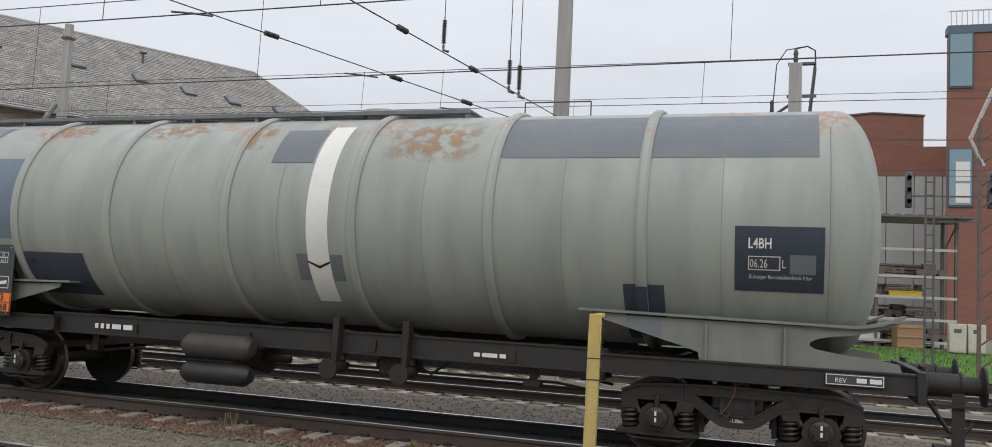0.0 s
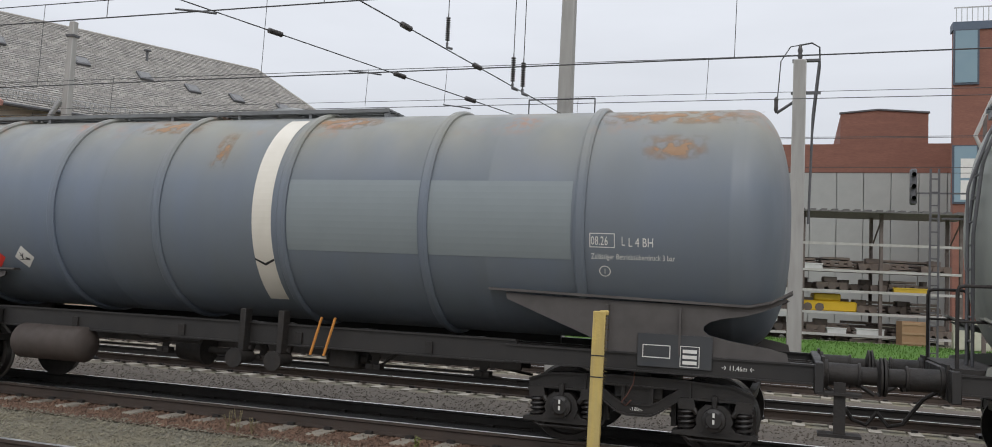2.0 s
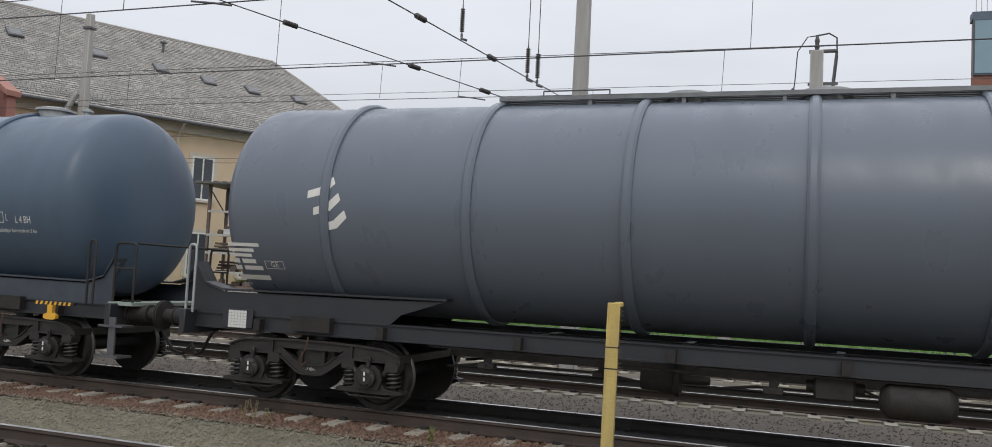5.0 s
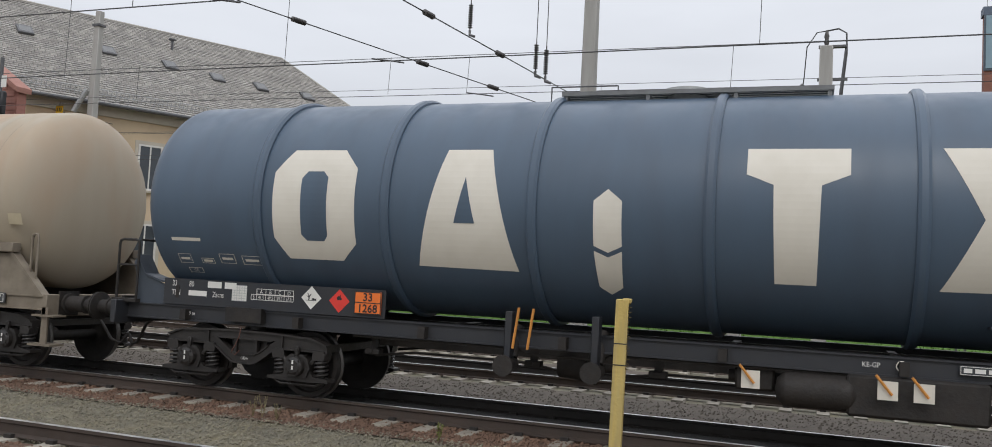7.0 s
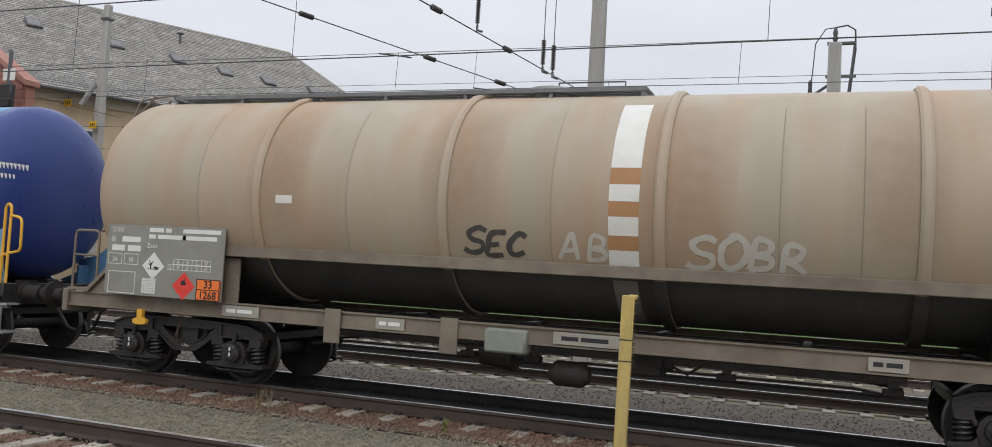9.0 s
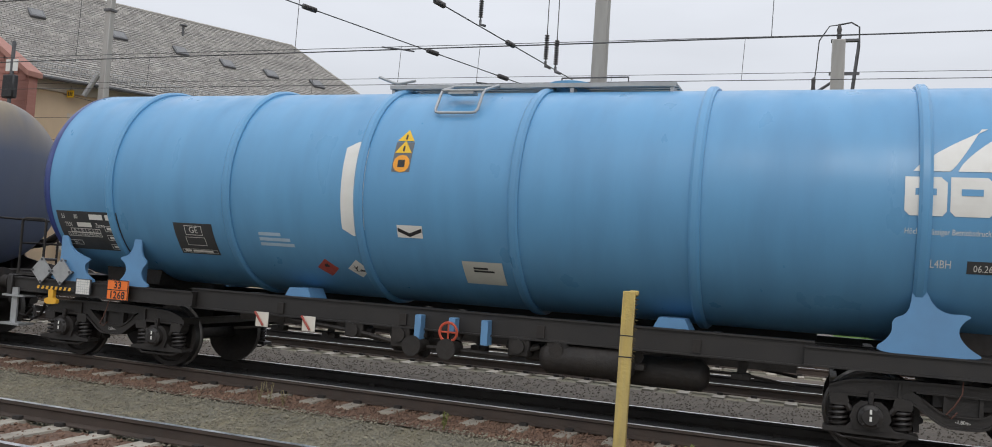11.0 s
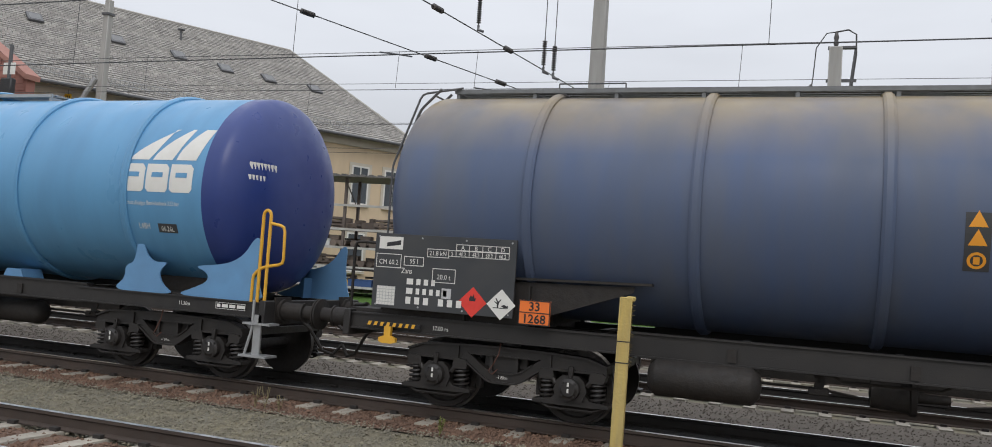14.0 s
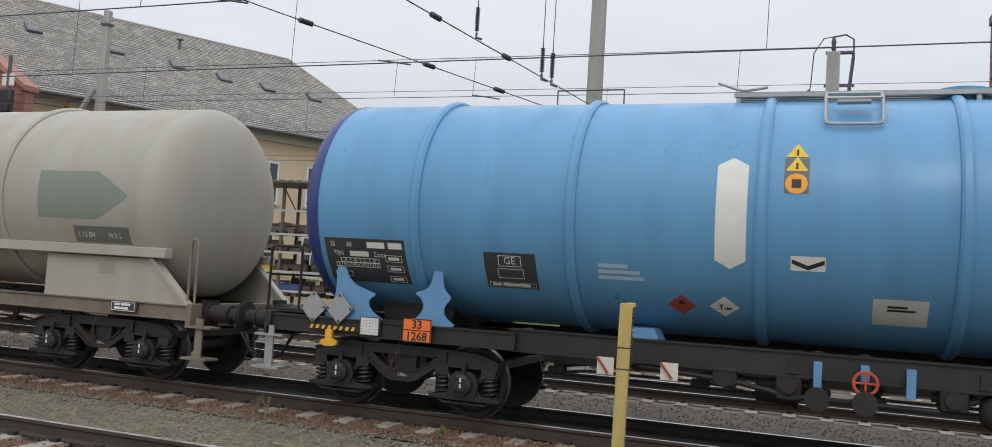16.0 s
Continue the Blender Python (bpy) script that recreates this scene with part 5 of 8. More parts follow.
def underframe(w, half_f, half_r, material, pf, pr):
    """Sills, headstocks and cross members; half_f and half_r: the headstocks' outer faces."""
    sect = [(1.13, 0.95), (1.27, 0.95), (1.27, 0.97), (1.24, 0.97), (1.24, 1.15), (1.27, 1.15), (1.27, SILL), (1.13, SILL), (1.13, 1.15), (1.16, 1.15), (1.16, 0.97), (1.13, 0.97)]
    for s in (-1, 1):
        runs = [(half_r + 0.08, half_f - 0.08, 0.2 if material is FRAME_BLUE else 0.0, 0.0)]
        if material is FRAME:
            runs = [(half_r + 0.08, pr + 1.6, 0.0, 0.0), (pr + 1.5, pf - 1.5, 0.11, 0.05), (pf - 1.6, half_f - 0.08, 0.0, 0.0)]
        for x0, x1, inset, lift in runs:
            bm = BM()
            prof = [(y - inset, z + lift if z > 1.1 else z - 0.4 * lift) for y, z in sect]
            a = [bm.verts.new((x0, s * y, z)) for y, z in prof]
            c = [bm.verts.new((x1, s * y, z)) for y, z in prof]
            bm.faces.new(a), bm.faces.new(c[::-1])
            for k in range(len(sect)):
                m = (k + 1) % len(sect)
                bm.faces.new((a[m], a[k], c[k], c[m]))
            part("side_sill", bm, material, w, smooth=0)
    bm = BM()
    for y in (-0.25, 0.17):
        box(bm, half_r + 0.08, half_f - 0.08, y, y + 0.08, 0.93, 1.13)
        box(bm, pr + 1.7, pf - 1.7, y + 0.01, y + 0.07, 0.76, 0.94)
    x = half_r + 1.2
    while x < half_f - 1:
        box(bm, x - 0.05, x + 0.05, -1.16, 1.16, 0.97, 1.12)
        x += 1.9
    for x in (pf, pr):
        box(bm, x - 0.3, x + 0.3, -1.16, 1.16, 1.0, 1.2)
        prism(bm, [(x - 0.5, 1.2), (x + 0.5, 1.2), (x + 0.6, 1.75), (x - 0.6, 1.75)], -0.7, 0.7)
    part("centre_sill", bm, GRIME, w)
    for x, s in ((half_f, 1), (half_r, -1)):
        x0, x1 = sorted((x, x - s * 0.1))
        part("headstock", box(BM(), x0, x1, -1.3, 1.3, 0.86, 1.2, 0.01), material, w)
        for y in (-0.875, 0.875):
            b = part("buffer", BUFFER_ME, None, w, "round greasy black buffer")
            b.location = (x, y, 1.06)
            if s < 0:
                b.rotation_euler.z = math.pi
        bm = BM()
        tube(bm, [(x, 0, 1.0), (x + s * 0.25, 0, 1.02), (x + s * 0.36, 0, 0.95), (x + s * 0.3, 0, 0.86)], 0.045, 8)
        tube(bm, [(x + s * 0.32, -0.09, 0.96), (x + s * 0.6, -0.09, 0.78)], 0.025, 6)
        tube(bm, [(x + s * 0.32, 0.09, 0.96), (x + s * 0.6, 0.09, 0.78)], 0.025, 6)
        part("coupling_hook", bm, GRIME, w)
        bm = BM()
        tube(bm, [(x, -0.35, 0.9), (x + s * 0.15, -0.35, 0.8), (x + s * 0.35, -0.3, 0.5), (x + s * 0.5, -0.25, 0.45), (x + s * 0.62, -0.2, 0.6)], 0.025, 8)
        part("brake_hose", bm, GRIME, w)


def saddle_wing(w, xb, s, material, k=1.0):
    """Tapered saddle plate over a bogie; s: +1 where the wagon's end lies towards +x."""
    for side in (-1, 1):
        y = side * 1.2
        y0, y1 = y - 0.012, y + 0.012
        pts = [(-1.85, 1.9), (-0.95, 1.5), (-0.45, 1.28), (-0.42, 1.2), (1.7, 1.2), (1.66, 1.29), (0.85, 1.42), (0.73, 1.53), (0.87, 1.66), (1.3, 1.74), (1.7, 1.96), (1.62, 1.98), (1.25, 1.83), (-1.0, 1.86)]
        part("saddle", prism(BM(), [(xb + s * x, SILL if z < 1.25 else 1.243 + k * (z - 1.243)) for x, z in rounded(pts, 1)], y0, y1), material, w, smooth=20)
        up = [(x, 1.243 + k * (z - 1.243)) for x, z in ((-1.85, 1.92), (1.25, 1.84), (1.5, 1.91), (1.72, 2.06))]
        strip = [(xb + s * x, z) for x, z in up] + [(xb + s * x, z + 0.03) for x, z in up[::-1]]
        ya, yb = sorted((side * 1.0, side * 1.27))
        part("saddle_flange", prism(BM(), strip, ya, yb), material, w, smooth=20)
        for x in (-0.35, 0.5):
            part("saddle_rib", box(BM(), xb + s * x - 0.012, xb + s * x + 0.012, min(y0, y1) - 0.07, max(y0, y1) + 0.07, SILL, 1.25 + 0.54 * k), material, w)


def saddle_skirt(w, xb, s, material):
    """Low skirt that runs out to the wagon's end and curls up round the tank's end."""
    for side in (-1, 1):
        y = side * 1.04
        pts = [(-1.9, 1.5), (-1.3, 1.3), (-1.15, SILL), (2.0, SILL), (2.0, 1.5), (2.08, 1.78), (1.98, 1.82), (1.8, 1.56), (1.5, 1.47), (-0.9, 1.48)]
        part("saddle", prism(BM(), [(xb + s * x, z) for x, z in pts], y - 0.012, y + 0.012), material, w, smooth=20)
        up = [(-1.95, 1.52), (1.5, 1.49), (1.82, 1.58), (2.0, 1.86)]
        strip = [(xb + s * x, z) for x, z in up] + [(xb + s * x, z + 0.025) for x, z in up[::-1]]
        ya, yb = sorted((side * 0.8, side * 1.09))
        part("saddle_flange", prism(BM(), strip, ya, yb), material, w, smooth=20)


def rounded(pts, n=2):
    """Cuts a polygon's corners so that its waist and flares run in curves."""
    for _ in range(n):
        out = []
        for (a, b), (c, d) in zip(pts, pts[1:] + pts[:1]):
            out += [(0.75 * a + 0.25 * c, 0.75 * b + 0.25 * d), (0.25 * a + 0.75 * c, 0.25 * b + 0.75 * d)]
        pts = out
    return pts


FEET = {1: ([(-0.95, 1.17), (-0.4, 1.17), (0.2, 1.17), (0.0, 1.28), (-0.1, 1.42), (-0.06, 1.54), (0.06, 1.63), (-0.3, 1.62), (-0.46, 1.96), (-0.54, 1.96), (-0.56, 1.6), (-0.74, 1.54), (-0.72, 1.36)],
            [(0.2, 1.17), (1.0, 1.17), (1.74, 1.17), (1.66, 1.36), (1.6, 1.7), (1.62, 2.06), (1.52, 2.06), (1.36, 1.8), (1.08, 1.66), (0.5, 1.61), (0.76, 1.53), (0.78, 1.4), (0.56, 1.3)]),
        -1: ([(-0.82, 1.17), (-0.45, 1.17), (-0.1, 1.17), (-0.26, 1.28), (-0.33, 1.4), (-0.28, 1.52), (-0.16, 1.58), (-0.4, 1.64), (-0.46, 1.98), (-0.56, 1.98), (-0.58, 1.64), (-0.72, 1.54), (-0.6, 1.42), (-0.62, 1.28)],
             [(0.2, 1.17), (0.6, 1.17), (1.2, 1.17), (1.06, 1.3), (0.98, 1.5), (1.0, 1.9), (0.88, 1.9), (0.78, 1.66), (0.5, 1.56), (0.36, 1.52), (0.5, 1.44), (0.46, 1.3)])}


def saddle_feet(w, xb, s, material):
    """Waisted feet of pale blue plate; those of the rear end are slimmer."""
    for side in (-1, 1):
        y = side * 1.2
        for pts in FEET[s]:
            part("saddle_foot", prism(BM(), [(xb + s * x, z) for x, z in rounded(pts)], y - 0.014, y + 0.014), material, w, "pale blue waisted saddle plate", smooth=20)
            xm = xb + s * (pts[0][0] + pts[2][0]) / 2
            part("saddle_rib", box(BM(), xm - 0.02, xm + 0.02, min(side * 0.95, y), max(side * 0.95, y), SILL, 1.5), material, w)


def saddle_beam(w, xa, xz, xb, s, material, lower):
    """Long side beam along the tank, with a trapezoid end plate over the bogie at xb."""
    for side in (-1, 1):
        y0, y1 = sorted((side * 1.2, side * 1.36))
        if s > 0:
            part("side_beam", box(BM(), xa, xz, y0, y1, 1.82, 1.97, 0.01), material, w)
        pts = [(-1.0, SILL), (1.7, SILL), (1.0, 1.8), (-1.0, 1.8)]
        y = side * 1.24
        part("end_plate", prism(BM(), [(xb + s * x, z) for x, z in pts], y - 0.012, y + 0.012), material, w, smooth=20)
        bm = BM()
        prism(bm, [(xb + s * x, z) for x, z in [(1.7, SILL), (1.78, SILL), (1.08, 1.82), (1.0, 1.82)]], y - 0.07, y + 0.07)
        part("end_brace", bm, material, w, smooth=20)


def walkway(w, x0, x1, material, z=None):
    z = z or ZC + R + 0.015
    t = part("walkway", box(BM(), x0, x1, -0.42, -0.38, z, z + 0.055), material, w, "grey grated walkway along the tank's top")
    part("walkway_rail", box(BM(), x0, x1, 0.38, 0.42, z, z + 0.055), material, t)
    n = max(2, int((x1 - x0) / 1.1))
    br = box(BM(), -0.025, 0.025, -0.4, 0.4, ZC + math.sqrt(R * R - 0.16) - 0.02, z)
    br = mesh_of("bracket", br, material)
    for i in range(n + 1):
        part("bracket", br, None, t).location.x = x0 + 0.05 + (x1 - x0 - 0.1) * i / n
    bm = BM()
    for y in (-0.3, -0.18, -0.06, 0.06, 0.18, 0.3):
        box(bm, x0, x1, y - 0.04, y + 0.04, z + 0.03, z + 0.055)
    part("grating", bm, material, t)


def dome_fittings(w, xs, material):
    for x in xs:
        bm = turned(BM(), [(ZC + R - 0.05, 0.26), (ZC + R + 0.09, 0.26), (ZC + R + 0.09, 0.32), (ZC + R + 0.13, 0.32), (ZC + R + 0.16, 0.2), (ZC + R + 0.17, 0.001)], 24, "z", (x, 0, 0))
        part("manhole", bm, material, w)
        bm = cyl(BM(), (x + 0.6, 0.1, ZC + R - 0.02), (x + 0.6, 0.1, ZC + R + 0.16), 0.06, 12)
        cyl(bm, (x + 0.6, 0.1, ZC + R + 0.1), (x + 0.6, 0.1, ZC + R + 0.13), 0.1, 12)
        part("vent_valve", bm, material, w)


def end_ladder(w, xr, material):
    """Ladder from the end platform up over the tank's rear head."""
    t = None
    path = [(xr - 0.07, 1.2), (xr - 0.07, 2.7), (xr + 0.02, 3.5), (xr + 0.2, 4.0), (xr + 0.5, 4.29)]
    for y in (-0.6, -0.25):
        ob = hand_rail(w, [(x, y, z) for x, z in path], 0.02, material, "ladder_rail")
        t = t or ob
    for i in range(11):
        z = 1.5 + i * 0.27
        x = np.interp(z, [p[1] for p in path], [p[0] for p in path])
        part("rung", cyl(BM(), (x, -0.6, z), (x, -0.25, z), 0.014, 6), material, w)
    hand_rail(w, [(xr - 0.14, -0.66, 1.5), (xr - 0.14, -0.66, 3.2), (xr + 0.22, -0.62, 4.22), (xr + 0.75, -0.42, 4.34)], 0.016, material)


def end_platform(w, x0, x1, material, rail_mat, tall=2.1):
    a, b = sorted((x0, x1))
    bm = box(BM(), a, b, -1.15, 1.15, 1.17, 1.22)
    p = part("platform", bm, material, w)
    for y in (-1.1, 1.1):
        hand_rail(p, [(a + 0.04, y, 1.2), (a + 0.04, y, tall), (b - 0.04, y, tall), (b - 0.04, y, 1.2)], 0.02, rail_mat)
        hand_rail(p, [(a + 0.04, y, 1.72), (b - 0.04, y, 1.72)], 0.015, rail_mat)
    hand_rail(p, [(x1, -1.1, tall), (x1, 1.1, tall)], 0.018, rail_mat)


def end_handle(w, x, material):
    """Bent grab rail of the shunter at a wagon's corner, with its step below."""
    hand_rail(w, [(x, -1.22, 1.16), (x, -1.22, 2.12), (x + 0.12, -1.22, 2.12), (x + 0.12, -1.22, 1.16)], 0.02, material, "grab_rail")


def step(w, x, material):
    bm = BM()
    box(bm, x - 0.22, x + 0.22, -1.38, -1.1, 0.42, 0.45)
    box(bm, x - 0.22, x + 0.22, -1.34, -1.1, 0.86, 0.89)
    box(bm, x - 0.06, x + 0.06, -1.3, -1.27, 0.42, 1.0)
    part("step", bm, material, w)


def reservoir(w, x, y, z, l, r, material, label=""):
    bm = turned(BM(), [(-l / 2 - 0.1, 0.001), (-l / 2 - 0.08, r * 0.6), (-l / 2, r * 0.96), (-l / 2 + 0.02, r), (l / 2 - 0.02, r), (l / 2, r * 0.96), (l / 2 + 0.08, r * 0.6), (l / 2 + 0.1, 0.001)], 28, "x", (x + SHIFT[0], y, z))
    part("air_reservoir", bm, material, w, label)


def gear(w, xs):
    """Brake cylinder, levers, rods and pipes under the middle of the wagon."""
    x0, x1 = xs
    rnd = random.Random(int(abs(x0) * 1000))
    xm = x0 + (x1 - x0) * rnd.uniform(0.35, 0.45)
    bm = turned(BM(), [(-0.3, 0.001), (-0.28, 0.16), (0.12, 0.19), (0.14, 0.22), (0.2, 0.22), (0.22, 0.06), (0.55, 0.05), (0.56, 0.001)], 24, "x", (xm, -0.45, 0.72))
    part("brake_cylinder", bm, GRIME, w)
    bm = BM()
    for a, b, y, z in ((x0, xm - 0.25, -0.35, 0.7), (xm + 0.5, x1, -0.4, 0.7), (x0, x1, 0.35, 0.74)):
        tube(bm, [(a, y, z - 0.08), (a + 0.6, y, z), (b - 0.6, y, z), (b, y, z - 0.08)], 0.02, 6)
    part("brake_rod", bm, GRIME, w)
    part("air_pipe", tube(BM(), [(x0, -1.02, 0.93), (xm - 0.7, -1.02, 0.93), (xm - 0.6, -0.95, 0.86), (xm + 0.4, -0.95, 0.86), (xm + 0.5, -1.02, 0.93), (x1, -1.02, 0.93)], 0.018, 6), GRIME, w)
    for k in range(5):
        x = x0 + 0.6 + (x1 - x0 - 1.2) * (k + rnd.uniform(-0.3, 0.3)) / 4
        bm = BM()
        y = rnd.uniform(-1.0, -0.6)
        prism(bm, [(x - 0.05, 0.97), (x + 0.05, 0.97), (x + 0.09, 0.84), (x + 0.03, 0.68), (x - 0.05, 0.7), (x - 0.03, 0.84)], y, y + 0.02)
        box(bm, x - 0.1, x + 0.12, y - 0.06, y + 0.08, 0.68, 0.76, 0.01)
        cyl(bm, (x, y - 0.08, 0.73), (x, y + 0.1, 0.73), 0.025, 8)
        part("brake_lever", bm, GRIME, w)
    x = x0 + (x1 - x0) * rnd.uniform(0.62, 0.72)
    bm = box(BM(), x - 0.22, x + 0.22, -0.95, -0.6, 0.66, 0.95, 0.03)
    cyl(bm, (x - 0.3, -0.78, 0.8), (x + 0.32, -0.78, 0.8), 0.07, 12)
    tube(bm, [(x + 0.3, -0.78, 0.8), (x + 0.5, -0.85, 0.72), (x + 0.75, -0.85, 0.9)], 0.018, 6)
    part("brake_valve", bm, GRIME, w)


def outlet(w, x, material, wheel=None, low=0.82, top=1.4):
    """Discharge pipe with a flange and a valve below the sill."""
    bm = cyl(BM(), (x, -0.9, 1.2), (x, -1.1, 0.82), 0.08, 14)
    turned(bm, [(-1.42, 0.001), (-1.42, 0.13), (-1.38, 0.13), (-1.38, 0.09), (-1.05, 0.09)], 20, "y", (x, 0, 0.74))
    part("outlet_valve", bm, GRIME, w)
    part("outlet_bracket", box(BM(), x - 0.045, x + 0.045, -1.27, -1.1, low, top, 0.01), material, w)
    if wheel:
        bm = BM()
        tube(bm, [(x + 0.12 * math.cos(a * math.tau / 16), -1.36, 0.95 + 0.12 * math.sin(a * math.tau / 16)) for a in range(16)], 0.018, 6, True)
        tube(bm, [(x - 0.12, -1.36, 0.95), (x + 0.12, -1.36, 0.95)], 0.012, 6)
        tube(bm, [(x, -1.36, 0.83), (x, -1.36, 1.07)], 0.012, 6)
        part("hand_wheel", bm, wheel, w)


def wagon(label, centre, front, rear, end_f, end_r, bf, br, material, frame_mat, ribs, rib_mat, seams=()):
    """All x are distances along the train at the start; the wagon's own x counts from its centre."""
    w = thing("tank_wagon", label, "tank wagon", pose(centre, YC, 0), "wagons of the train")
    MOVERS.append((w, centre))
    o = lambda x: x - centre
    tank(w, o(rear), o(front), material, [o(s) for s in seams])
    for x in ribs:
        ring(w, o(x), rib_mat)
    underframe(w, o(end_f) - 0.62, o(end_r) + 0.62, frame_mat, o(bf), o(br))
    bogie(w, o(bf)), bogie(w, o(br))
    gear(w, (o(br) + 1.7, o(bf) - 1.7))
    return w, o


FIRST = 2.0
wa, oa = wagon("sage-green tank wagon with rusty top and white band", -6.33, 1.0, -13.56, FIRST, -14.56, -0.55, -11.92, TANK_A, FRAME, (-9.29, -7.31, -5.38, -3.52, -1.65, -10.98), TANK_A, (-10.3, -8.3, -6.4, -4.4, -2.6, -.75, .45))
wb, ob_ = wagon("blue-grey weathered tank wagon with a white band", -23.22, -15.56, -30.21, -14.56, -31.22, -17.24, -28.6, TANK_B, FRAME, (-17.92, -19.93, -21.97, -24.0, -25.88, -27.72), TANK_B, (-16.2, -19.1, -25.0))
wc, oc = wagon("slate-grey glossy tank wagon with pale steel rails", -39.82, -32.23, -46.69, -31.22, -47.78, -33.99, -45.11, TANK_C, FRAME_BLUE, (-34.8, -36.9, -38.75, -40.8, -42.8, -44.8), TANK_C)
wd, od = wagon("blue-slate tank wagon with huge cream painted shapes", -56.14, -48.87, -63.7, -47.78, -64.69, -50.6, -61.83, TANK_D, FRAME_BLUE, (-51.3, -53.24, -55.43, -57.54, -59.53, -61.47), TANK_D)
we, oe = wagon("tan weathered tank wagon with orange rust stains and graffiti", -73.03, -65.68, -80.32, -64.69, -81.3, -67.16, -78.5, TANK_E, FRAME_TAN, (-68.82, -71.6, -74.34, -77.14), TANK_E, (-66.8, -70.2, -72.9, -75.7, -78.1))
wf, of = wagon("light blue tank wagon with navy ends", -89.43, -82.27, -96.81, -81.3, -97.82, -83.72, -95.24, BLUE, FRAME, (-84.2, -86.56, -88.75, -90.9, -93.0, -95.1), BLUE)
wg, og = wagon("indigo tank wagon with brown grime and white painted shapes", -106.11, -98.83, -113.63, -97.82, -114.62, -100.51, -111.79, TANK_G, FRAME, (-101.4, -103.4, -105.41, -107.45, -109.46, -111.48), TANK_G)
wh, oh = wagon("light blue tank wagon with navy ends and white emblem", -122.89, -115.62, -130.34, -114.62, -131.27, -117.08, -128.61, BLUE, FRAME, (-117.71, -119.86, -122.1, -124.14, -126.33, -128.38), BLUE)
wi, oi_ = wagon("stone-grey tank wagon with faded arrow patch", -139.33, -132.21, -146.6, -131.27, -147.5, -133.73, -144.9, TANK_I, FRAME_TAN, (-135.56, -138.3, -141.1, -143.8), TANK_I, (-132.83, -136.8))


# ---- what is fixed to, painted on and written on the wagons ----
def tank_of(w):
    return next(c for c in w.children if c.name.split(".")[0] == "tank")


def paint(w, bm, x, z, material, name="lettering", e=0.004, label=""):
    return part(name, wrap(bm, x, z, e), material, tank_of(w), label, smooth=0)


def board(w, x0, x1, z0, z1, material, y=-1.4, label="", bolts=True):
    x0, x1 = x0 + SHIFT[0], x1 + SHIFT[0]
    b = part("data_board", box(BM(), x0, x1, y - 0.012, y + 0.012, z0, z1, 0.004), material, w, label)
    bk = BM()
    for x in (x0 + 0.25, x1 - 0.25):
        box(bk, x - 0.03, x + 0.03, y + 0.013, -1.1, z0 + 0.1, z1 - 0.1)
    part("board_bracket", bk, GRIME, b)
    if bolts:
        for i in range(4):
            for z in (z0 + 0.04, z1 - 0.04):
                x = x0 + 0.06 + (x1 - x0 - 0.12) * i / 3
                part("bolt", cyl(BM(), (x, y - 0.02, z), (x, y - 0.01, z), 0.012, 8), STEEL, b)
    return b


def put(b, bm, x, z, y, material=None, name="lettering", label=""):
    return part(name, flat(bm, x, z, y - 0.0165), material or WHITE, b, label, smooth=0)


def hazard_plate(parent, x, z, y):
    """Orange plate, 0.4 by 0.3, with its two numbers."""
    p = part("hazard_plate", box(BM(), x + SHIFT[0] - 0.2, x + SHIFT[0] + 0.2, y - 0.012, y + 0.004, z - 0.15, z + 0.15, 0.003), ORANGE, parent, "orange hazard plate with black numbers")
    put(p, join(outline(0.4, 0.3, 0.012), rect(0.4, 0.012)), x, z, y - 0.0, INK, "plate_border")
    put(p, words("33", 0.15, "CENTER", bold=0.003), x, z + 0.025, y, INK, "number")
    put(p, words("1268", 0.15, "CENTER", bold=0.003), x, z - 0.125, y, INK, "number")
    return p


def diamond(s, bm=None, x=0, y=0):
    return poly((x - s, y), (x, y - s), (x + s, y), (x, y + s), bm=bm)


def flame(s):
    return poly((-0.3 * s, -0.25 * s), (0.3 * s, -0.25 * s), (0.34 * s, 0.05 * s), (0.2 * s, 0.02 * s), (0.12 * s, 0.45 * s), (-0.05 * s, 0.15 * s), (-0.16 * s, 0.3 * s), (-0.34 * s, 0.0))


def fish_tree(s):
    b = poly((-0.55 * s, -0.2 * s), (0.5 * s, -0.2 * s), (0.5 * s, -0.25 * s), (-0.55 * s, -0.25 * s))
    poly((-0.28 * s, -0.2 * s), (-0.18 * s, -0.2 * s), (-0.14 * s, 0.1 * s), (0.02 * s, 0.32 * s), (-0.03 * s, 0.35 * s), (-0.2 * s, 0.18 * s), (-0.35 * s, 0.42 * s), (-0.4 * s, 0.4 * s), (-0.26 * s, 0.12 * s), (-0.45 * s, 0.2 * s), (-0.46 * s, 0.16 * s), (-0.27 * s, 0.02 * s), bm=b)
    poly((0.0, -0.1 * s), (0.2 * s, 0.0), (0.42 * s, -0.08 * s), (0.5 * s, -0.02 * s), (0.5 * s, -0.18 * s), (0.2 * s, -0.19 * s), bm=b)
    return b


def label_red(parent, x, z, y, s=0.19, material=None):
    p = part("danger_label", flat(diamond(s), x, z, y - 0.0135), material or RED, parent, "red diamond danger label with a flame", smooth=0)
    part("flame_mark", flat(flame(s * 0.7), x, z + 0.25 * s, y - 0.0155), INK, p, smooth=0)


def label_white(parent, x, z, y, s=0.19):
    p = part("danger_label", flat(diamond(s), x, z, y - 0.0135), WHITE, parent, "white diamond label with a dead tree and fish", smooth=0)
    part("fish_mark", flat(fish_tree(s), x, z, y - 0.0155), INK, p, smooth=0)


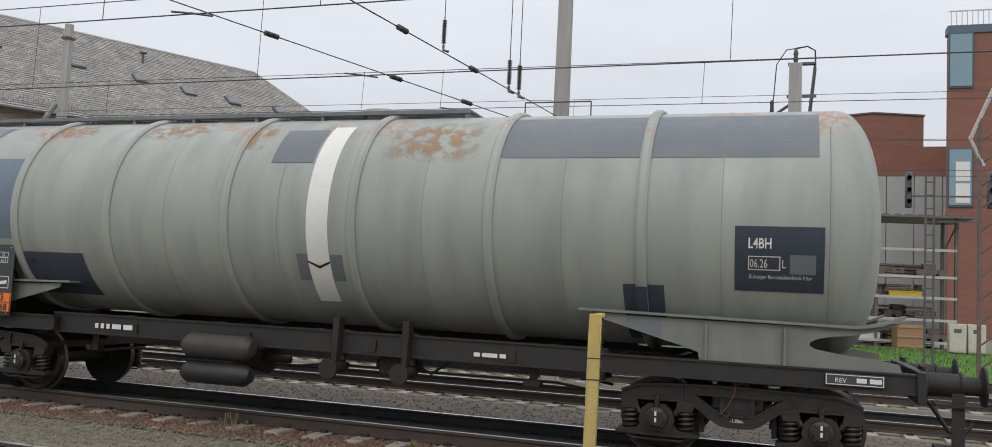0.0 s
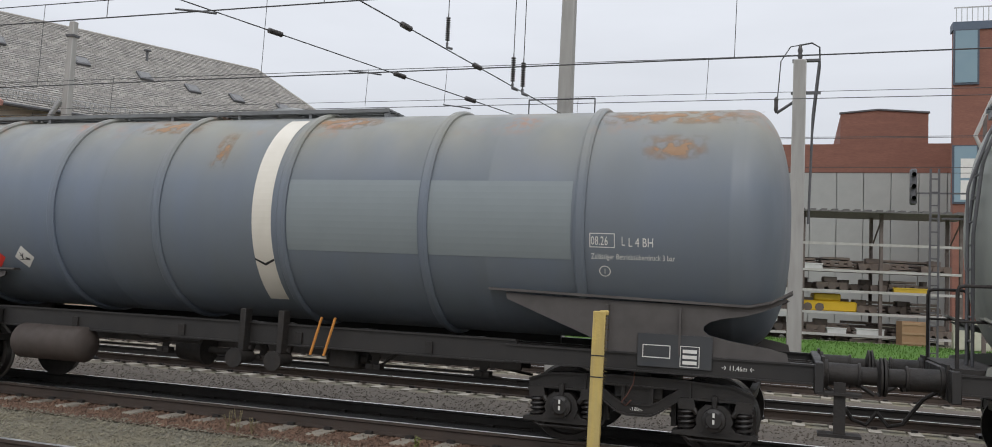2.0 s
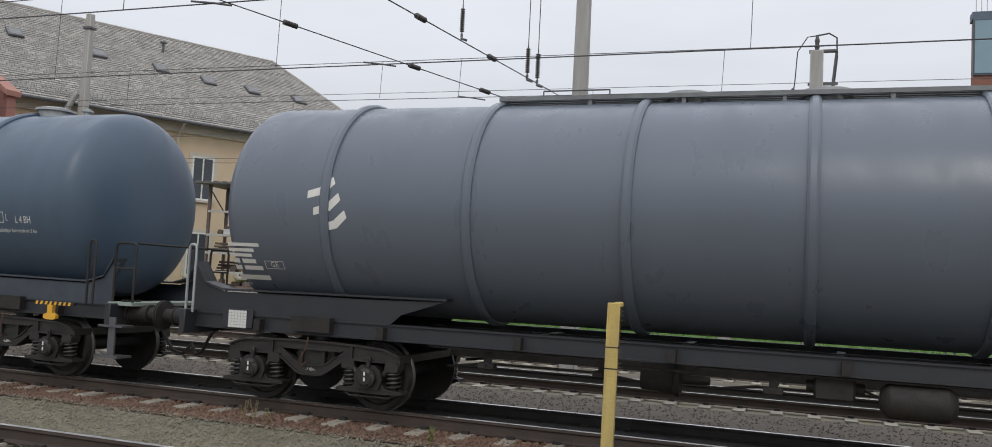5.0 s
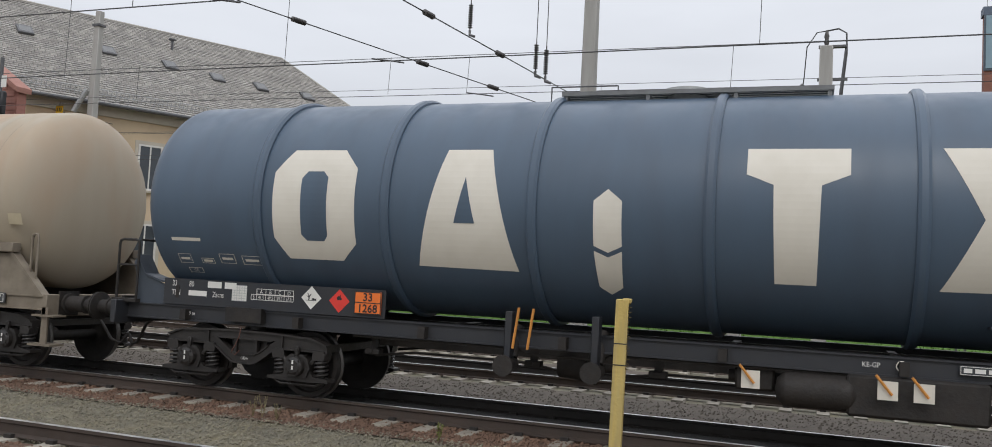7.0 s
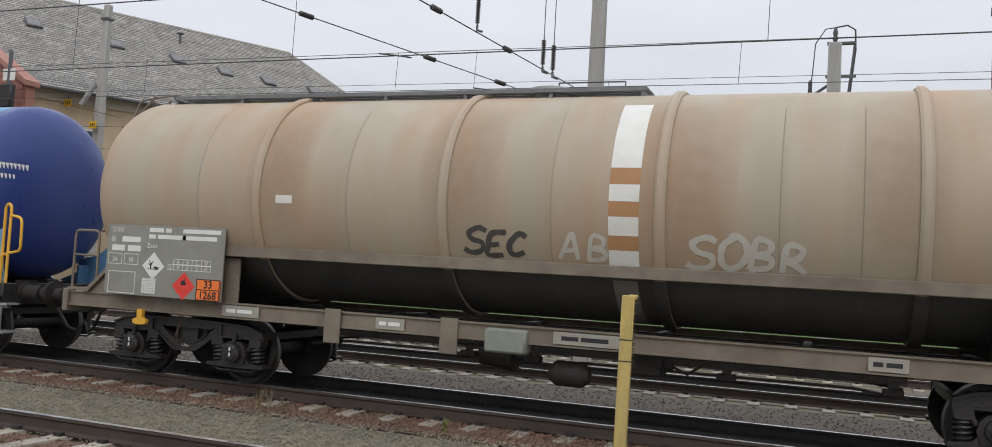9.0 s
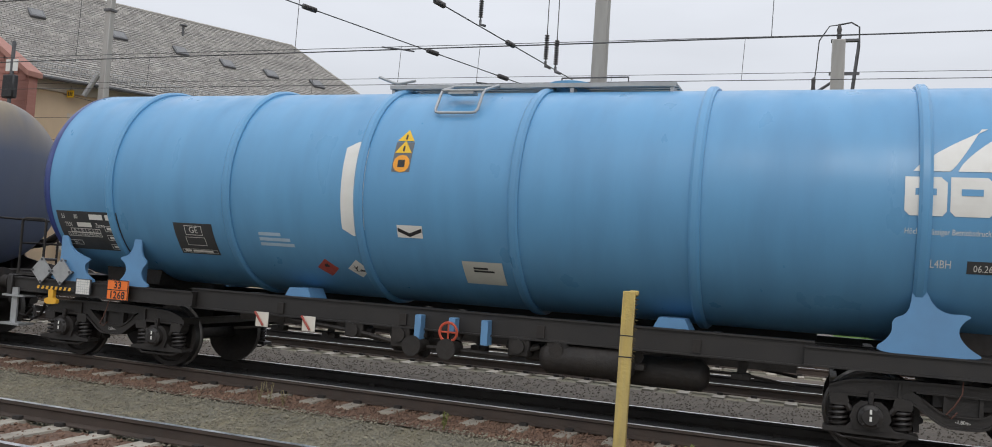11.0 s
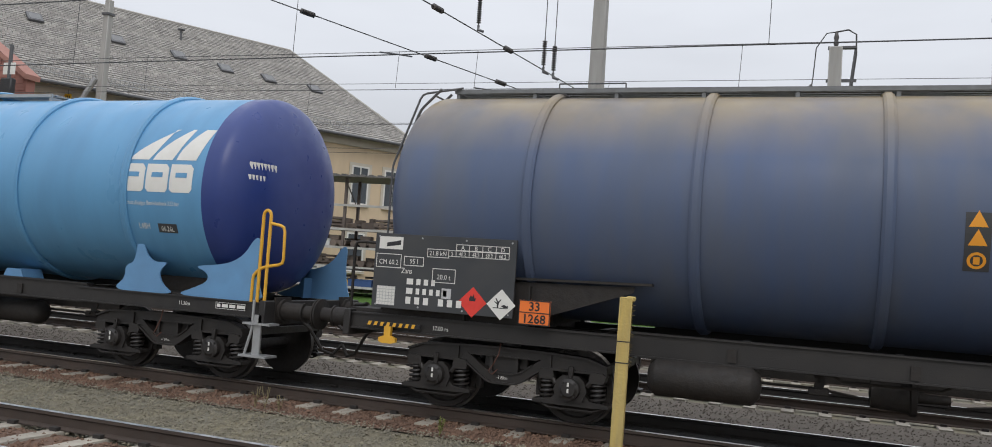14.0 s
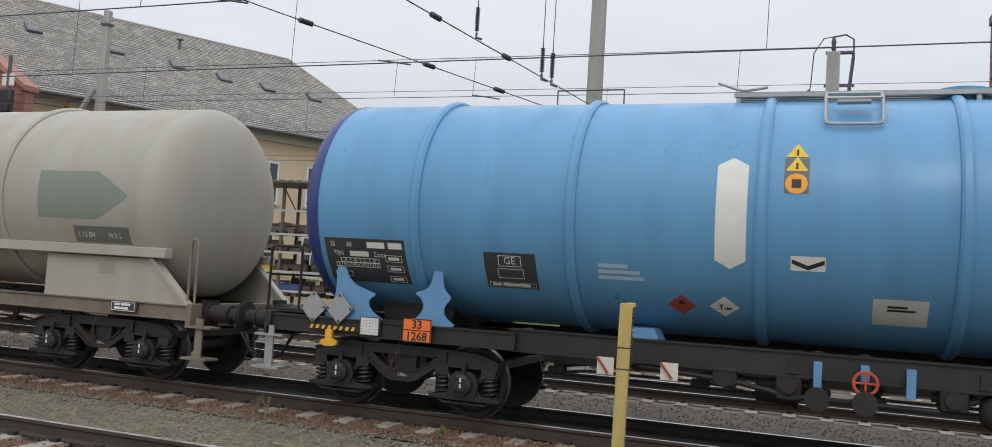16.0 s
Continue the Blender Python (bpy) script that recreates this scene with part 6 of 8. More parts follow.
def paint_red(w, x, z, s=0.19, material=None):
    p = paint(w, diamond(s), x, z, material or RED, "danger_label", 0.004, "red diamond danger label with a flame")
    part("flame_mark", wrap(flame(s * 0.7), x, z + 0.2 * s, 0.006), INK, p, smooth=0)


def paint_white(w, x, z, s=0.19):
    p = paint(w, diamond(s), x, z, WHITE, "danger_label", 0.004, "white diamond label with a dead tree and fish")
    part("fish_mark", wrap(fish_tree(s), x, z, 0.006), INK, p, smooth=0)


def rating_table(vals, w=0.82, h=0.16):
    """A framed table of line classes: letters over figures."""
    n = len(vals)
    c = w / (n + 0.6)
    out = [outline(c * n, h / 2, 0.008, None, 0.3 * c, h / 4), outline(w, h / 2, 0.008, None, 0, -h / 4)]
    for i, v in enumerate(vals):
        x = -w / 2 + 0.6 * c + c * (i + 0.5)
        out += [rect(0.008, h, None, x - c / 2, 0), moved(words("ABCDE"[i], 0.075, "CENTER"), x, 0.013), moved(words(v, 0.07, "CENTER", squeeze=0.8), x, -h / 2 + 0.014)]
    out.append(moved(words("S", 0.07, "CENTER"), -w / 2 + 0.3 * c, -h / 2 + 0.014))
    return join(*out)


def boxed(text, w, h, size=None, squeeze=0.9):
    return join(outline(w, h, 0.009), moved(words(text, size or h * 0.75, "CENTER", squeeze=squeeze), 0, -h * 0.26))


def clip_sheet(parent, x, z, y, w=0.25, h=0.22):
    p = part("waybill_holder", flat(rect(w, h), x, z, y - 0.0135), WHITE, parent, "white waybill card behind wire mesh", smooth=0)
    g = BM()
    for i in range(7):
        rect(0.005, h, g, -w / 2 + w * i / 6, 0), rect(w, 0.005, g, 0, -h / 2 + h * i / 6)
    part("mesh_grid", flat(g, x, z, y - 0.0155), STEEL, p, smooth=0)


def shackle(w, x, z, y=-1.32, striped=True):
    """Yellow towing hook under the sill, with its striped lever."""
    pts = [(-0.05, 0.12), (0.05, 0.12), (0.045, 0.0), (0.12, -0.03), (0.12, -0.08), (0.06, -0.1), (-0.06, -0.1), (-0.12, -0.08), (-0.12, -0.03), (-0.045, 0.0)]
    k = part("tow_hook", prism(BM(), [(x + SHIFT[0] + a, z + b) for a, b in pts], y - 0.03, y + 0.03), YELLOW, w, "yellow tow hook")
    if striped:
        part("lever", box(BM(), x + SHIFT[0] - 0.3, x + SHIFT[0] + 0.45, y - 0.02, y + 0.02, z + 0.12, z + 0.17), INK, k)
        st = BM()
        for i in range(8):
            poly((-0.3 + 0.09 * i, 0), (-0.255 + 0.09 * i, 0), (-0.235 + 0.09 * i, 0.05), (-0.28 + 0.09 * i, 0.05), bm=st)
        part("lever_stripes", flat(st, x, z + 0.12, y - 0.024), YELLOW, k, smooth=0)


def sill_face(w, x, y):
    """The middle sills of the wagons with dark frames stand further in."""
    if w in (wc, wd):
        return y + 0.2
    return y + 0.11 if w in (wa, wb, wf, wg, wh) and abs(x) < 4 else y


def mono(w, x, z, rows, size=0.05, material=None, y=-1.275):
    part("small_writing", flat(bars(rows, size), x, z - 0.04, sill_face(w, x, y)), material or WHITE, w, smooth=0)


def sill_text(w, text, x, z, size=0.08, y=-1.275):
    part("small_writing", flat(words(text, size, squeeze=0.85), x, z - 0.06, sill_face(w, x, y)), WHITE, w, smooth=0)


def band(w, x, z0, z1, width, material, e=0.005):
    """A band round part of the near side."""
    a0, a1 = (math.asin(max(-1, min(1, (z - ZC) / R))) for z in (z0, z1))
    return paint(w, rect(width, (a1 - a0) * R, None, 0, (a1 - a0) * R / 2), x, z0, material, "band", e)


def letter_blocks(w, x, z, width, h, material, n=4):
    """The owner's mark as plain chamfered blocks in its colour."""
    c = width / n
    k, q = c * 0.2, h / 2
    forms = ([(k, -q), (c - k, -q), (c, -q + k), (c, q - k), (c - k, q), (k, q), (0, q - k), (0, -q + k)],
             [(0, -q), (c, -q), (c * 0.72, q), (c * 0.28, q)],
             [(c * 0.3, -q), (c * 0.7, -q), (c * 0.72, q * 0.2), (c, q * 0.45), (c, q), (0, q), (0, q * 0.45), (c * 0.28, q * 0.2)],
             [(0, -q), (c, -q), (c * 0.72, 0), (c, q), (0, q), (c * 0.28, 0)])
    for i in range(n):
        paint(w, poly(*[(i * c + 0.97 * a, b) for a, b in forms[i]]), x, z, material, "owner_mark", 0.011)


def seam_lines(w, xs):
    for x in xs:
        # a thin painted line stands in for the shade along each weld
        paint(w, rect(0.006, 2.6), x, ZC, mat("seam_shade", (0.22, 0.205, 0.175), 0.7), "weld_seam", 0.0062)


STROKES = {
    "S": [[(0.9, 0.88), (0.5, 1), (0.1, 0.8), (0.3, 0.55), (0.8, 0.42), (0.85, 0.12), (0.4, 0), (0.0, 0.15)]],
    "E": [[(0.85, 1), (0.15, 0.95), (0.1, 0.5), (0.6, 0.52)], [(0.1, 0.5), (0.12, 0.04), (0.9, 0.05)]],
    "C": [[(0.9, 0.85), (0.5, 1), (0.1, 0.6), (0.15, 0.2), (0.5, 0), (0.95, 0.15)]],
    "A": [[(0, 0), (0.45, 1), (0.6, 0.95), (0.9, 0)], [(0.05, 0.32), (0.85, 0.4)]],
    "B": [[(0.1, 0), (0.15, 1), (0.7, 0.92), (0.65, 0.6), (0.2, 0.52), (0.8, 0.4), (0.75, 0.08), (0.05, 0)]],
    "O": [[(0.5, 1), (0.1, 0.7), (0.15, 0.2), (0.5, 0), (0.88, 0.3), (0.85, 0.75), (0.5, 1), (0.3, 0.95)]],
    "R": [[(0.1, 0), (0.15, 1), (0.75, 0.88), (0.6, 0.55), (0.15, 0.48), (0.6, 0.3), (1.0, 0)]],
    "K": [[(0.15, 1), (0.1, 0)], [(0.85, 1), (0.12, 0.5), (0.95, 0)]],
    "N": [[(0.1, 0), (0.15, 0.95), (0.75, 0.08), (0.85, 1)]],
}


def spray(text, size, width, shear=0.2, step_x=0.8, tail=False):
    """Letters sprayed by hand in broad round strokes."""
    rnd = random.Random(len(text) * 7 + ord(text[0]))
    bm = BM()
    lines = []
    for i, c in enumerate(text):
        k, lift = rnd.uniform(0.85, 1.12), rnd.uniform(-0.08, 0.08)
        lines += [[((i * step_x + (x * 0.85 + shear * y) * k) * size, (y * k + lift) * size) for x, y in st] for st in STROKES[c]]
    if tail:
        n = len(text) * step_x
        lines.append([(size * x, size * y) for x, y in ((n - 0.3, 0.3), (n + 0.2, 0.5), (n + 0.5, 0.2), (n + 0.3, -0.3), (n + 0.8, -0.7))])
        lines.append([(size * x, size * y) for x, y in ((1.2, -0.25), (2.6, -0.05), (1.9, -0.5), (n, -0.15))])
    for pts in lines:
        p = [pts[0]] + pts + [pts[-1]]
        path = []
        for a, b, c, d in zip(p, p[1:], p[2:], p[3:]):
            for u in (0, 0.25, 0.5, 0.75):
                path.append(tuple(0.5 * (2 * b[m] + (c[m] - a[m]) * u + (2 * a[m] - 5 * b[m] + 4 * c[m] - d[m]) * u * u + (3 * b[m] - a[m] - 3 * c[m] + d[m]) * u ** 3) for m in (0, 1)))
        path.append(pts[-1])
        prev = None
        for m, (x, y) in enumerate(path):
            a, b = path[max(0, m - 1)], path[min(len(path) - 1, m + 1)]
            d = math.hypot(b[0] - a[0], b[1] - a[1]) or 1
            h = width * rnd.uniform(0.42, 0.58)
            nx, ny = -(b[1] - a[1]) / d * h, (b[0] - a[0]) / d * h
            pair = (bm.verts.new((x + nx, y + ny, 0)), bm.verts.new((x - nx, y - ny, 0)))
            if prev:
                bm.faces.new((prev[0], prev[1], pair[1], pair[0]))
            prev = pair
    return bm


# -- sage-green wagon
RUSTY = soft_patch("rust_patch", (0.45, 0.265, 0.14), 0.65)
band(wa, 0.45, 1.6, 4.0, 0.32, WHITE)
paint(wa, poly((-0.16, 0.05), (0, -0.02), (0.16, 0.05), (0.16, 0.02), (0, -0.06), (-0.16, 0.02)), 0.45, 2.08, INK, "chevron", 0.008)
for x0, x1, z0, z1, m in ((-0.4, 0.25, 3.43, 3.95, SLATE_PATCH), (2.8, 6.6, 3.49, 4.1, SLATE_PATCH), (0.12, 0.28, 1.87, 2.21, SLATE_PATCH), (0.62, 0.8, 1.87, 2.21, SLATE_PATCH), (4.46, 4.94, 1.35, 2.0, mat("navy_patch", (0.05, 0.065, 0.085), 0.5)),
                          (-4.6, -3.46, 1.5, 2.1, mat("navy_patch", (0.05, 0.065, 0.085), 0.5)), (-6.69, -4.63, 2.28, 3.5, GATE_BLUE), (-6.02, -5.67, 3.84, 4.1, SLATE_PATCH)):
    band(wa, (x0 + x1) / 2, z0, z1, x1 - x0, m, 0.006)
for x, z0, z1, k in ((1.9, 3.4, 4.08, 1.5), (-0.85, 3.6, 4.1, 0.6), (-2.3, 3.8, 4.15, 1.3), (-4.4, 3.85, 4.15, 1.3), (-6.2, 3.7, 4.15, 0.9)):
    band(wa, x, z0, z1, k, RUSTY, 0.0055)
band(wa, 6.2, 1.98, 2.69, 0.94, mat("navy_label", (0.035, 0.045, 0.065), 0.5), 0.006)
paint(wa, words("L4BH", 0.16, squeeze=0.7, bold=0.003), 5.87, 2.45, WHITE, e=0.008)
paint(wa, join(words("06.26", 0.14, squeeze=0.62), moved(words("L", 0.14, squeeze=0.6), 0.34, 0), moved(outline(0.34, 0.16, 0.01), 0.155, 0.05)), 5.89, 2.24, CREAM, e=0.008)
paint(wa, words("Zul\u00e4ssiger Betriebs\u00fcberdruck 3 bar", 0.065, squeeze=0.72), 5.88, 2.12, CREAM, e=0.008)
paint(wa, rect(0.27, 0.22), 6.45, 2.28, SLATE_PATCH, "faded_patch", 0.008)
paint(wa, bars([[0.05] * 9], 0.1), 5.3, 1.62, mat("faint_writing", (0.42, 0.44, 0.38), 0.6), e=0.005)
SHIFT[0] = 0.18
letter_blocks(wa, -6.62, 2.86, 1.35, 0.52, WHITE)
paint_red(wa, -4.6, 1.93, 0.2, RED_OLD)
b = board(wa, -6.9, -4.86, 1.12, 2.18, BOARD, label="black data board with white writing")
label_red(b, -5.77, 1.8, -1.4), label_white(b, -5.58, 1.61, -1.4)
hazard_plate(wa, -5.03, 1.325, -1.43)
put(b, rating_table(("40.4", "48.4", "58.4", "66.4")), -5.38, 1.99, -1.4)
put(b, bars([[0.44]], 0.06), -6.88, 2.11, -1.4)
put(b, boxed("25.7 kN", 0.27, 0.1), -6.73, 1.89, -1.4), put(b, boxed("92482 l", 0.27, 0.1), -6.73, 1.78, -1.4), put(b, join(boxed("21.0 t", 0.27, 0.2, 0.09), moved(bars([[0.2]], 0.05), -0.1, 0.05)), -6.73, 1.61, -1.4)
put(b, words("33 RIV", 0.12, squeeze=0.75, bold=0.002), -6.38, 1.67, -1.4), put(b, join(words("81", 0.12, squeeze=0.75, bold=0.002), moved(bars([[0.36]], 0.08), 0.2, 0.04)), -6.38, 1.52, -1.4), put(b, bars([[0.28, 0.27]], 0.12), -6.38, 1.44, -1.4), put(b, words("Zans", 0.11, squeeze=0.8), -6.38, 1.22, -1.4)
clip_sheet(b, -6.65, 1.36, -1.4)
put(b, join(outline(0.32, 0.18, 0.01), moved(poly((-0.12, -0.05), (0.12, -0.02), (0.12, 0.03), (-0.12, 0.0)), 0, 0)), -5.08, 1.62, -1.4)
hand_rail(wa, [(-6.35, -1.3, 1.08), (-6.0, -1.32, 0.98), (-5.5, -1.32, 0.98), (-5.3, -1.3, 1.02)], 0.015, YELLOW, "lever")
shackle(wa, -5.83, 0.92, striped=False)
SHIFT[0] = 0.0
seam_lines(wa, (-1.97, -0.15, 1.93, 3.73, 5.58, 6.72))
SADDLE_SAGE = mat("saddle_sage", (0.235, 0.245, 0.215), 0.6, second=(0.15, 0.15, 0.135), scale=2.5, amount=0.7, stain=(0.12, 0.11, 0.095), stain_amount=0.4)
saddle_wing(wa, oa(-0.55), 1, SADDLE_SAGE, 0.62), saddle_wing(wa, oa(-11.92), -1, SADDLE_SAGE, 0.62)
walkway(wa, -7.0, 2.1, WALK), dome_fittings(wa, (0.6,), STEEL), end_ladder(wa, oa(-13.56), STEEL_DARK)
reservoir(wa, -1.05, -1.3, 0.9, 0.92, 0.17, mat("sooty_reservoir", (0.04, 0.036, 0.032), 0.6, second=(0.065, 0.055, 0.047), scale=4)), reservoir(wa, -1.05, -1.3, 0.54, 0.92, 0.15, FRAME)
outlet(wa, 0.7, GRIME), outlet(wa, 1.7, GRIME)
end_platform(wa, oa(-13.9), oa(-13.35), GRIME, GRIME)
mono(wa, -3.3, 1.1, [[0.06, 0.06, 0.06, 0.16, 0.16]], 0.07), mono(wa, 2.6, 1.08, [[0.08, 0.2, 0.08]], 0.05)
b = board(wa, 6.7, 7.3, 1.0, 1.13, BOARD, -1.28, bolts=False)
put(b, join(outline(0.58, 0.11, 0.008), moved(words("REV", 0.07), -0.2, -0.03), moved(bars([[0.1, 0.12]], 0.05), 0.02, 0)), 7.0, 1.065, -1.28)
step(wa, 8.0, GRIME)

band(wa, 4.68, 1.45, 2.0, 0.14, mat("navy_patch", (0.05, 0.065, 0.085), 0.5), 0.058)
part("saddle_patch", flat(poly((-0.22, -0.02), (0.2, -0.13), (0.2, 0.08), (-0.22, 0.09)), 4.72, 1.53, -1.216), SLATE_PATCH, wa, "blue-grey repainted patch", smooth=0)

# -- blue-grey wagon
SADDLE_BROWN = mat("saddle_brown", (0.1, 0.09, 0.085), 0.6, second=(0.06, 0.053, 0.05), scale=2.5, amount=0.7)
band(wb, 0.94, 1.55, 4.1, 0.3, CREAM)
paint(wb, poly((-0.15, 0.05), (0, -0.02), (0.15, 0.05), (0.15, 0.02), (0, -0.06), (-0.15, 0.02)), 0.94, 2.05, INK, "chevron", 0.008)
band(wb, 3.26, 2.22, 3.15, 3.87, mat("pale_repaint", (0.22, 0.25, 0.26), 0.5, second=(0.19, 0.215, 0.225), scale=2), 0.0045)
band(wb, 6.35, 3.4, 3.78, 0.85, RUSTY, 0.0045), band(wb, 6.3, 3.9, 4.2, 2.2, RUSTY, 0.0045), band(wb, 0.08, 3.25, 3.9, 0.3, RUSTY, 0.0045), band(wb, 1.7, 3.9, 4.18, 1.3, RUSTY, 0.0045), band(wb, -1.1, 3.85, 4.15, 1.2, RUSTY, 0.0045)
paint(wb, join(words("08.26", 0.15, squeeze=0.62), moved(words("L", 0.15, squeeze=0.6), 0.36, 0), moved(outline(0.3, 0.17, 0.01), 0.135, 0.055)), 5.44, 2.4, WHITE)
paint(wb, words("L 4 BH", 0.15, squeeze=0.7), 5.88, 2.39, WHITE)
paint(wb, words("Zul\u00e4ssiger Betriebs\u00fcberdruck 3 bar", 0.095, squeeze=0.72), 5.44, 2.24, WHITE)
ringm = lambda r, t: join(*[poly(*[(q * math.cos(a), q * math.sin(a)) for q, a in ((r, k * 0.3142), (r, (k + 1) * 0.3142), (r - t, (k + 1) * 0.3142), (r - t, k * 0.3142))]) for k in range(20)])
paint(wb, join(ringm(0.07, 0.012), moved(words("1", 0.09, "CENTER"), 0, -0.03)), 5.6, 2.1, WHITE)
SHIFT[0] = 0.674
letter_blocks(wb, -6.85, 2.74, 1.34, 0.5, WHITE)
b = board(wb, -7.5, -5.55, 1.2, 2.22, BOARD, label="black data board with white writing")
hazard_plate(wb, -5.32, 1.365, -1.42)
put(b, rating_table(("39.8", "47.8", "57.8", "65.8")), -6.1, 2.06, -1.4)
put(b, boxed("21.4 kN", 0.27, 0.1), -7.34, 2.14, -1.4), put(b, bars([[0.42]], 0.06), -7.4, 2.02, -1.4), put(b, boxed("20.0 t", 0.25, 0.18, 0.09), -7.33, 1.86, -1.4), put(b, boxed("CM 59.8", 0.32, 0.18, 0.08), -7.0, 1.83, -1.4)
put(b, boxed("95 l", 0.27, 0.11), -7.33, 1.65, -1.4), put(b, words("33 RIV", 0.12, squeeze=0.75, bold=0.002), -7.12, 1.65, -1.4), put(b, join(words("80", 0.12, squeeze=0.75, bold=0.002), moved(bars([[0.28]], 0.08), 0.2, 0.04)), -7.12, 1.5, -1.4), put(b, bars([[0.28, 0.3]], 0.13), -7.12, 1.4, -1.4), put(b, words("Zans", 0.1, squeeze=0.8), -7.12, 1.24, -1.4)
put(b, join(rect(0.3, 0.16)), -6.95, 2.14, -1.4, CREAM, "brake_sign")
clip_sheet(b, -7.33, 1.42, -1.4)
paint_red(wb, -4.57, 1.95), paint_white(wb, -3.99, 1.97)
SHIFT[0] = 0.0
saddle_wing(wb, ob_(-17.24), 1, SADDLE_BROWN, 0.85), saddle_wing(wb, ob_(-28.6), -1, SADDLE_BROWN, 0.78)
walkway(wb, -6.5, 2.2, WALK), dome_fittings(wb, (0.4,), STEEL), end_ladder(wb, ob_(-30.21), STEEL_DARK), end_platform(wb, ob_(-30.65), ob_(-30.05), GRIME, GRIME)
shackle(wb, -6.65, 0.94)
reservoir(wb, -2.73, -1.15, 0.72, 1.2, 0.26, mat("brown_reservoir", (0.065, 0.05, 0.042), 0.7, second=(0.04, 0.032, 0.028), scale=4))
outlet(wb, 0.6, GRIME), outlet(wb, 1.2, GRIME)
for x in (1.7, 1.9):
    hand_rail(wb, [(x, -1.3, 0.85), (x + 0.14, -1.3, 1.35)], 0.018, mat("orange_lever", (0.6, 0.25, 0.05), 0.6), "lever")
b = board(wb, 6.0, 6.85, 1.02, 1.4, BOARD, -1.26, bolts=False)
put(b, outline(0.32, 0.15, 0.01), 6.22, 1.2, -1.26), put(b, join(outline(0.22, 0.24, 0.008), moved(bars([[0.16], [0.16], [0.16]], 0.04), -0.08, 0.06)), 6.6, 1.16, -1.26)
sill_text(wb, "\u2192 11.46m \u2190", 6.95, 1.1)
step(wb, 8.2, GRIME)

# -- slate wagon
paint(wc, words("Maximum working pressure allowed 3 bar", 0.075, squeeze=0.68), 5.86, 2.5, WHITE)
paint(wc, words("L4BH", 0.15, squeeze=0.65), 5.86, 2.36, WHITE), paint(wc, join(ringm(0.08, 0.015), moved(words("2", 0.11, "CENTER"), 0, -0.04)), 6.35, 2.42, WHITE)
paint(wc, join(words("04.26", 0.15, squeeze=0.62), moved(words("L", 0.15, squeeze=0.6), 0.36, -0.02), moved(outline(0.33, 0.17, 0.01), 0.155, 0.05)), 6.63, 2.37, WHITE)
s = paint(wc, rect(0.34, 0.16), 3.92, 1.84, WHITE, "brake_sign")
part("sign_ink", wrap(join(rect(0.3, 0.12)), 3.92, 1.84, 0.006), BOARD, s, smooth=0)
part("sign_mark", wrap(join(poly((-0.08, -0.04), (0.12, 0.0), (0.12, 0.04), (-0.08, -0.01)), rect(0.02, 0.09, None, -0.11, 0)), 3.92, 1.84, 0.008), WHITE, s, smooth=0)
for x in (5.61, 6.01):
    part("strap", tube(BM(), [skin(x - 0.1, 2.03, 0.02), skin(x - 0.05, 2.09, 0.02), skin(x + 0.05, 2.07, 0.02), skin(x + 0.12, 1.9, 0.02), skin(x + 0.22, 1.5, 0.02), (x + 0.22, -1.2, 1.24)], 0.03, 8), TANK_C, wc)
SHIFT[0] = 0.706
paint(wc, bars([[0.5], [0.4], [0.35]], 0.05), -7.25, 2.14, WHITE), paint(wc, bars([[0.1, 0.22], [0.1, 0.3]], 0.07), -7.22, 1.92, WHITE), paint(wc, bars([[0.5]], 0.09), -7.22, 1.7, WHITE), paint(wc, words("Zans", 0.07), -7.22, 1.6, WHITE)
paint(wc, boxed("GE", 0.3, 0.13, 0.12), -6.57, 1.88, WHITE)
for k in (0, 1, 2):
    paint(wc, poly((0, 0), (0.25, 0.06), (0.4, 0.2), (0.36, 0.3), (0.2, 0.16), (0.0, 0.1)), -5.95 + 0.1 * k, 2.78 - 0.22 * k, WHITE, "owner_mark")
SHIFT[0] = 0.0
saddle_skirt(wc, oc(-33.99), 1, FRAME_BLUE), saddle_skirt(wc, oc(-45.11), -1, FRAME_BLUE)
walkway(wc, -3.0, 3.2, WALK), dome_fittings(wc, (-0.5, 1.2), STEEL)
bm = tube(BM(), [(4.28 + 0.19 * math.cos(k * math.tau / 24), -1.36, 0.92 + 0.23 * math.sin(k * math.tau / 24)) for k in range(24)], 0.025, 6, True)
tube(bm, [(4.28 + 0.19, -1.36, 0.9), (4.28 - 0.19, -1.36, 0.94)], 0.018, 6), tube(bm, [(4.28, -1.36, 1.15), (4.28, -1.36, 0.69)], 0.018, 6)
part("hand_wheel", bm, YELLOW, wc, "yellow hand wheel of the brake")
shackle(wc, 6.35, 0.93)
GREEN_GREY = mat("grey_green_deck", (0.28, 0.32, 0.28), 0.7)
p = part("platform", box(BM(), 7.75, 8.6, -1.25, 1.25, 1.19, 1.26), GREEN_GREY, wc, "pale grey-green end platform")
hand_rail(p, [(7.78, -1.24, 1.2), (7.78, -1.24, 2.3), (7.92, -1.24, 2.32), (8.12, -1.24, 1.2)], 0.022, STEEL)
hand_rail(p, [(8.4, -1.24, 1.0), (8.4, -1.24, 2.3), (8.4, 1.24, 2.3), (8.4, 1.24, 1.0)], 0.022, STEEL)
for y in (-0.7, 0, 0.7):
    hand_rail(p, [(8.4, y, 1.2), (8.4, y, 2.3)], 0.016, STEEL)
hand_rail(p, [(8.4, -1.24, 1.8), (8.4, 1.24, 1.8)], 0.016, STEEL)
step(wc, 8.15, STEEL)
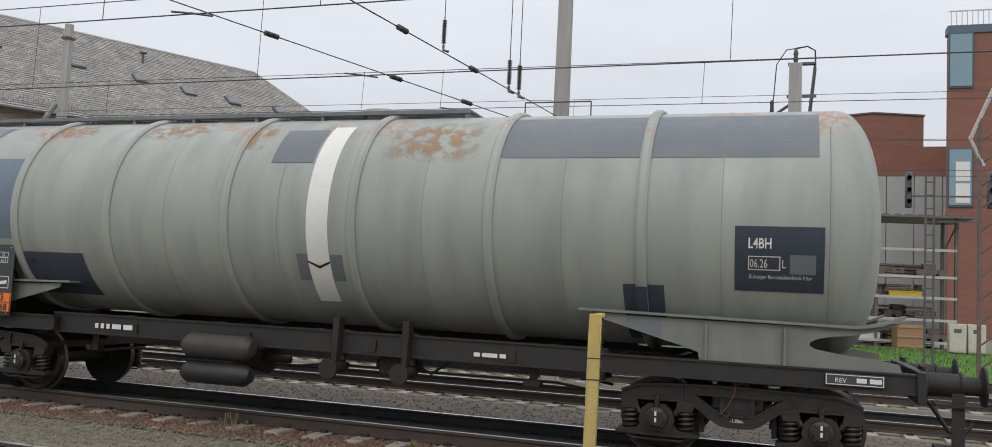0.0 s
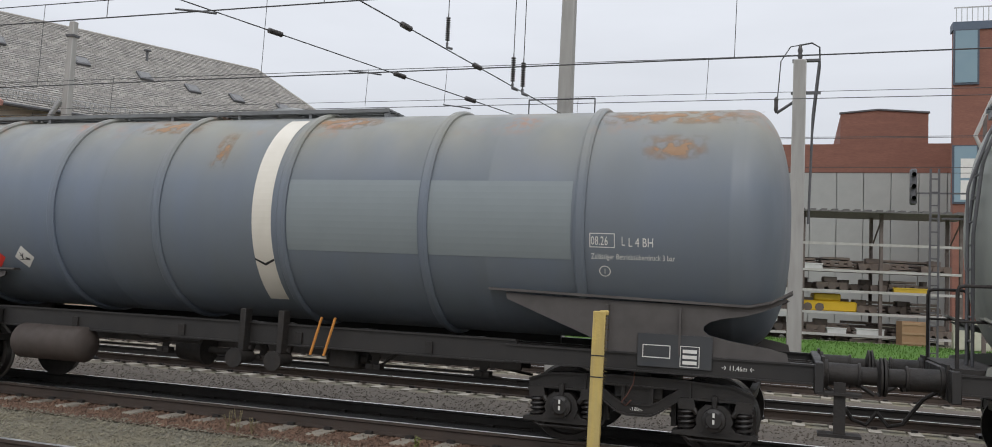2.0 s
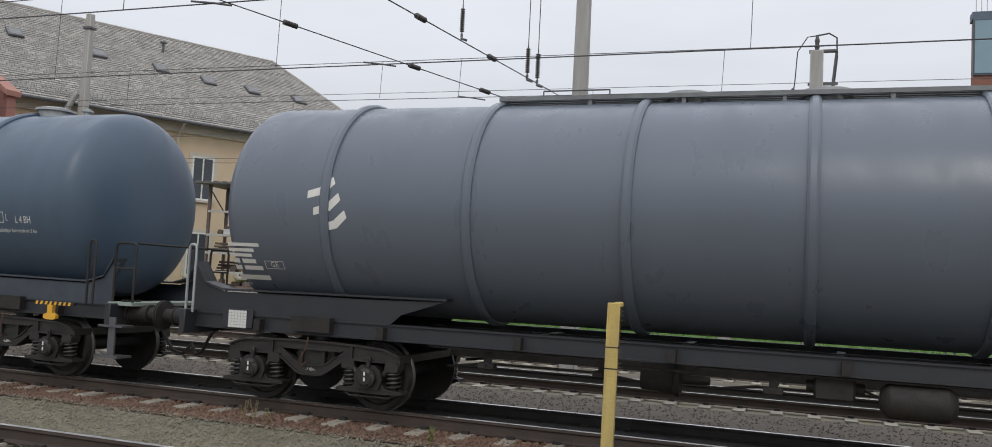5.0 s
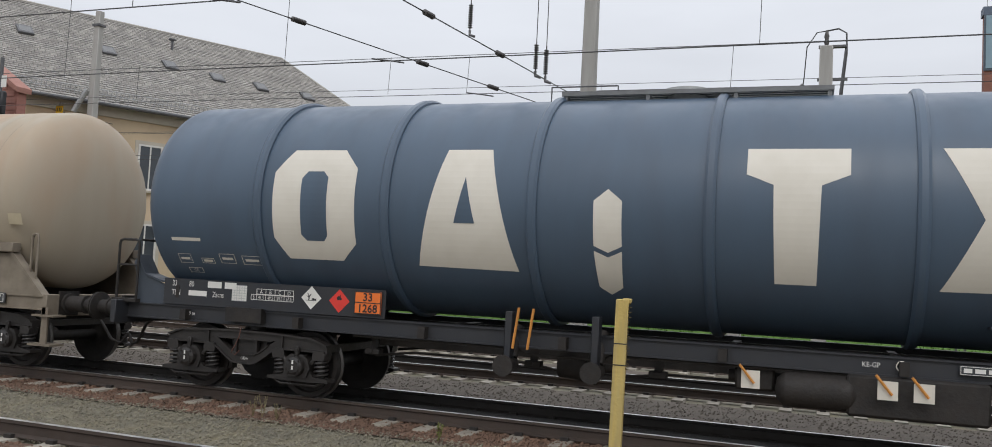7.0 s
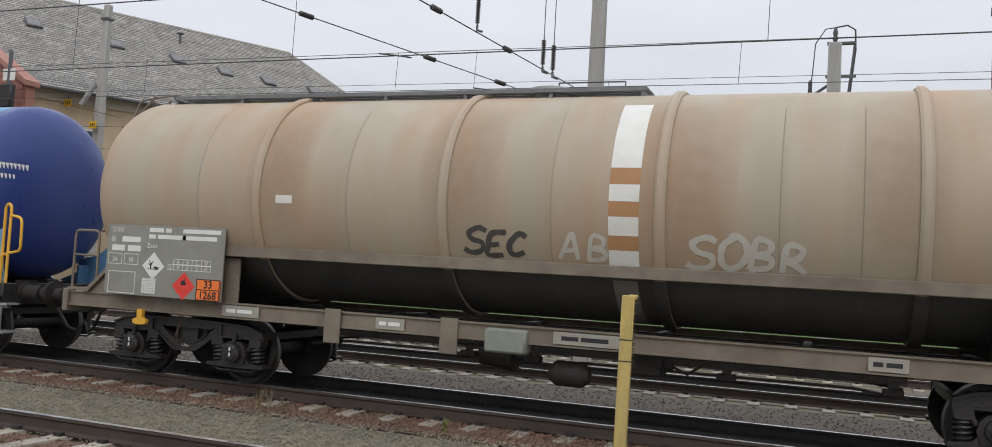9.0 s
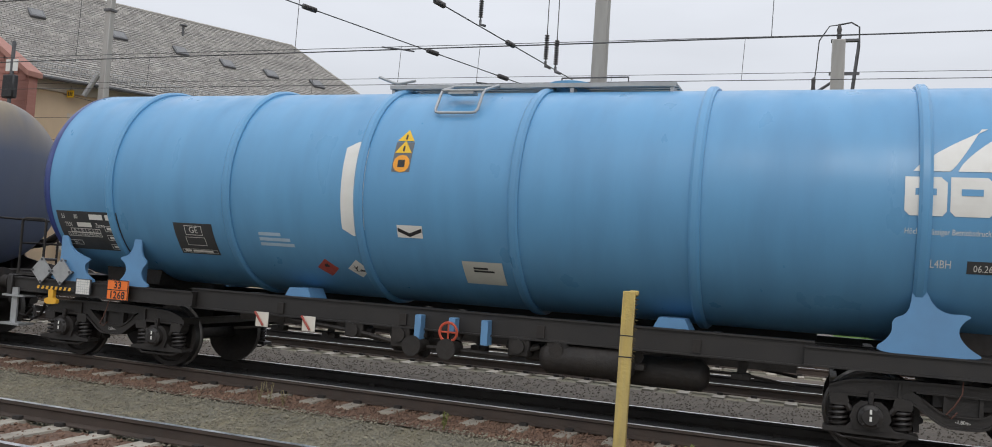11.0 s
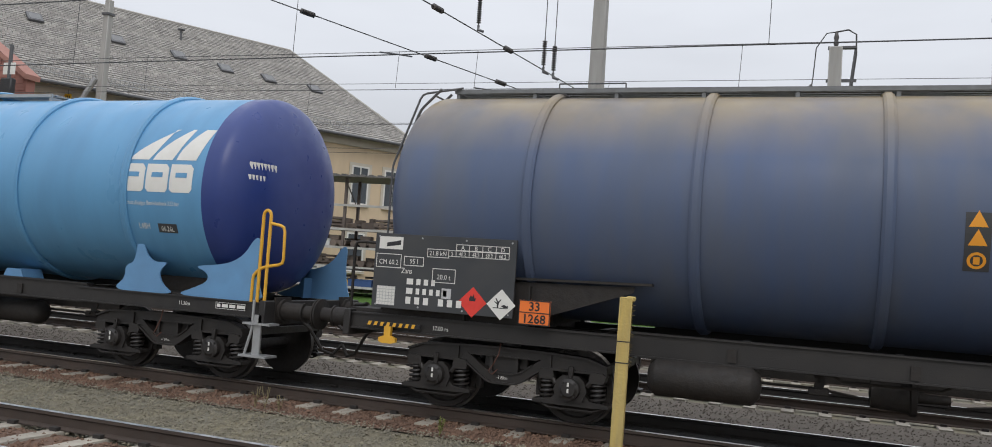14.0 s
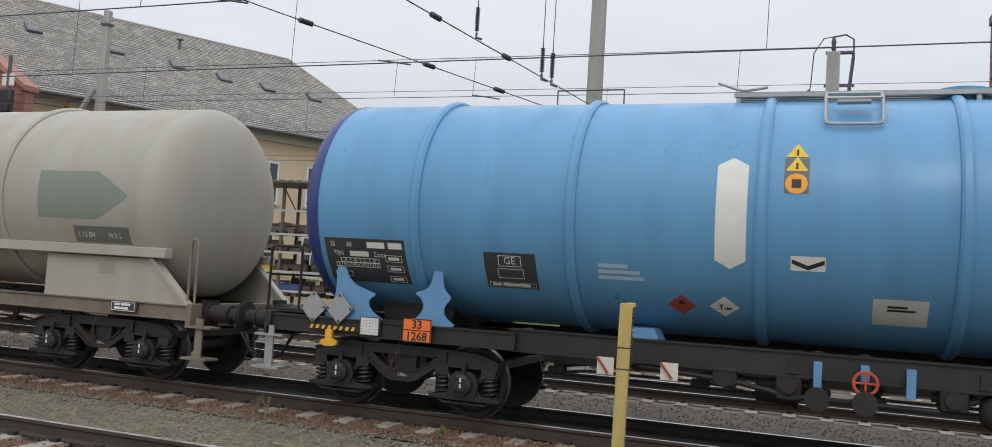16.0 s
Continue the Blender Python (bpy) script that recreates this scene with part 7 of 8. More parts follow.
b = board(wc, -6.75, -6.25, 0.98, 1.24, FRAME_BLUE, -1.09, bolts=False)
clip_sheet(b, -6.5, 1.1, -1.09, 0.3, 0.24)
sill_text(wc, "10.76m", 4.9, 1.08), mono(wc, 5.6, 1.11, [[0.1, 0.12, 0.16]], 0.06)
reservoir(wc, 2.2, -0.9, 0.72, 0.6, 0.2, GRIME)
end_handle(wc, -7.3, STEEL)

# -- blue-slate wagon: the huge mark as plain shapes
def mark(x, z, *pts, m=CREAM):
    paint(wd, poly(*pts), x, z, m, "owner_mark", 0.005)


mark(-4.45, 2.64, (-0.45, -0.76), (0.38, -0.76), (0.62, -0.5), (0.62, 0.5), (0.38, 0.78), (-0.4, 0.78), (-0.64, 0.45), (-0.64, -0.45))
paint(wd, poly((-0.12, -0.48), (0.14, -0.48), (0.2, -0.4), (0.2, 0.38), (0.12, 0.46), (-0.12, 0.46), (-0.2, 0.36), (-0.2, -0.4)), -4.45, 2.64, TANK_D, "owner_mark_core", 0.009)
mark(-2.28, 2.64, (-0.68, -0.78), (0.68, -0.8), (0.3, 0.78), (-0.3, 0.78))
paint(wd, poly((-0.14, -0.18), (0.14, -0.18), (0.0, 0.4)), -2.28, 2.64, TANK_D, "owner_mark_core", 0.009)
mark(1.64, 2.64, (-0.22, -0.8), (0.22, -0.8), (0.25, 0.34), (0.54, 0.46), (0.54, 0.78), (-0.54, 0.78), (-0.54, 0.46), (-0.25, 0.34))
mark(3.76, 2.64, (-0.68, -0.8), (0.68, -0.78), (0.3, 0.0), (0.68, 0.78), (-0.68, 0.78), (-0.3, 0.0))
paint(wd, poly((-0.17, -0.32), (0, -0.4), (0.17, -0.32), (0.17, 0.22), (0, 0.36), (-0.17, 0.22)), -0.46, 2.55, CREAM, "level_mark", 0.005)
paint(wd, poly((-0.17, 0.3), (0, 0.22), (0.17, 0.3), (0.15, -0.2), (0, -0.32), (-0.14, -0.2)), -0.46, 1.92, CREAM, "level_mark", 0.005)
SHIFT[0] = -0.197
paint(wd, join(words("12.25", 0.15, squeeze=0.62), moved(words("L", 0.15, squeeze=0.6), 0.36, 0), moved(outline(0.33, 0.17, 0.01), 0.155, 0.05)), 5.57, 2.36, WHITE), paint(wd, words("L 4 BH", 0.16, squeeze=0.7), 6.12, 2.33, WHITE)
paint(wd, words("H\u00f6chstzul\u00e4ssiger Betriebsdruck 3 bar", 0.085, squeeze=0.75), 5.57, 2.19, WHITE), paint(wd, join(ringm(0.08, 0.012), moved(words("1", 0.1, "CENTER"), 0, -0.035)), 5.4, 2.4, WHITE)
SHIFT[0] = 0.0
paint(wd, bars([[0.5]], 0.05), -6.84, 2.13, CREAM)
for x, z, ww, hh in ((-6.7, 1.86, 0.22, 0.16), (-6.31, 1.84, 0.22, 0.09), (-5.96, 1.88, 0.26, 0.16), (-5.55, 1.87, 0.32, 0.15)):
    paint(wd, join(outline(ww, hh, 0.008), moved(bars([[ww * 0.7]], 0.04), -ww * 0.35, 0)), x, z, CREAM)
paint(wd, boxed("GE", 0.24, 0.1), -6.6, 1.7, CREAM)
SHIFT[0] = -0.2
b = board(wd, -6.95, -3.3, 1.18, 1.56, FRAME_BLUE, -1.08, bolts=False)
put(b, join(words("33", 0.12, squeeze=0.75), moved(words("80", 0.12, squeeze=0.75), 0.3, 0), moved(bars([[0.24, 0.2]], 0.09), 0.63, 0.045)), -6.8, 1.45, -1.08), put(b, join(words("TEN", 0.11, squeeze=0.75), moved(bars([[0.32]], 0.075), 0.3, 0.04), moved(words("Zacns", 0.11, squeeze=0.75), 0.72, 0)), -6.8, 1.32, -1.08), clip_sheet(b, -5.62, 1.4, -1.08)
put(b, rating_table(("41.5", "49.5", "59.5", "67.5"), 0.7), -5.07, 1.4, -1.08), label_white(b, -4.44, 1.4, -1.08, 0.16), label_red(b, -4.0, 1.38, -1.08, 0.16)
hazard_plate(wd, -3.55, 1.38, -1.11)
SHIFT[0] = 0.0
SKIRT = mat("skirt_slate", (0.052, 0.066, 0.086), 0.5, second=(0.038, 0.044, 0.055), scale=3, amount=0.6)
saddle_skirt(wd, od(-50.6), 1, SKIRT), saddle_skirt(wd, od(-61.83), -1, SKIRT)
walkway(wd, -1.4, 2.0, WALK), dome_fittings(wd, (0.2, 5.0), STEEL)
shackle(wd, 6.65, 1.0)
for x in (-1.62, -1.43):
    hand_rail(wd, [(x, -1.3, 0.95), (x + 0.06, -1.3, 1.45)], 0.018, mat("orange_lever", (0.6, 0.25, 0.05), 0.6), "lever")
sill_text(wd, "KE-GP", 2.35, 1.1), part("round_mark", flat(ringm(0.06, 0.012), 2.75, 1.07, -1.075), CREAM, wd, smooth=0)
b = board(wd, 3.3, 3.95, 1.03, 1.13, BOARD, -1.09, bolts=False)
put(b, join(outline(0.62, 0.09, 0.006), moved(bars([[0.08, 0.1, 0.14, 0.14]], 0.045), -0.28, 0)), 3.62, 1.08, -1.09)
for x in (1.2, 2.6, 2.95):
    pl = part("valve_plate", box(BM(), x - 0.1, x + 0.1, -1.31, -1.3, 0.72, 0.92), CREAM, wd, "white valve plate with a lever")
    part("lever", tube(BM(), [(x - 0.12, -1.34, 0.98), (x + 0.04, -1.34, 0.78)], 0.016, 6), mat("orange_lever", (0.6, 0.25, 0.05), 0.6), pl)
reservoir(wd, 1.9, -1.0, 0.72, 0.7, 0.2, GRIME)
part("valve_box", box(BM(), 2.2, 3.6, -1.15, -0.6, 0.5, 0.95, 0.03), GRIME, wd), part("valve_box", box(BM(), 4.1, 4.5, -1.2, -0.7, 0.6, 1.0, 0.03), FRAME_BLUE, wd)
outlet(wd, -1.7, FRAME_BLUE), outlet(wd, -0.6, FRAME_BLUE)
end_handle(wd, 7.2, GRIME), step(wd, 7.8, STEEL_DARK), end_platform(wd, 7.55, 8.0, GREEN_GREY, GRIME), end_platform(wd, od(-64.2), od(-63.75), GRIME, GRIME)
sill_text(wd, "11.35m", 6.3, 1.1), sill_text(wd, "16.49 m", -6.8, 1.1)

# -- tan wagon
for z0, z1 in ((3.12, 3.98), (2.72, 2.92), (2.32, 2.54), (1.95, 2.15)):
    band(we, 1.01, z0, z1, 0.36, WHITE)
band(we, 1.01, 1.95, 3.12, 0.36, mat("rust_band", (0.42, 0.22, 0.1), 0.75, second=(0.36, 0.2, 0.1), scale=4), 0.003)
# the tank and its ribs are darker below the side beam
band(we, 0.0, 1.25, 1.84, 13.0, BELLY_DARK, 0.0065)
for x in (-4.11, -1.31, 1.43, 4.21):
    band(we, x, 1.25, 1.84, 0.15, BELLY_DARK, 0.058)
band(we, 1.0, 1.28, 1.8, 0.3, mat("pale_band", (0.2, 0.19, 0.17), 0.7), 0.009)
band(we, -3.66, 2.58, 2.69, 0.26, WHITE), band(we, 7.1, 2.25, 2.42, 0.28, mat("beige_patch", (0.5, 0.43, 0.3), 0.7))
SHIFT[0] = 0.362
s = paint(we, rect(1.15, 0.7), 5.1, 2.72, mat("pale_sign", (0.55, 0.56, 0.52), 0.6), "owner_sign", 0.004, "pale owner sign with an orange diamond")
part("owner_mark", wrap(join(poly((-0.66, 0), (0, -0.34), (0.66, 0), (0, 0.34))), 5.45, 2.73, 0.007), mat("orange_sign", (0.62, 0.24, 0.07), 0.6, second=(0.52, 0.25, 0.1), scale=6, stretch=(0.5, 0.5, 5)), s, smooth=0)
part("owner_mark", wrap(join(rect(0.9, 0.13), rect(0.34, 0.07, None, 0, -0.16)), 5.45, 2.75, 0.01), mat("brown_mark", (0.14, 0.07, 0.03), 0.6), s, smooth=0)
paint(we, words("L 1.5 BN", 0.11, squeeze=0.75), 5.32, 2.08, INK)
s = paint(we, rect(0.5, 0.17), 6.05, 2.14, mat("patch_grey", (0.14, 0.14, 0.13), 0.6), "date_patch")
part("date", wrap(words("03.25 L", 0.1, "CENTER", squeeze=0.8), 6.05, 2.1, 0.008), CREAM, s, smooth=0)
SHIFT[0] = 0.0
GRAF_W, GRAF_D = mat("spray_pale", (0.52, 0.49, 0.43), 0.7), mat("spray_dark", (0.07, 0.065, 0.06), 0.7)
paint(we, spray("SEC", 0.3, 0.07, 0.25, 0.95), -1.04, 2.03, GRAF_D, "graffiti", 0.006), paint(we, spray("AB", 0.34, 0.06, 0.1, 1.0), 0.22, 2.03, GRAF_W, "graffiti", 0.006), paint(we, spray("SOBR", 0.36, 0.075, 0.15, 0.95), 1.73, 2.0, GRAF_W, "graffiti", 0.006)
b = board(we, -6.72, -4.62, 1.18, 2.2, BOARD_GREY, -1.42, label="grey weathered data board with white writing")
put(b, words("33 RIV", 0.11, squeeze=0.75), -6.64, 2.09, -1.42), put(b, join(words("85", 0.11, squeeze=0.75), moved(bars([[0.34]], 0.08), 0.2, 0.04)), -6.64, 1.95, -1.42), put(b, bars([[0.24, 0.24]], 0.085), -6.62, 1.86, -1.42), put(b, bars([[0.26, 0.1], [0.12, 0.5], [0.0]], 0.06), -5.95, 2.14, -1.42), put(b, bars([[0.66], [0.6]], 0.06), -5.35, 2.14, -1.42)
put(b, words("Zans", 0.1), -5.98, 1.88, -1.42), put(b, rating_table(("39", "47", "55", "65"), 0.75), -5.2, 1.66, -1.42), put(b, boxed("24", 0.26, 0.16, 0.1), -6.55, 1.7, -1.42), put(b, boxed("95", 0.26, 0.16, 0.1), -6.25, 1.7, -1.42), put(b, outline(0.5, 0.32, 0.01), -6.4, 1.36, -1.42)
label_white(b, -5.84, 1.62, -1.42, 0.2), label_red(b, -5.28, 1.36, -1.42, 0.2), clip_sheet(b, -5.9, 1.33, -1.42), hazard_plate(we, -4.83, 1.33, -1.45)
paint_white(we, -3.69, 1.62, 0.17)
saddle_beam(we, -4.7, 7.0, oe(-67.16), 1, FRAME_TAN, BELLY_DARK)
saddle_beam(we, 0, 0, oe(-78.5), -1, FRAME_TAN, BELLY_DARK)
tag = part("graffiti", flat(spray("REKNER", 0.27, 0.04, 0.3, 0.85, True), oe(-67.16) - 0.85, 1.5, -1.258), GRAF_W, we, smooth=0)
walkway(we, -6.6, 1.0, WALK), dome_fittings(we, (-0.4,), STEEL), end_ladder(we, oe(-80.32), FRAME_TAN), end_platform(we, oe(-80.75), oe(-80.2), FRAME_TAN, FRAME_TAN)
shackle(we, -6.1, 0.86, striped=False)
end_handle(we, 7.25, FRAME_TAN), step(we, 7.7, FRAME_TAN)
for x, ww in ((-4.4, 0.62), (-2.05, 0.42), (0.6, 0.85), (3.9, 0.4)):
    part("sill_patch", flat(rect(ww, 0.15), x, 1.06, -1.273), mat("patch_pale", (0.34, 0.32, 0.27), 0.7), we, smooth=0)
    part("small_writing", flat(bars([[ww * 0.25, ww * 0.4]], 0.05), x - ww * 0.38, 1.06, -1.276), INK if x > 0 else WHITE, we, smooth=0)
part("valve_box", box(BM(), -0.7, -0.15, -1.36, -1.1, 0.82, 1.12, 0.03), mat("grey_green_box", (0.24, 0.26, 0.21), 0.7), we, "grey-green brake valve box")
for x in (-2.9, -1.2):
    part("bracket_plate", box(BM(), x - 0.12, x + 0.12, -1.3, -1.28, 0.75, 1.2), FRAME_TAN, we)
reservoir(we, 0.3, -0.9, 0.6, 0.35, 0.16, GRIME)
b = board(we, 6.4, 6.85, 1.02, 1.18, BOARD, -1.28, bolts=False)
put(b, join(outline(0.4, 0.13, 0.008), moved(bars([[0.1, 0.18], [0.26]], 0.035), -0.16, 0.03)), 6.62, 1.1, -1.28)

RUN = soft_patch("rust_run", (0.43, 0.25, 0.13), 0.3, (0.1, 0.9, 0.35))
for x, k, z0, z1 in ((1.5, 1.5, 1.9, 4.15), (3.85, 1.2, 1.9, 4.15), (-1.2, 1.2, 2.0, 4.1), (-3.9, 1.1, 2.1, 4.15)):
    band(we, x + 0.1, z0, z1, k, RUN, 0.0022)
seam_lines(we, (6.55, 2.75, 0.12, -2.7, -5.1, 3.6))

# -- the two light blue wagons
def err_wagon(w, front, rear, bf, br):
    for x, s in ((front, -1), (rear, 1)):
        d = 0.52
        prof = [(px, r + 0.004) for px, r in head_profile(x + s * d, x)]
        prof[-1] = (x - s * 0.004, 0.001)
        lead = [(x + s * (d + (0.18 if s < 0 else 0.02)), R + 0.0035)]
        part("tank_end", turned(BM(), lead + prof, 96, "x", (0, 0, ZC)), NAVY, w, "dark navy painted tank end")
    h = front - 0.86
    for i in range(3):
        t0, t1 = 0.02 + 0.34 * i, 0.30 + 0.34 * i
        pts = [(-1.22 + 1.24 * t0, 0.02), (-1.22 + 1.24 * t1, 0.02)]
        up = [(-1.22 + 1.24 * t1 + (0.36 - 0.2 * t1) * u ** 0.8, 0.02 + 0.52 * u ** (1.05 - 0.2 * t1)) for u in np.linspace(0.12, 1, 7)]
        dn = [(-1.22 + 1.24 * t0 + (0.36 + 0.36 * (1 - t0) - 0.2 * t0) * u ** 1.2, 0.02 + 0.52 * u ** (0.95 - 0.2 * t0)) for u in np.linspace(1, 0.12, 7)]
        paint(w, poly(*pts, *up, *dn), h, 3.08, WHITE, "owner_emblem", 0.005)
    for i in range(3):
        x0 = h - 1.27 + 0.43 * i
        paint(w, poly((0.05, -0.2), (0.36, -0.2), (0.4, -0.15), (0.4, 0.15), (0.34, 0.21), (0.0, 0.21), (0.0, -0.15)), x0, 2.83, WHITE, "owner_mark", 0.005)
        paint(w, rect(0.2, 0.07), x0 + 0.2, 2.88, BLUE, "owner_mark_core", 0.009)
    paint(w, words("H\u00f6chstzul\u00e4ssiger Betriebsdruck 3.35 bar", 0.088, squeeze=0.72), h - 1.26, 2.44, WHITE)
    paint(w, words("L4BH", 0.13, squeeze=0.7), h - 1.0, 2.1, WHITE)
    s = paint(w, rect(0.34, 0.14), h - 0.48, 2.12, BOARD, "date_patch")
    part("date", wrap(words("06.26L", 0.11, "CENTER", squeeze=0.75), h - 0.48, 2.08, 0.008), WHITE, s, smooth=0)
    # web address and number on the navy end, as bars
    a = BM()
    for z, wd_, sz in ((3.1, 0.62, 0.1), (2.93, 0.42, 0.07)):
        for i in range(int(wd_ / 0.07)):
            for k in range(1):
                ang = radians(40 + 5.0 * i * 0.62)
                rr = math.sqrt(max(0.01, 1 - ((z - ZC) / R) ** 2))
                c = Vector((front - 0.5 + 0.5 * math.sin(ang) ** 1.0 * rr + 0.02, -R * rr * math.cos(ang) * 1.0 - 0.012, z))
                t = Vector((math.cos(ang) * 0.6, math.sin(ang), 0)).normalized()
                q = [c - t * 0.024, c + t * 0.024]
                a.faces.new([a.verts.new(v) for v in (q[0] - Vector((0, 0, sz / 2)), q[1] - Vector((0, 0, sz / 2)), q[1] + Vector((0, 0, sz / 2)), q[0] + Vector((0, 0, sz / 2)))])
    part("end_writing", a, WHITE, w, smooth=0)
    # rear data panel
    x0 = rear + 0.62
    band(w, x0 + 0.59, 1.68, 2.24, 1.18, BOARD, 0.004)
    paint(w, join(words("33", 0.1, squeeze=0.75), moved(words("80", 0.1, squeeze=0.75), 0.25, 0), moved(bars([[0.26, 0.2]], 0.085), 0.55, 0.035), moved(words("TEN", 0.1, squeeze=0.75), 0.04, -0.13), moved(bars([[0.28]], 0.075), 0.28, -0.095), moved(words("Zacns", 0.1, squeeze=0.75), 0.63, -0.13)), x0 + 0.08, 2.13, WHITE, e=0.008)
    paint(w, rating_table(("41.6", "49.6", "59.6", "67.6"), 0.66, 0.14), x0 + 0.45, 1.93, WHITE, e=0.008)
    for k in range(3):
        paint(w, join(outline(0.24, 0.1, 0.008), moved(bars([[0.16]], 0.045), -0.08, 0)), x0 + 1.0, 2.0 - 0.13 * k, WHITE, e=0.008)
    paint(w, boxed("98 l", 0.26, 0.09), x0 + 0.2, 1.78, WHITE, e=0.008)
    saddle_feet(w, bf, 1, BLUE_PALE), saddle_feet(w, br, -1, BLUE_PALE)
    for x in (-2.6, 2.6):
        part("saddle_foot", prism(BM(), [(x - 0.24, SILL), (x + 0.24, SILL), (x + 0.15, 1.34), (x - 0.15, 1.34)], -1.0, -0.6), BLUE_PALE, w, smooth=20)
    for k in (0, 1):
        x = br - 1.28 + 0.4 * k - 0.0
        p = part("label_holder", box(BM(), x - 0.19, x + 0.19, -1.29, -1.27, 1.11, 1.49), STEEL, w, "bare steel diamond label holder")
        p.data.transform(Matrix.Translation((x, 0, 1.3)) @ Matrix.Rotation(radians(45), 4, "Y") @ Matrix.Diagonal((0.78, 1, 0.78, 1)) @ Matrix.Translation((-x, 0, -1.3)))
        for q in ((-0.17, 0), (0.17, 0), (0, 0.17), (0, -0.17)):
            part("bolt", cyl(BM(), (x + q[0], -1.3, 1.3 + q[1]), (x + q[0], -1.02, 1.3 + q[1]), 0.02, 8), STEEL_DARK, p)
    hazard_plate(w, br + 0.3, 1.1, -1.32)
    b = board(w, br - 0.55, br - 0.25, 0.98, 1.22, BOARD, -1.29, bolts=False)
    clip_sheet(b, br - 0.4, 1.1, -1.29, 0.26, 0.22)
    shackle(w, br - 0.98, 0.9)
    sill_text(w, "11.36m", bf + 0.35, 1.1), part("small_writing", flat(join(outline(0.5, 0.09, 0.006), moved(bars([[0.06, 0.1, 0.1, 0.14]], 0.045), -0.23, 0)), bf + 1.25, 1.08, -1.276), WHITE, w, smooth=0)
    y = -1.24
    g = hand_rail(w, [(front + 0.08 + 0.12, y, 1.15), (front + 0.08 + 0.12, y, 2.42), (front + 0.08 + 0.18, y, 2.47), (front + 0.08 + 0.24, y, 2.42), (front + 0.08 + 0.24, y, 1.15)], 0.024, YELLOW, "grab_rail", "bright yellow bent grab rail")
    hand_rail(w, [(front + 0.08 + 0.24, y, 2.28), (front + 0.08 + 0.48, y, 2.24), (front + 0.08 + 0.5, y, 1.72), (front + 0.08 + 0.17, y, 1.66), (front + 0.08 + 0.02, y, 1.55), (front + 0.08 + 0.02, y, 1.15)], 0.022, YELLOW, "grab_rail")
    step(w, front + 0.08 + 0.2, STEEL)
    hand_rail(w, [(front + 0.08 + 0.12, -1.3, 1.2), (front + 0.08 + 0.12, -1.3, 0.8), (front + 0.08 + 0.02, -1.3, 0.44)], 0.02, STEEL, "step_rail")
    p = part("platform", box(BM(), rear - 0.45, rear + 0.3, -1.1, 1.1, 1.19, 1.24), GRIME, w)
    hand_rail(p, [(rear - 0.4, -1.1, 1.22), (rear - 0.4, -1.1, 2.1), (rear + 0.1, -1.1, 2.1), (rear + 0.1, -1.1, 1.22)], 0.02, GRIME)
    hand_rail(p, [(rear - 0.4, 1.1, 1.22), (rear - 0.4, 1.1, 2.1), (rear + 0.1, 1.1, 2.1), (rear + 0.1, 1.1, 1.22)], 0.02, GRIME)
    hand_rail(p, [(rear - 0.4, -1.1, 1.7), (rear - 0.4, 1.1, 1.7)], 0.016, GRIME)
    step(w, rear - 0.2, STEEL)
    walkway(w, -1.7, 2.4, STEEL), dome_fittings(w, (0.9,), BLUE)
    f = hand_rail(w, [(-0.62, -0.35, 4.32), (-0.62, -0.95, 4.12), (-0.62, -1.16, 3.78), (-0.02, -1.16, 3.78), (-0.02, -0.95, 4.12), (-0.02, -0.35, 4.32)], 0.02, STEEL, "top_step", "pale steel step frame on the tank's shoulder")
    for py, pz in ((-0.6, 4.25), (-0.95, 4.12)):
        hand_rail(f, [(-0.62, py, pz), (-0.02, py, pz)], 0.02, STEEL, "step_bar")
    part("step_plate", box(BM(), -0.5, -0.14, -1.02, -0.86, 4.06, 4.09), STEEL, f)
    hand_rail(w, [(-1.9, -0.4, 4.45), (-1.6, -0.4, 4.34), (-1.3, -0.42, 4.38)], 0.02, STEEL)
    # centre stickers and pipes
    SHIFT[0] = -0.14
    paint(w, poly((-0.17, -0.55), (0, -0.65), (0.17, -0.55), (0.17, 0.55), (0, 0.65), (-0.17, 0.55)), -1.43, 2.72, WHITE, "level_mark", 0.005)
    s = band(w, -0.75, 2.95, 3.35, 0.26, mat("sticker_grey", (0.12, 0.13, 0.14), 0.5), 0.004)
    for z in (3.42, 3.26):
        paint(w, poly((-0.12, -0.06), (0.12, -0.06), (0, 0.12)), -0.75, z, SIGN_Y, "warning_sign", 0.007)
        paint(w, rect(0.025, 0.08), -0.75, z, INK, "warning_mark", 0.01)
    paint(w, poly(*[(0.12 * math.cos(k * 0.5236), 0.12 * math.sin(k * 0.5236)) for k in range(12)]), -0.75, 3.06, mat("sign_orange", (0.85, 0.35, 0.03), 0.5), "warning_sign", 0.007)
    paint(w, rect(0.1, 0.1), -0.75, 3.06, INK, "warning_mark", 0.01)
    paint(w, rect(0.36, 0.17), -0.6, 2.19, WHITE, "chevron_sign", 0.005), paint(w, poly((-0.17, 0.05), (0, -0.02), (0.17, 0.05), (0.17, 0.0), (0, -0.07), (-0.17, 0.0)), -0.6, 2.19, INK, "chevron", 0.008)
    paint_red(w, -1.99, 1.65, 0.17, RED_OLD), paint_white(w, -1.5, 1.66, 0.17)
    band(w, 0.35, 1.58, 1.86, 0.55, mat("type_plate", (0.56, 0.56, 0.5), 0.5), 0.005), paint(w, bars([[0.2], [0.28]], 0.03), 0.22, 1.78, INK, e=0.009)
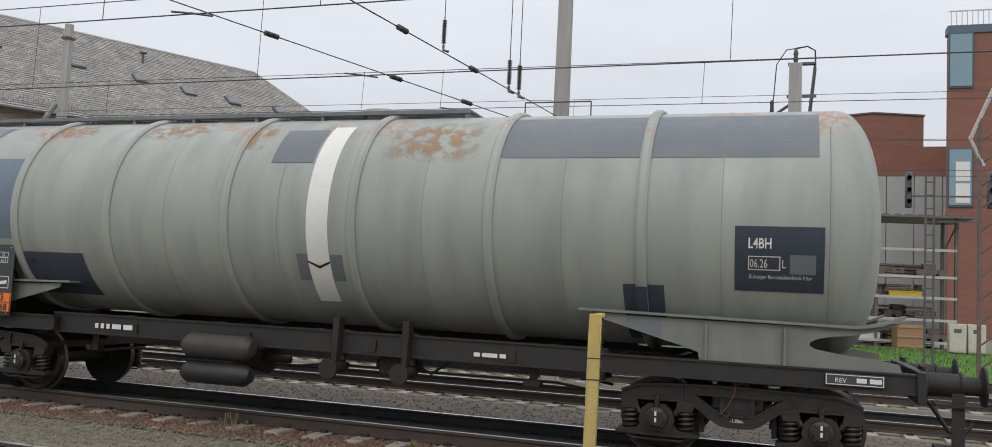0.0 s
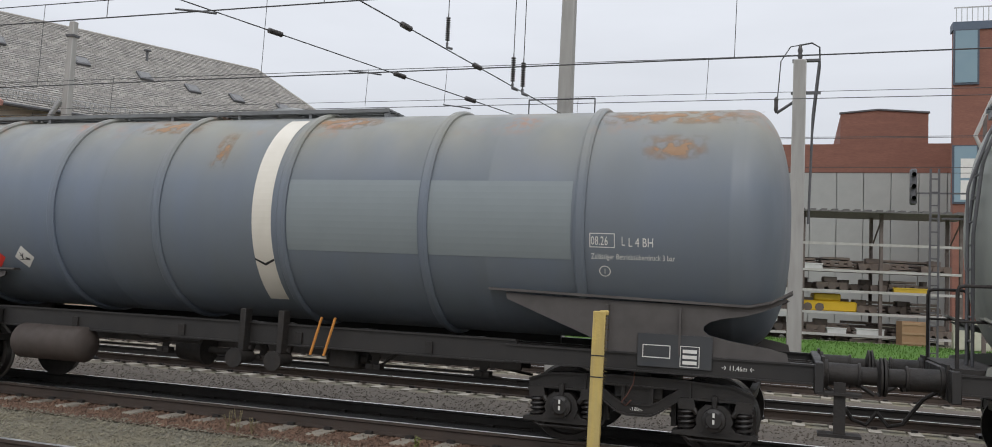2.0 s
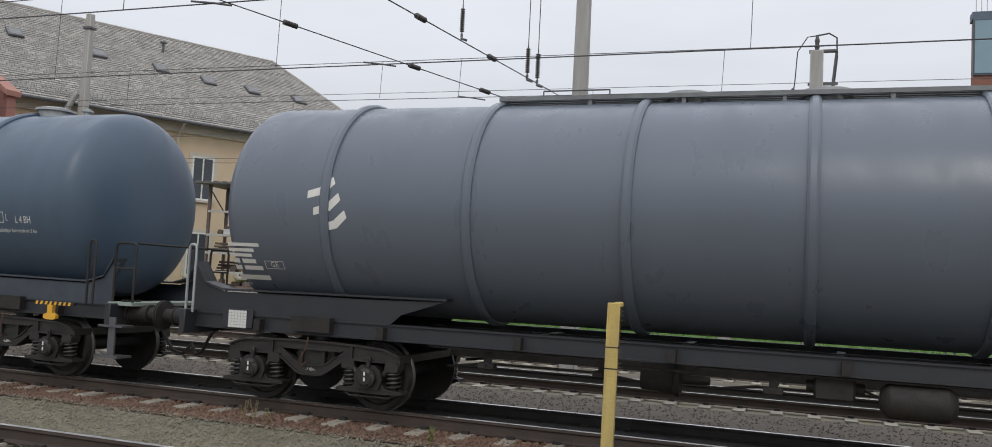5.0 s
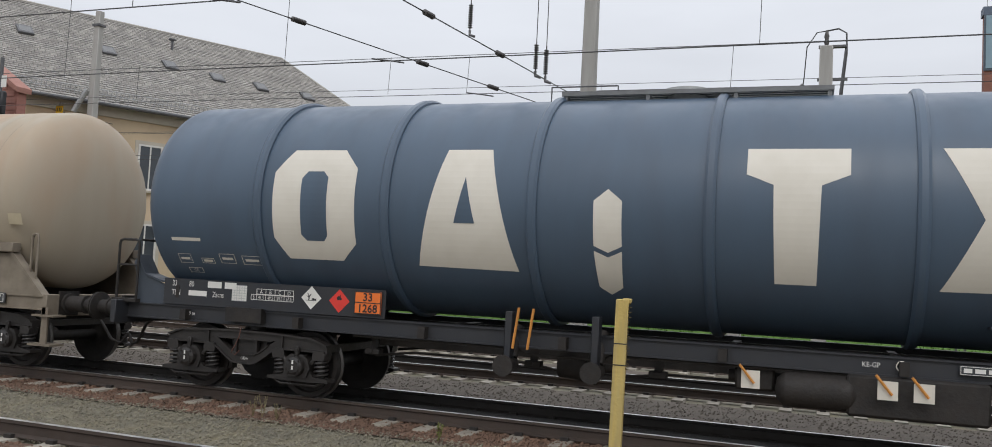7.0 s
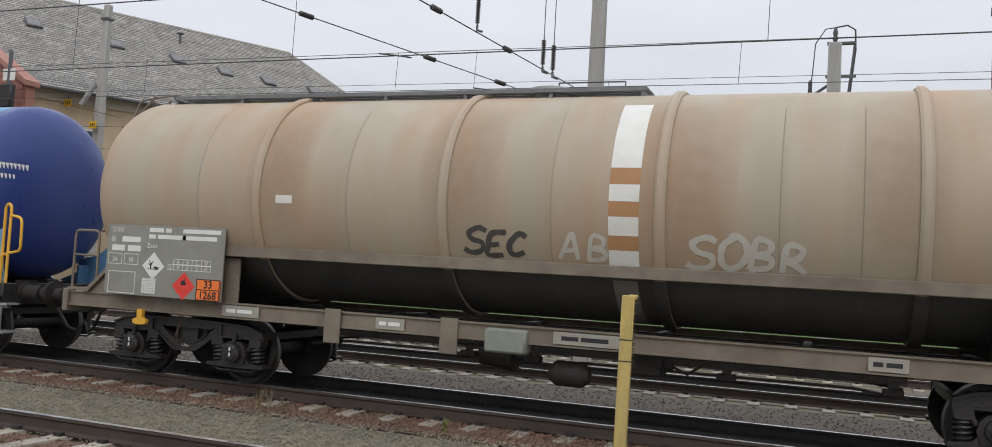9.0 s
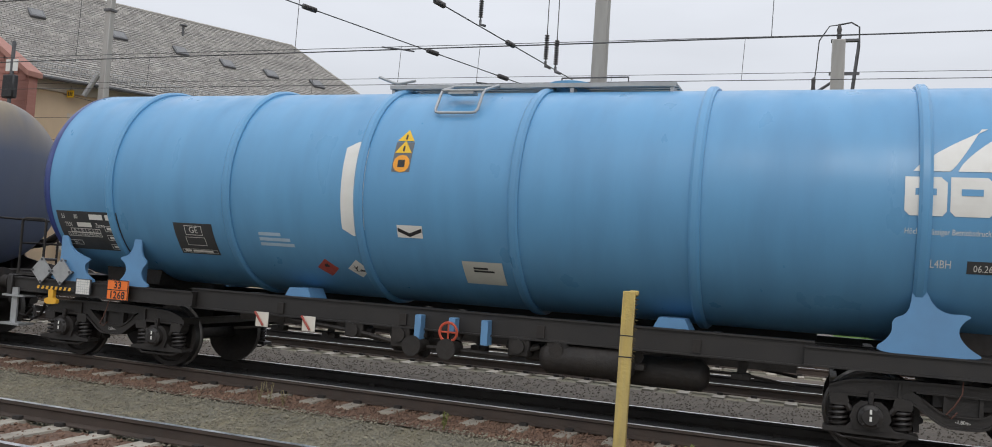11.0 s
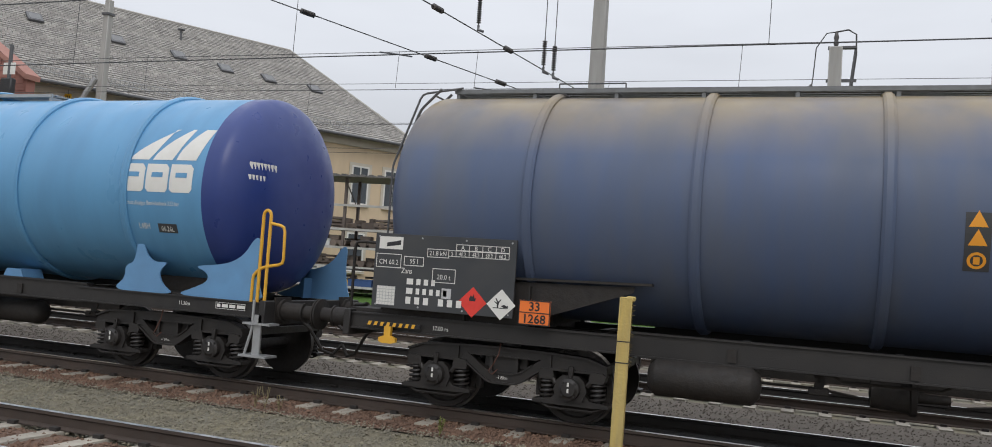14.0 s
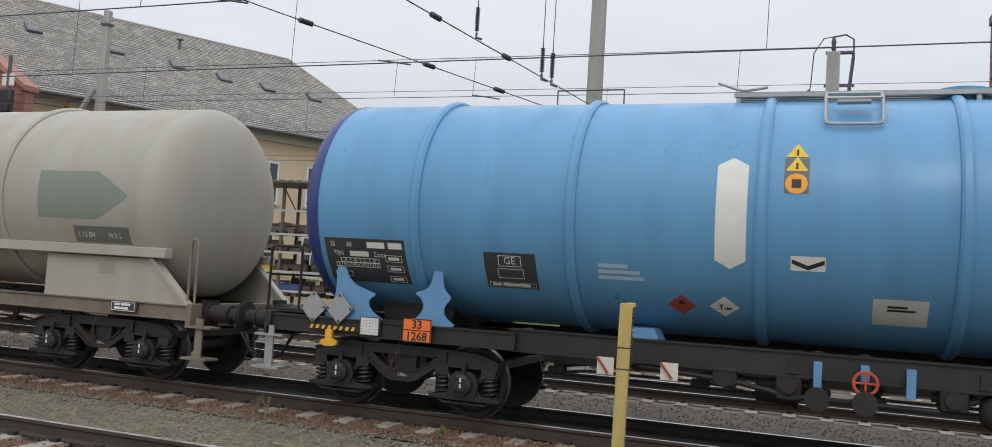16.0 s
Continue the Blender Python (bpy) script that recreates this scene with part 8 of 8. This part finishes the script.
    band(w, -4.08, 1.72, 2.15, 0.68, BOARD, 0.004), paint(w, boxed("GE", 0.3, 0.15, 0.14), -4.08, 2.05, WHITE, e=0.008), paint(w, outline(0.34, 0.14, 0.008), -4.08, 1.9, WHITE, e=0.008), paint(w, join(outline(0.62, 0.07, 0.006), moved(bars([[0.12, 0.36]], 0.035), -0.27, 0)), -4.08, 1.765, WHITE, e=0.008)
    paint(w, bars([[0.36], [0.5], [0.55]], 0.05), -2.96, 2.06, mat("faint_pale", (0.42, 0.55, 0.66), 0.6))
    SHIFT[0] = 0.0
    for x in (0.33,):
        part("pipe_bracket", box(BM(), x - 0.045, x + 0.045, -1.27, -1.1, 0.82, 1.13), BLUE_PALE, w)
    outlet(w, -0.6, BLUE_PALE, None, 0.78, 1.13), outlet(w, -0.12, BLUE_PALE, mat("red_wheel", (0.5, 0.08, 0.04), 0.5), 0.95, 1.13)
    reservoir(w, 1.6, -1.0, 0.74, 1.0, 0.2, GRIME), reservoir(w, 2.4, -0.7, 0.66, 1.1, 0.19, GRIME)
    part("air_pipe", tube(BM(), [(-2.6, -1.1, 0.9), (-1.5, -1.12, 0.82), (-0.9, -1.12, 0.72), (0.6, -1.1, 0.7), (1.0, -1.05, 0.85)], 0.03, 8), GRIME, w)
    for x, h in ((-1.6, 0.2), (-0.9, 0.28), (0.75, 0.24), (1.25, 0.18)):
        bm = box(BM(), x - 0.14, x + 0.14, -1.15, -0.85, 0.95 - h, 0.97, 0.02)
        cyl(bm, (x - 0.2, -1.0, 0.84), (x + 0.22, -1.0, 0.84), 0.05, 10)
        turned(bm, [(-1.2, 0.001), (-1.2, 0.09), (-1.16, 0.09), (-1.16, 0.05), (-1.0, 0.05)], 16, "y", (x, 0, 0.84))
        part("pipe_valve", bm, GRIME, w)
    for x in (-2.95, -2.2):
        pl = part("valve_plate", box(BM(), x - 0.1, x + 0.1, -1.31, -1.3, 0.78, 0.98), CREAM, w, "white valve plate with a lever")
        part("lever", tube(BM(), [(x - 0.1, -1.34, 0.98), (x + 0.04, -1.34, 0.8)], 0.016, 6), RED_OLD, pl)


err_wagon(wf, of(-82.27), of(-96.81), of(-83.72), of(-95.24))
err_wagon(wh, oh(-115.62), oh(-130.34), oh(-117.08), oh(-128.61))

# -- indigo wagon: its word mark as plain blocks
band(wg, 0.18, 1.3, 4.05, 0.33, WHITE)
paint(wg, poly((-0.14, 0.05), (0, -0.02), (0.14, 0.05), (0.14, 0.02), (0, -0.06), (-0.14, 0.02)), 0.18, 1.93, INK, "chevron", 0.008)
xs = [1.05, 1.95, 2.68, 3.3, 4.66, 5.3]
for i, x in enumerate(xs):
    ww = 0.78 if i == 0 else 0.56
    ring_form = rounded([(0.06, -0.3), (ww * 0.9, -0.3), (ww, 0.0), (ww, 0.29), (0.1, 0.29), (0.0, 0.0)], 2)
    paint(wg, poly(*ring_form), x, 3.03, WHITE, "owner_mark", 0.005)
    if i:
        paint(wg, poly(*[(ww * 0.5 + 0.13 * math.cos(k * 0.5236), 0.1 * math.sin(k * 0.5236)) for k in range(12)]), x, 3.03, TANK_G, "owner_mark_core", 0.009)
    else:
        for q in (0.26, 0.56):
            paint(wg, poly((q - 0.07, 0.3), (q + 0.07, 0.3), (q + 0.02, 0.0), (q - 0.02, 0.0)), x, 3.03, TANK_G, "owner_mark_core", 0.009)
paint(wg, poly(*[(0.31 * math.cos(k * 0.3142), 0.31 * math.sin(k * 0.3142)) for k in range(20)]), 4.33, 3.05, mat("mark_orange", (0.75, 0.28, 0.08), 0.5), "owner_mark", 0.005)
paint(wg, poly(*[(0.12 * math.cos(k * 0.5236), 0.15 * math.sin(k * 0.5236)) for k in range(12)]), 4.33, 3.05, TANK_G, "owner_mark_core", 0.009)
band(wg, 5.5, 1.95, 2.42, 1.12, mat("fresh_indigo", (0.045, 0.065, 0.15), 0.5), 0.003)
paint(wg, words("Zul\u00e4ssiger Betriebs\u00fcberdruck 3 bar", 0.1, squeeze=0.72), 4.95, 2.31, WHITE, e=0.007), paint(wg, words("L 4 BH", 0.14, squeeze=0.7), 4.95, 2.15, WHITE, e=0.007)
paint(wg, join(words("07.27", 0.14, squeeze=0.62), moved(outline(0.3, 0.15, 0.01), 0.14, 0.05)), 5.52, 2.17, WHITE, e=0.007)
band(wg, -0.5, 2.16, 2.76, 0.24, BOARD, 0.004)
for z in (2.68, 2.49):
    paint(wg, poly((-0.09, -0.07), (0.09, -0.07), (0, 0.1)), -0.5, z, mat("sign_orange", (0.85, 0.35, 0.03), 0.5), "warning_sign", 0.007)
paint(wg, join(ringm(0.09, 0.03), rect(0.06, 0.08)), -0.5, 2.27, mat("sign_orange", (0.85, 0.35, 0.03), 0.5), "warning_sign", 0.007)
s = paint(wg, poly((-0.2, 0.18), (0.14, 0.18), (0.24, -0.15), (-0.24, -0.15)), 0.2, 2.24, mat("sign_blue", (0.02, 0.13, 0.5), 0.5), "notice_sign", 0.008, "blue notice plate on the white band")
part("notice_words", wrap(moved(bars([[0.1], [0.26], [0.2], [0.16]], 0.035), -0.13, 0.1), 0.2, 2.24, 0.012), WHITE, s, smooth=0)
SHIFT[0] = -0.279
b = board(wg, -7.15, -5.2, 1.26, 2.22, BOARD, label="black data board with white writing")
put(b, rating_table(("40.2", "48.2", "58.2", "66.2")), -5.7, 2.05, -1.4), put(b, rect(0.34, 0.16), -6.92, 2.1, -1.4, WHITE, "brake_sign"), put(b, poly((-0.06, -0.05), (0.14, -0.02), (0.14, 0.04), (-0.06, 0.0)), -6.92, 2.1, -1.402, INK, "brake_mark")
put(b, boxed("21.8 kN", 0.3, 0.11), -6.25, 2.0, -1.4), put(b, boxed("CM 60.2", 0.36, 0.18, 0.09), -6.94, 1.87, -1.4), put(b, boxed("95 l", 0.28, 0.12), -6.58, 1.88, -1.4), put(b, words("Zans", 0.1, squeeze=0.8), -6.75, 1.72, -1.4), put(b, boxed("20.0 t", 0.32, 0.18, 0.09), -6.15, 1.72, -1.4)
put(b, bars([[0.09, 0.06, 0.06, 0.05], [0.09, 0.05, 0.05, 0.05, 0.05, 0.05]], 0.075), -6.66, 1.62, -1.4), put(b, bars([[0.07, 0.07, 0.07, -0.03, 0.07, 0.07, 0.07]], 0.09), -6.66, 1.38, -1.4), put(b, rect(0.13, 0.13), -6.1, 1.5, -1.4, mat("code_patch", (0.5, 0.5, 0.5), 0.6), "code_patch")
clip_sheet(b, -6.95, 1.42, -1.4, 0.26, 0.24), label_red(b, -5.74, 1.42, -1.4), label_white(b, -5.36, 1.42, -1.4)
hazard_plate(wg, -4.92, 1.355, -1.42)
SHIFT[0] = 0.0
saddle_wing(wg, og(-100.51), 1, mat("saddle_grey", (0.085, 0.077, 0.072), 0.6, second=(0.05, 0.046, 0.045), scale=3, amount=0.6), 0.78), saddle_wing(wg, og(-111.79), -1, GRIME, 0.78)
b = board(wg, 5.15, 5.95, 1.27, 1.62, BOARD, -1.26, bolts=False)
put(b, bars([[0.3], [0.12, 0.2], [0.1, 0.2]], 0.04), 5.4, 1.54, -1.26), put(b, join(outline(0.2, 0.22, 0.008), moved(bars([[0.14], [0.14], [0.14]], 0.04), -0.07, 0.06)), 5.55, 1.36 - 0.02, -1.262)
sill_text(wg, "\u2192 11.46m \u2190", 6.65, 1.1), sill_text(wg, "17.00 m", -6.6, 1.08)
walkway(wg, -6.9, 2.2, WALK), dome_fittings(wg, (0.5,), STEEL), end_ladder(wg, og(-113.63), STEEL_DARK), end_platform(wg, og(-114.05), og(-113.5), GRIME, GRIME)
shackle(wg, -7.2, 0.9)
end_handle(wg, 7.3, GRIME), step(wg, 7.7, GRIME), end_platform(wg, 7.25, 7.85, GRIME, GRIME)
outlet(wg, 0.3, GRIME), outlet(wg, 0.9, GRIME), reservoir(wg, -3.2, -1.1, 0.72, 1.1, 0.22, GRIME)
for x in (0.75, 1.25):
    part("post", cyl(BM(), (x, -1.2, 1.24), (x, -1.2, 1.95), 0.03, 8), GRIME, wg)
part("valve_box", box(BM(), 0.7, 1.3, -1.36, -1.0, 0.85, 1.12, 0.03), GRIME, wg)

# -- stone-grey wagon
paint(wi, poly((-0.9, -0.36), (0.25, -0.36), (0.86, 0.0), (0.25, 0.36), (-0.9, 0.36)), 5.45, 2.7, mat("faded_green", (0.2, 0.23, 0.2), 0.65, second=(0.26, 0.28, 0.24), scale=4), "arrow_patch")
s = band(wi, 5.75, 2.0, 2.24, 1.06, mat("patch_grey", (0.14, 0.14, 0.13), 0.6), 0.004)
paint(wi, words("L 1.5 BN", 0.12, squeeze=0.75), 5.3, 2.08, WHITE, e=0.008), paint(wi, join(words("09.25 L", 0.11, squeeze=0.75)), 5.88, 2.08, WHITE, e=0.008)
saddle_beam(wi, -5.5, 6.95, oi_(-133.73), 1, TANK_I, BELLY_DARK), saddle_beam(wi, 0, 0, oi_(-144.9), -1, TANK_I, BELLY_DARK)
end_handle(wi, 7.3, FRAME_TAN), step(wi, 7.6, FRAME_TAN)
b = board(wi, 5.95, 6.45, 1.0, 1.16, BOARD, -1.28, bolts=False)
put(b, join(outline(0.44, 0.13, 0.008), moved(bars([[0.1, 0.18], [0.26]], 0.035), -0.16, 0.03)), 6.2, 1.08, -1.28)
part("label_patch", flat(rect(0.3, 0.16), 5.8, 1.62, -1.256), mat("faded_patch", (0.3, 0.3, 0.25), 0.7), wi, smooth=0)


# ---- motion ----
def motions():
    for w, c in MOVERS:
        walk(w, [(t, pose(c + s, YC, 0)) for t, s in GONE])
    n = 240
    ts = [g[0] for g in GONE]
    ss = [g[1] for g in GONE]
    turns = [(16.0 * i / n, math.degrees(float(np.interp(16.0 * i / n, ts, ss)) / 0.46)) for i in range(n + 1)]
    rows = [(t, a) for t, a in turns]
    for w, ax in WHEELS:
        walk(w, [(t, pose(ax, 0, 0.46, 0, a % 360, 0)) for t, a in rows])


motions()
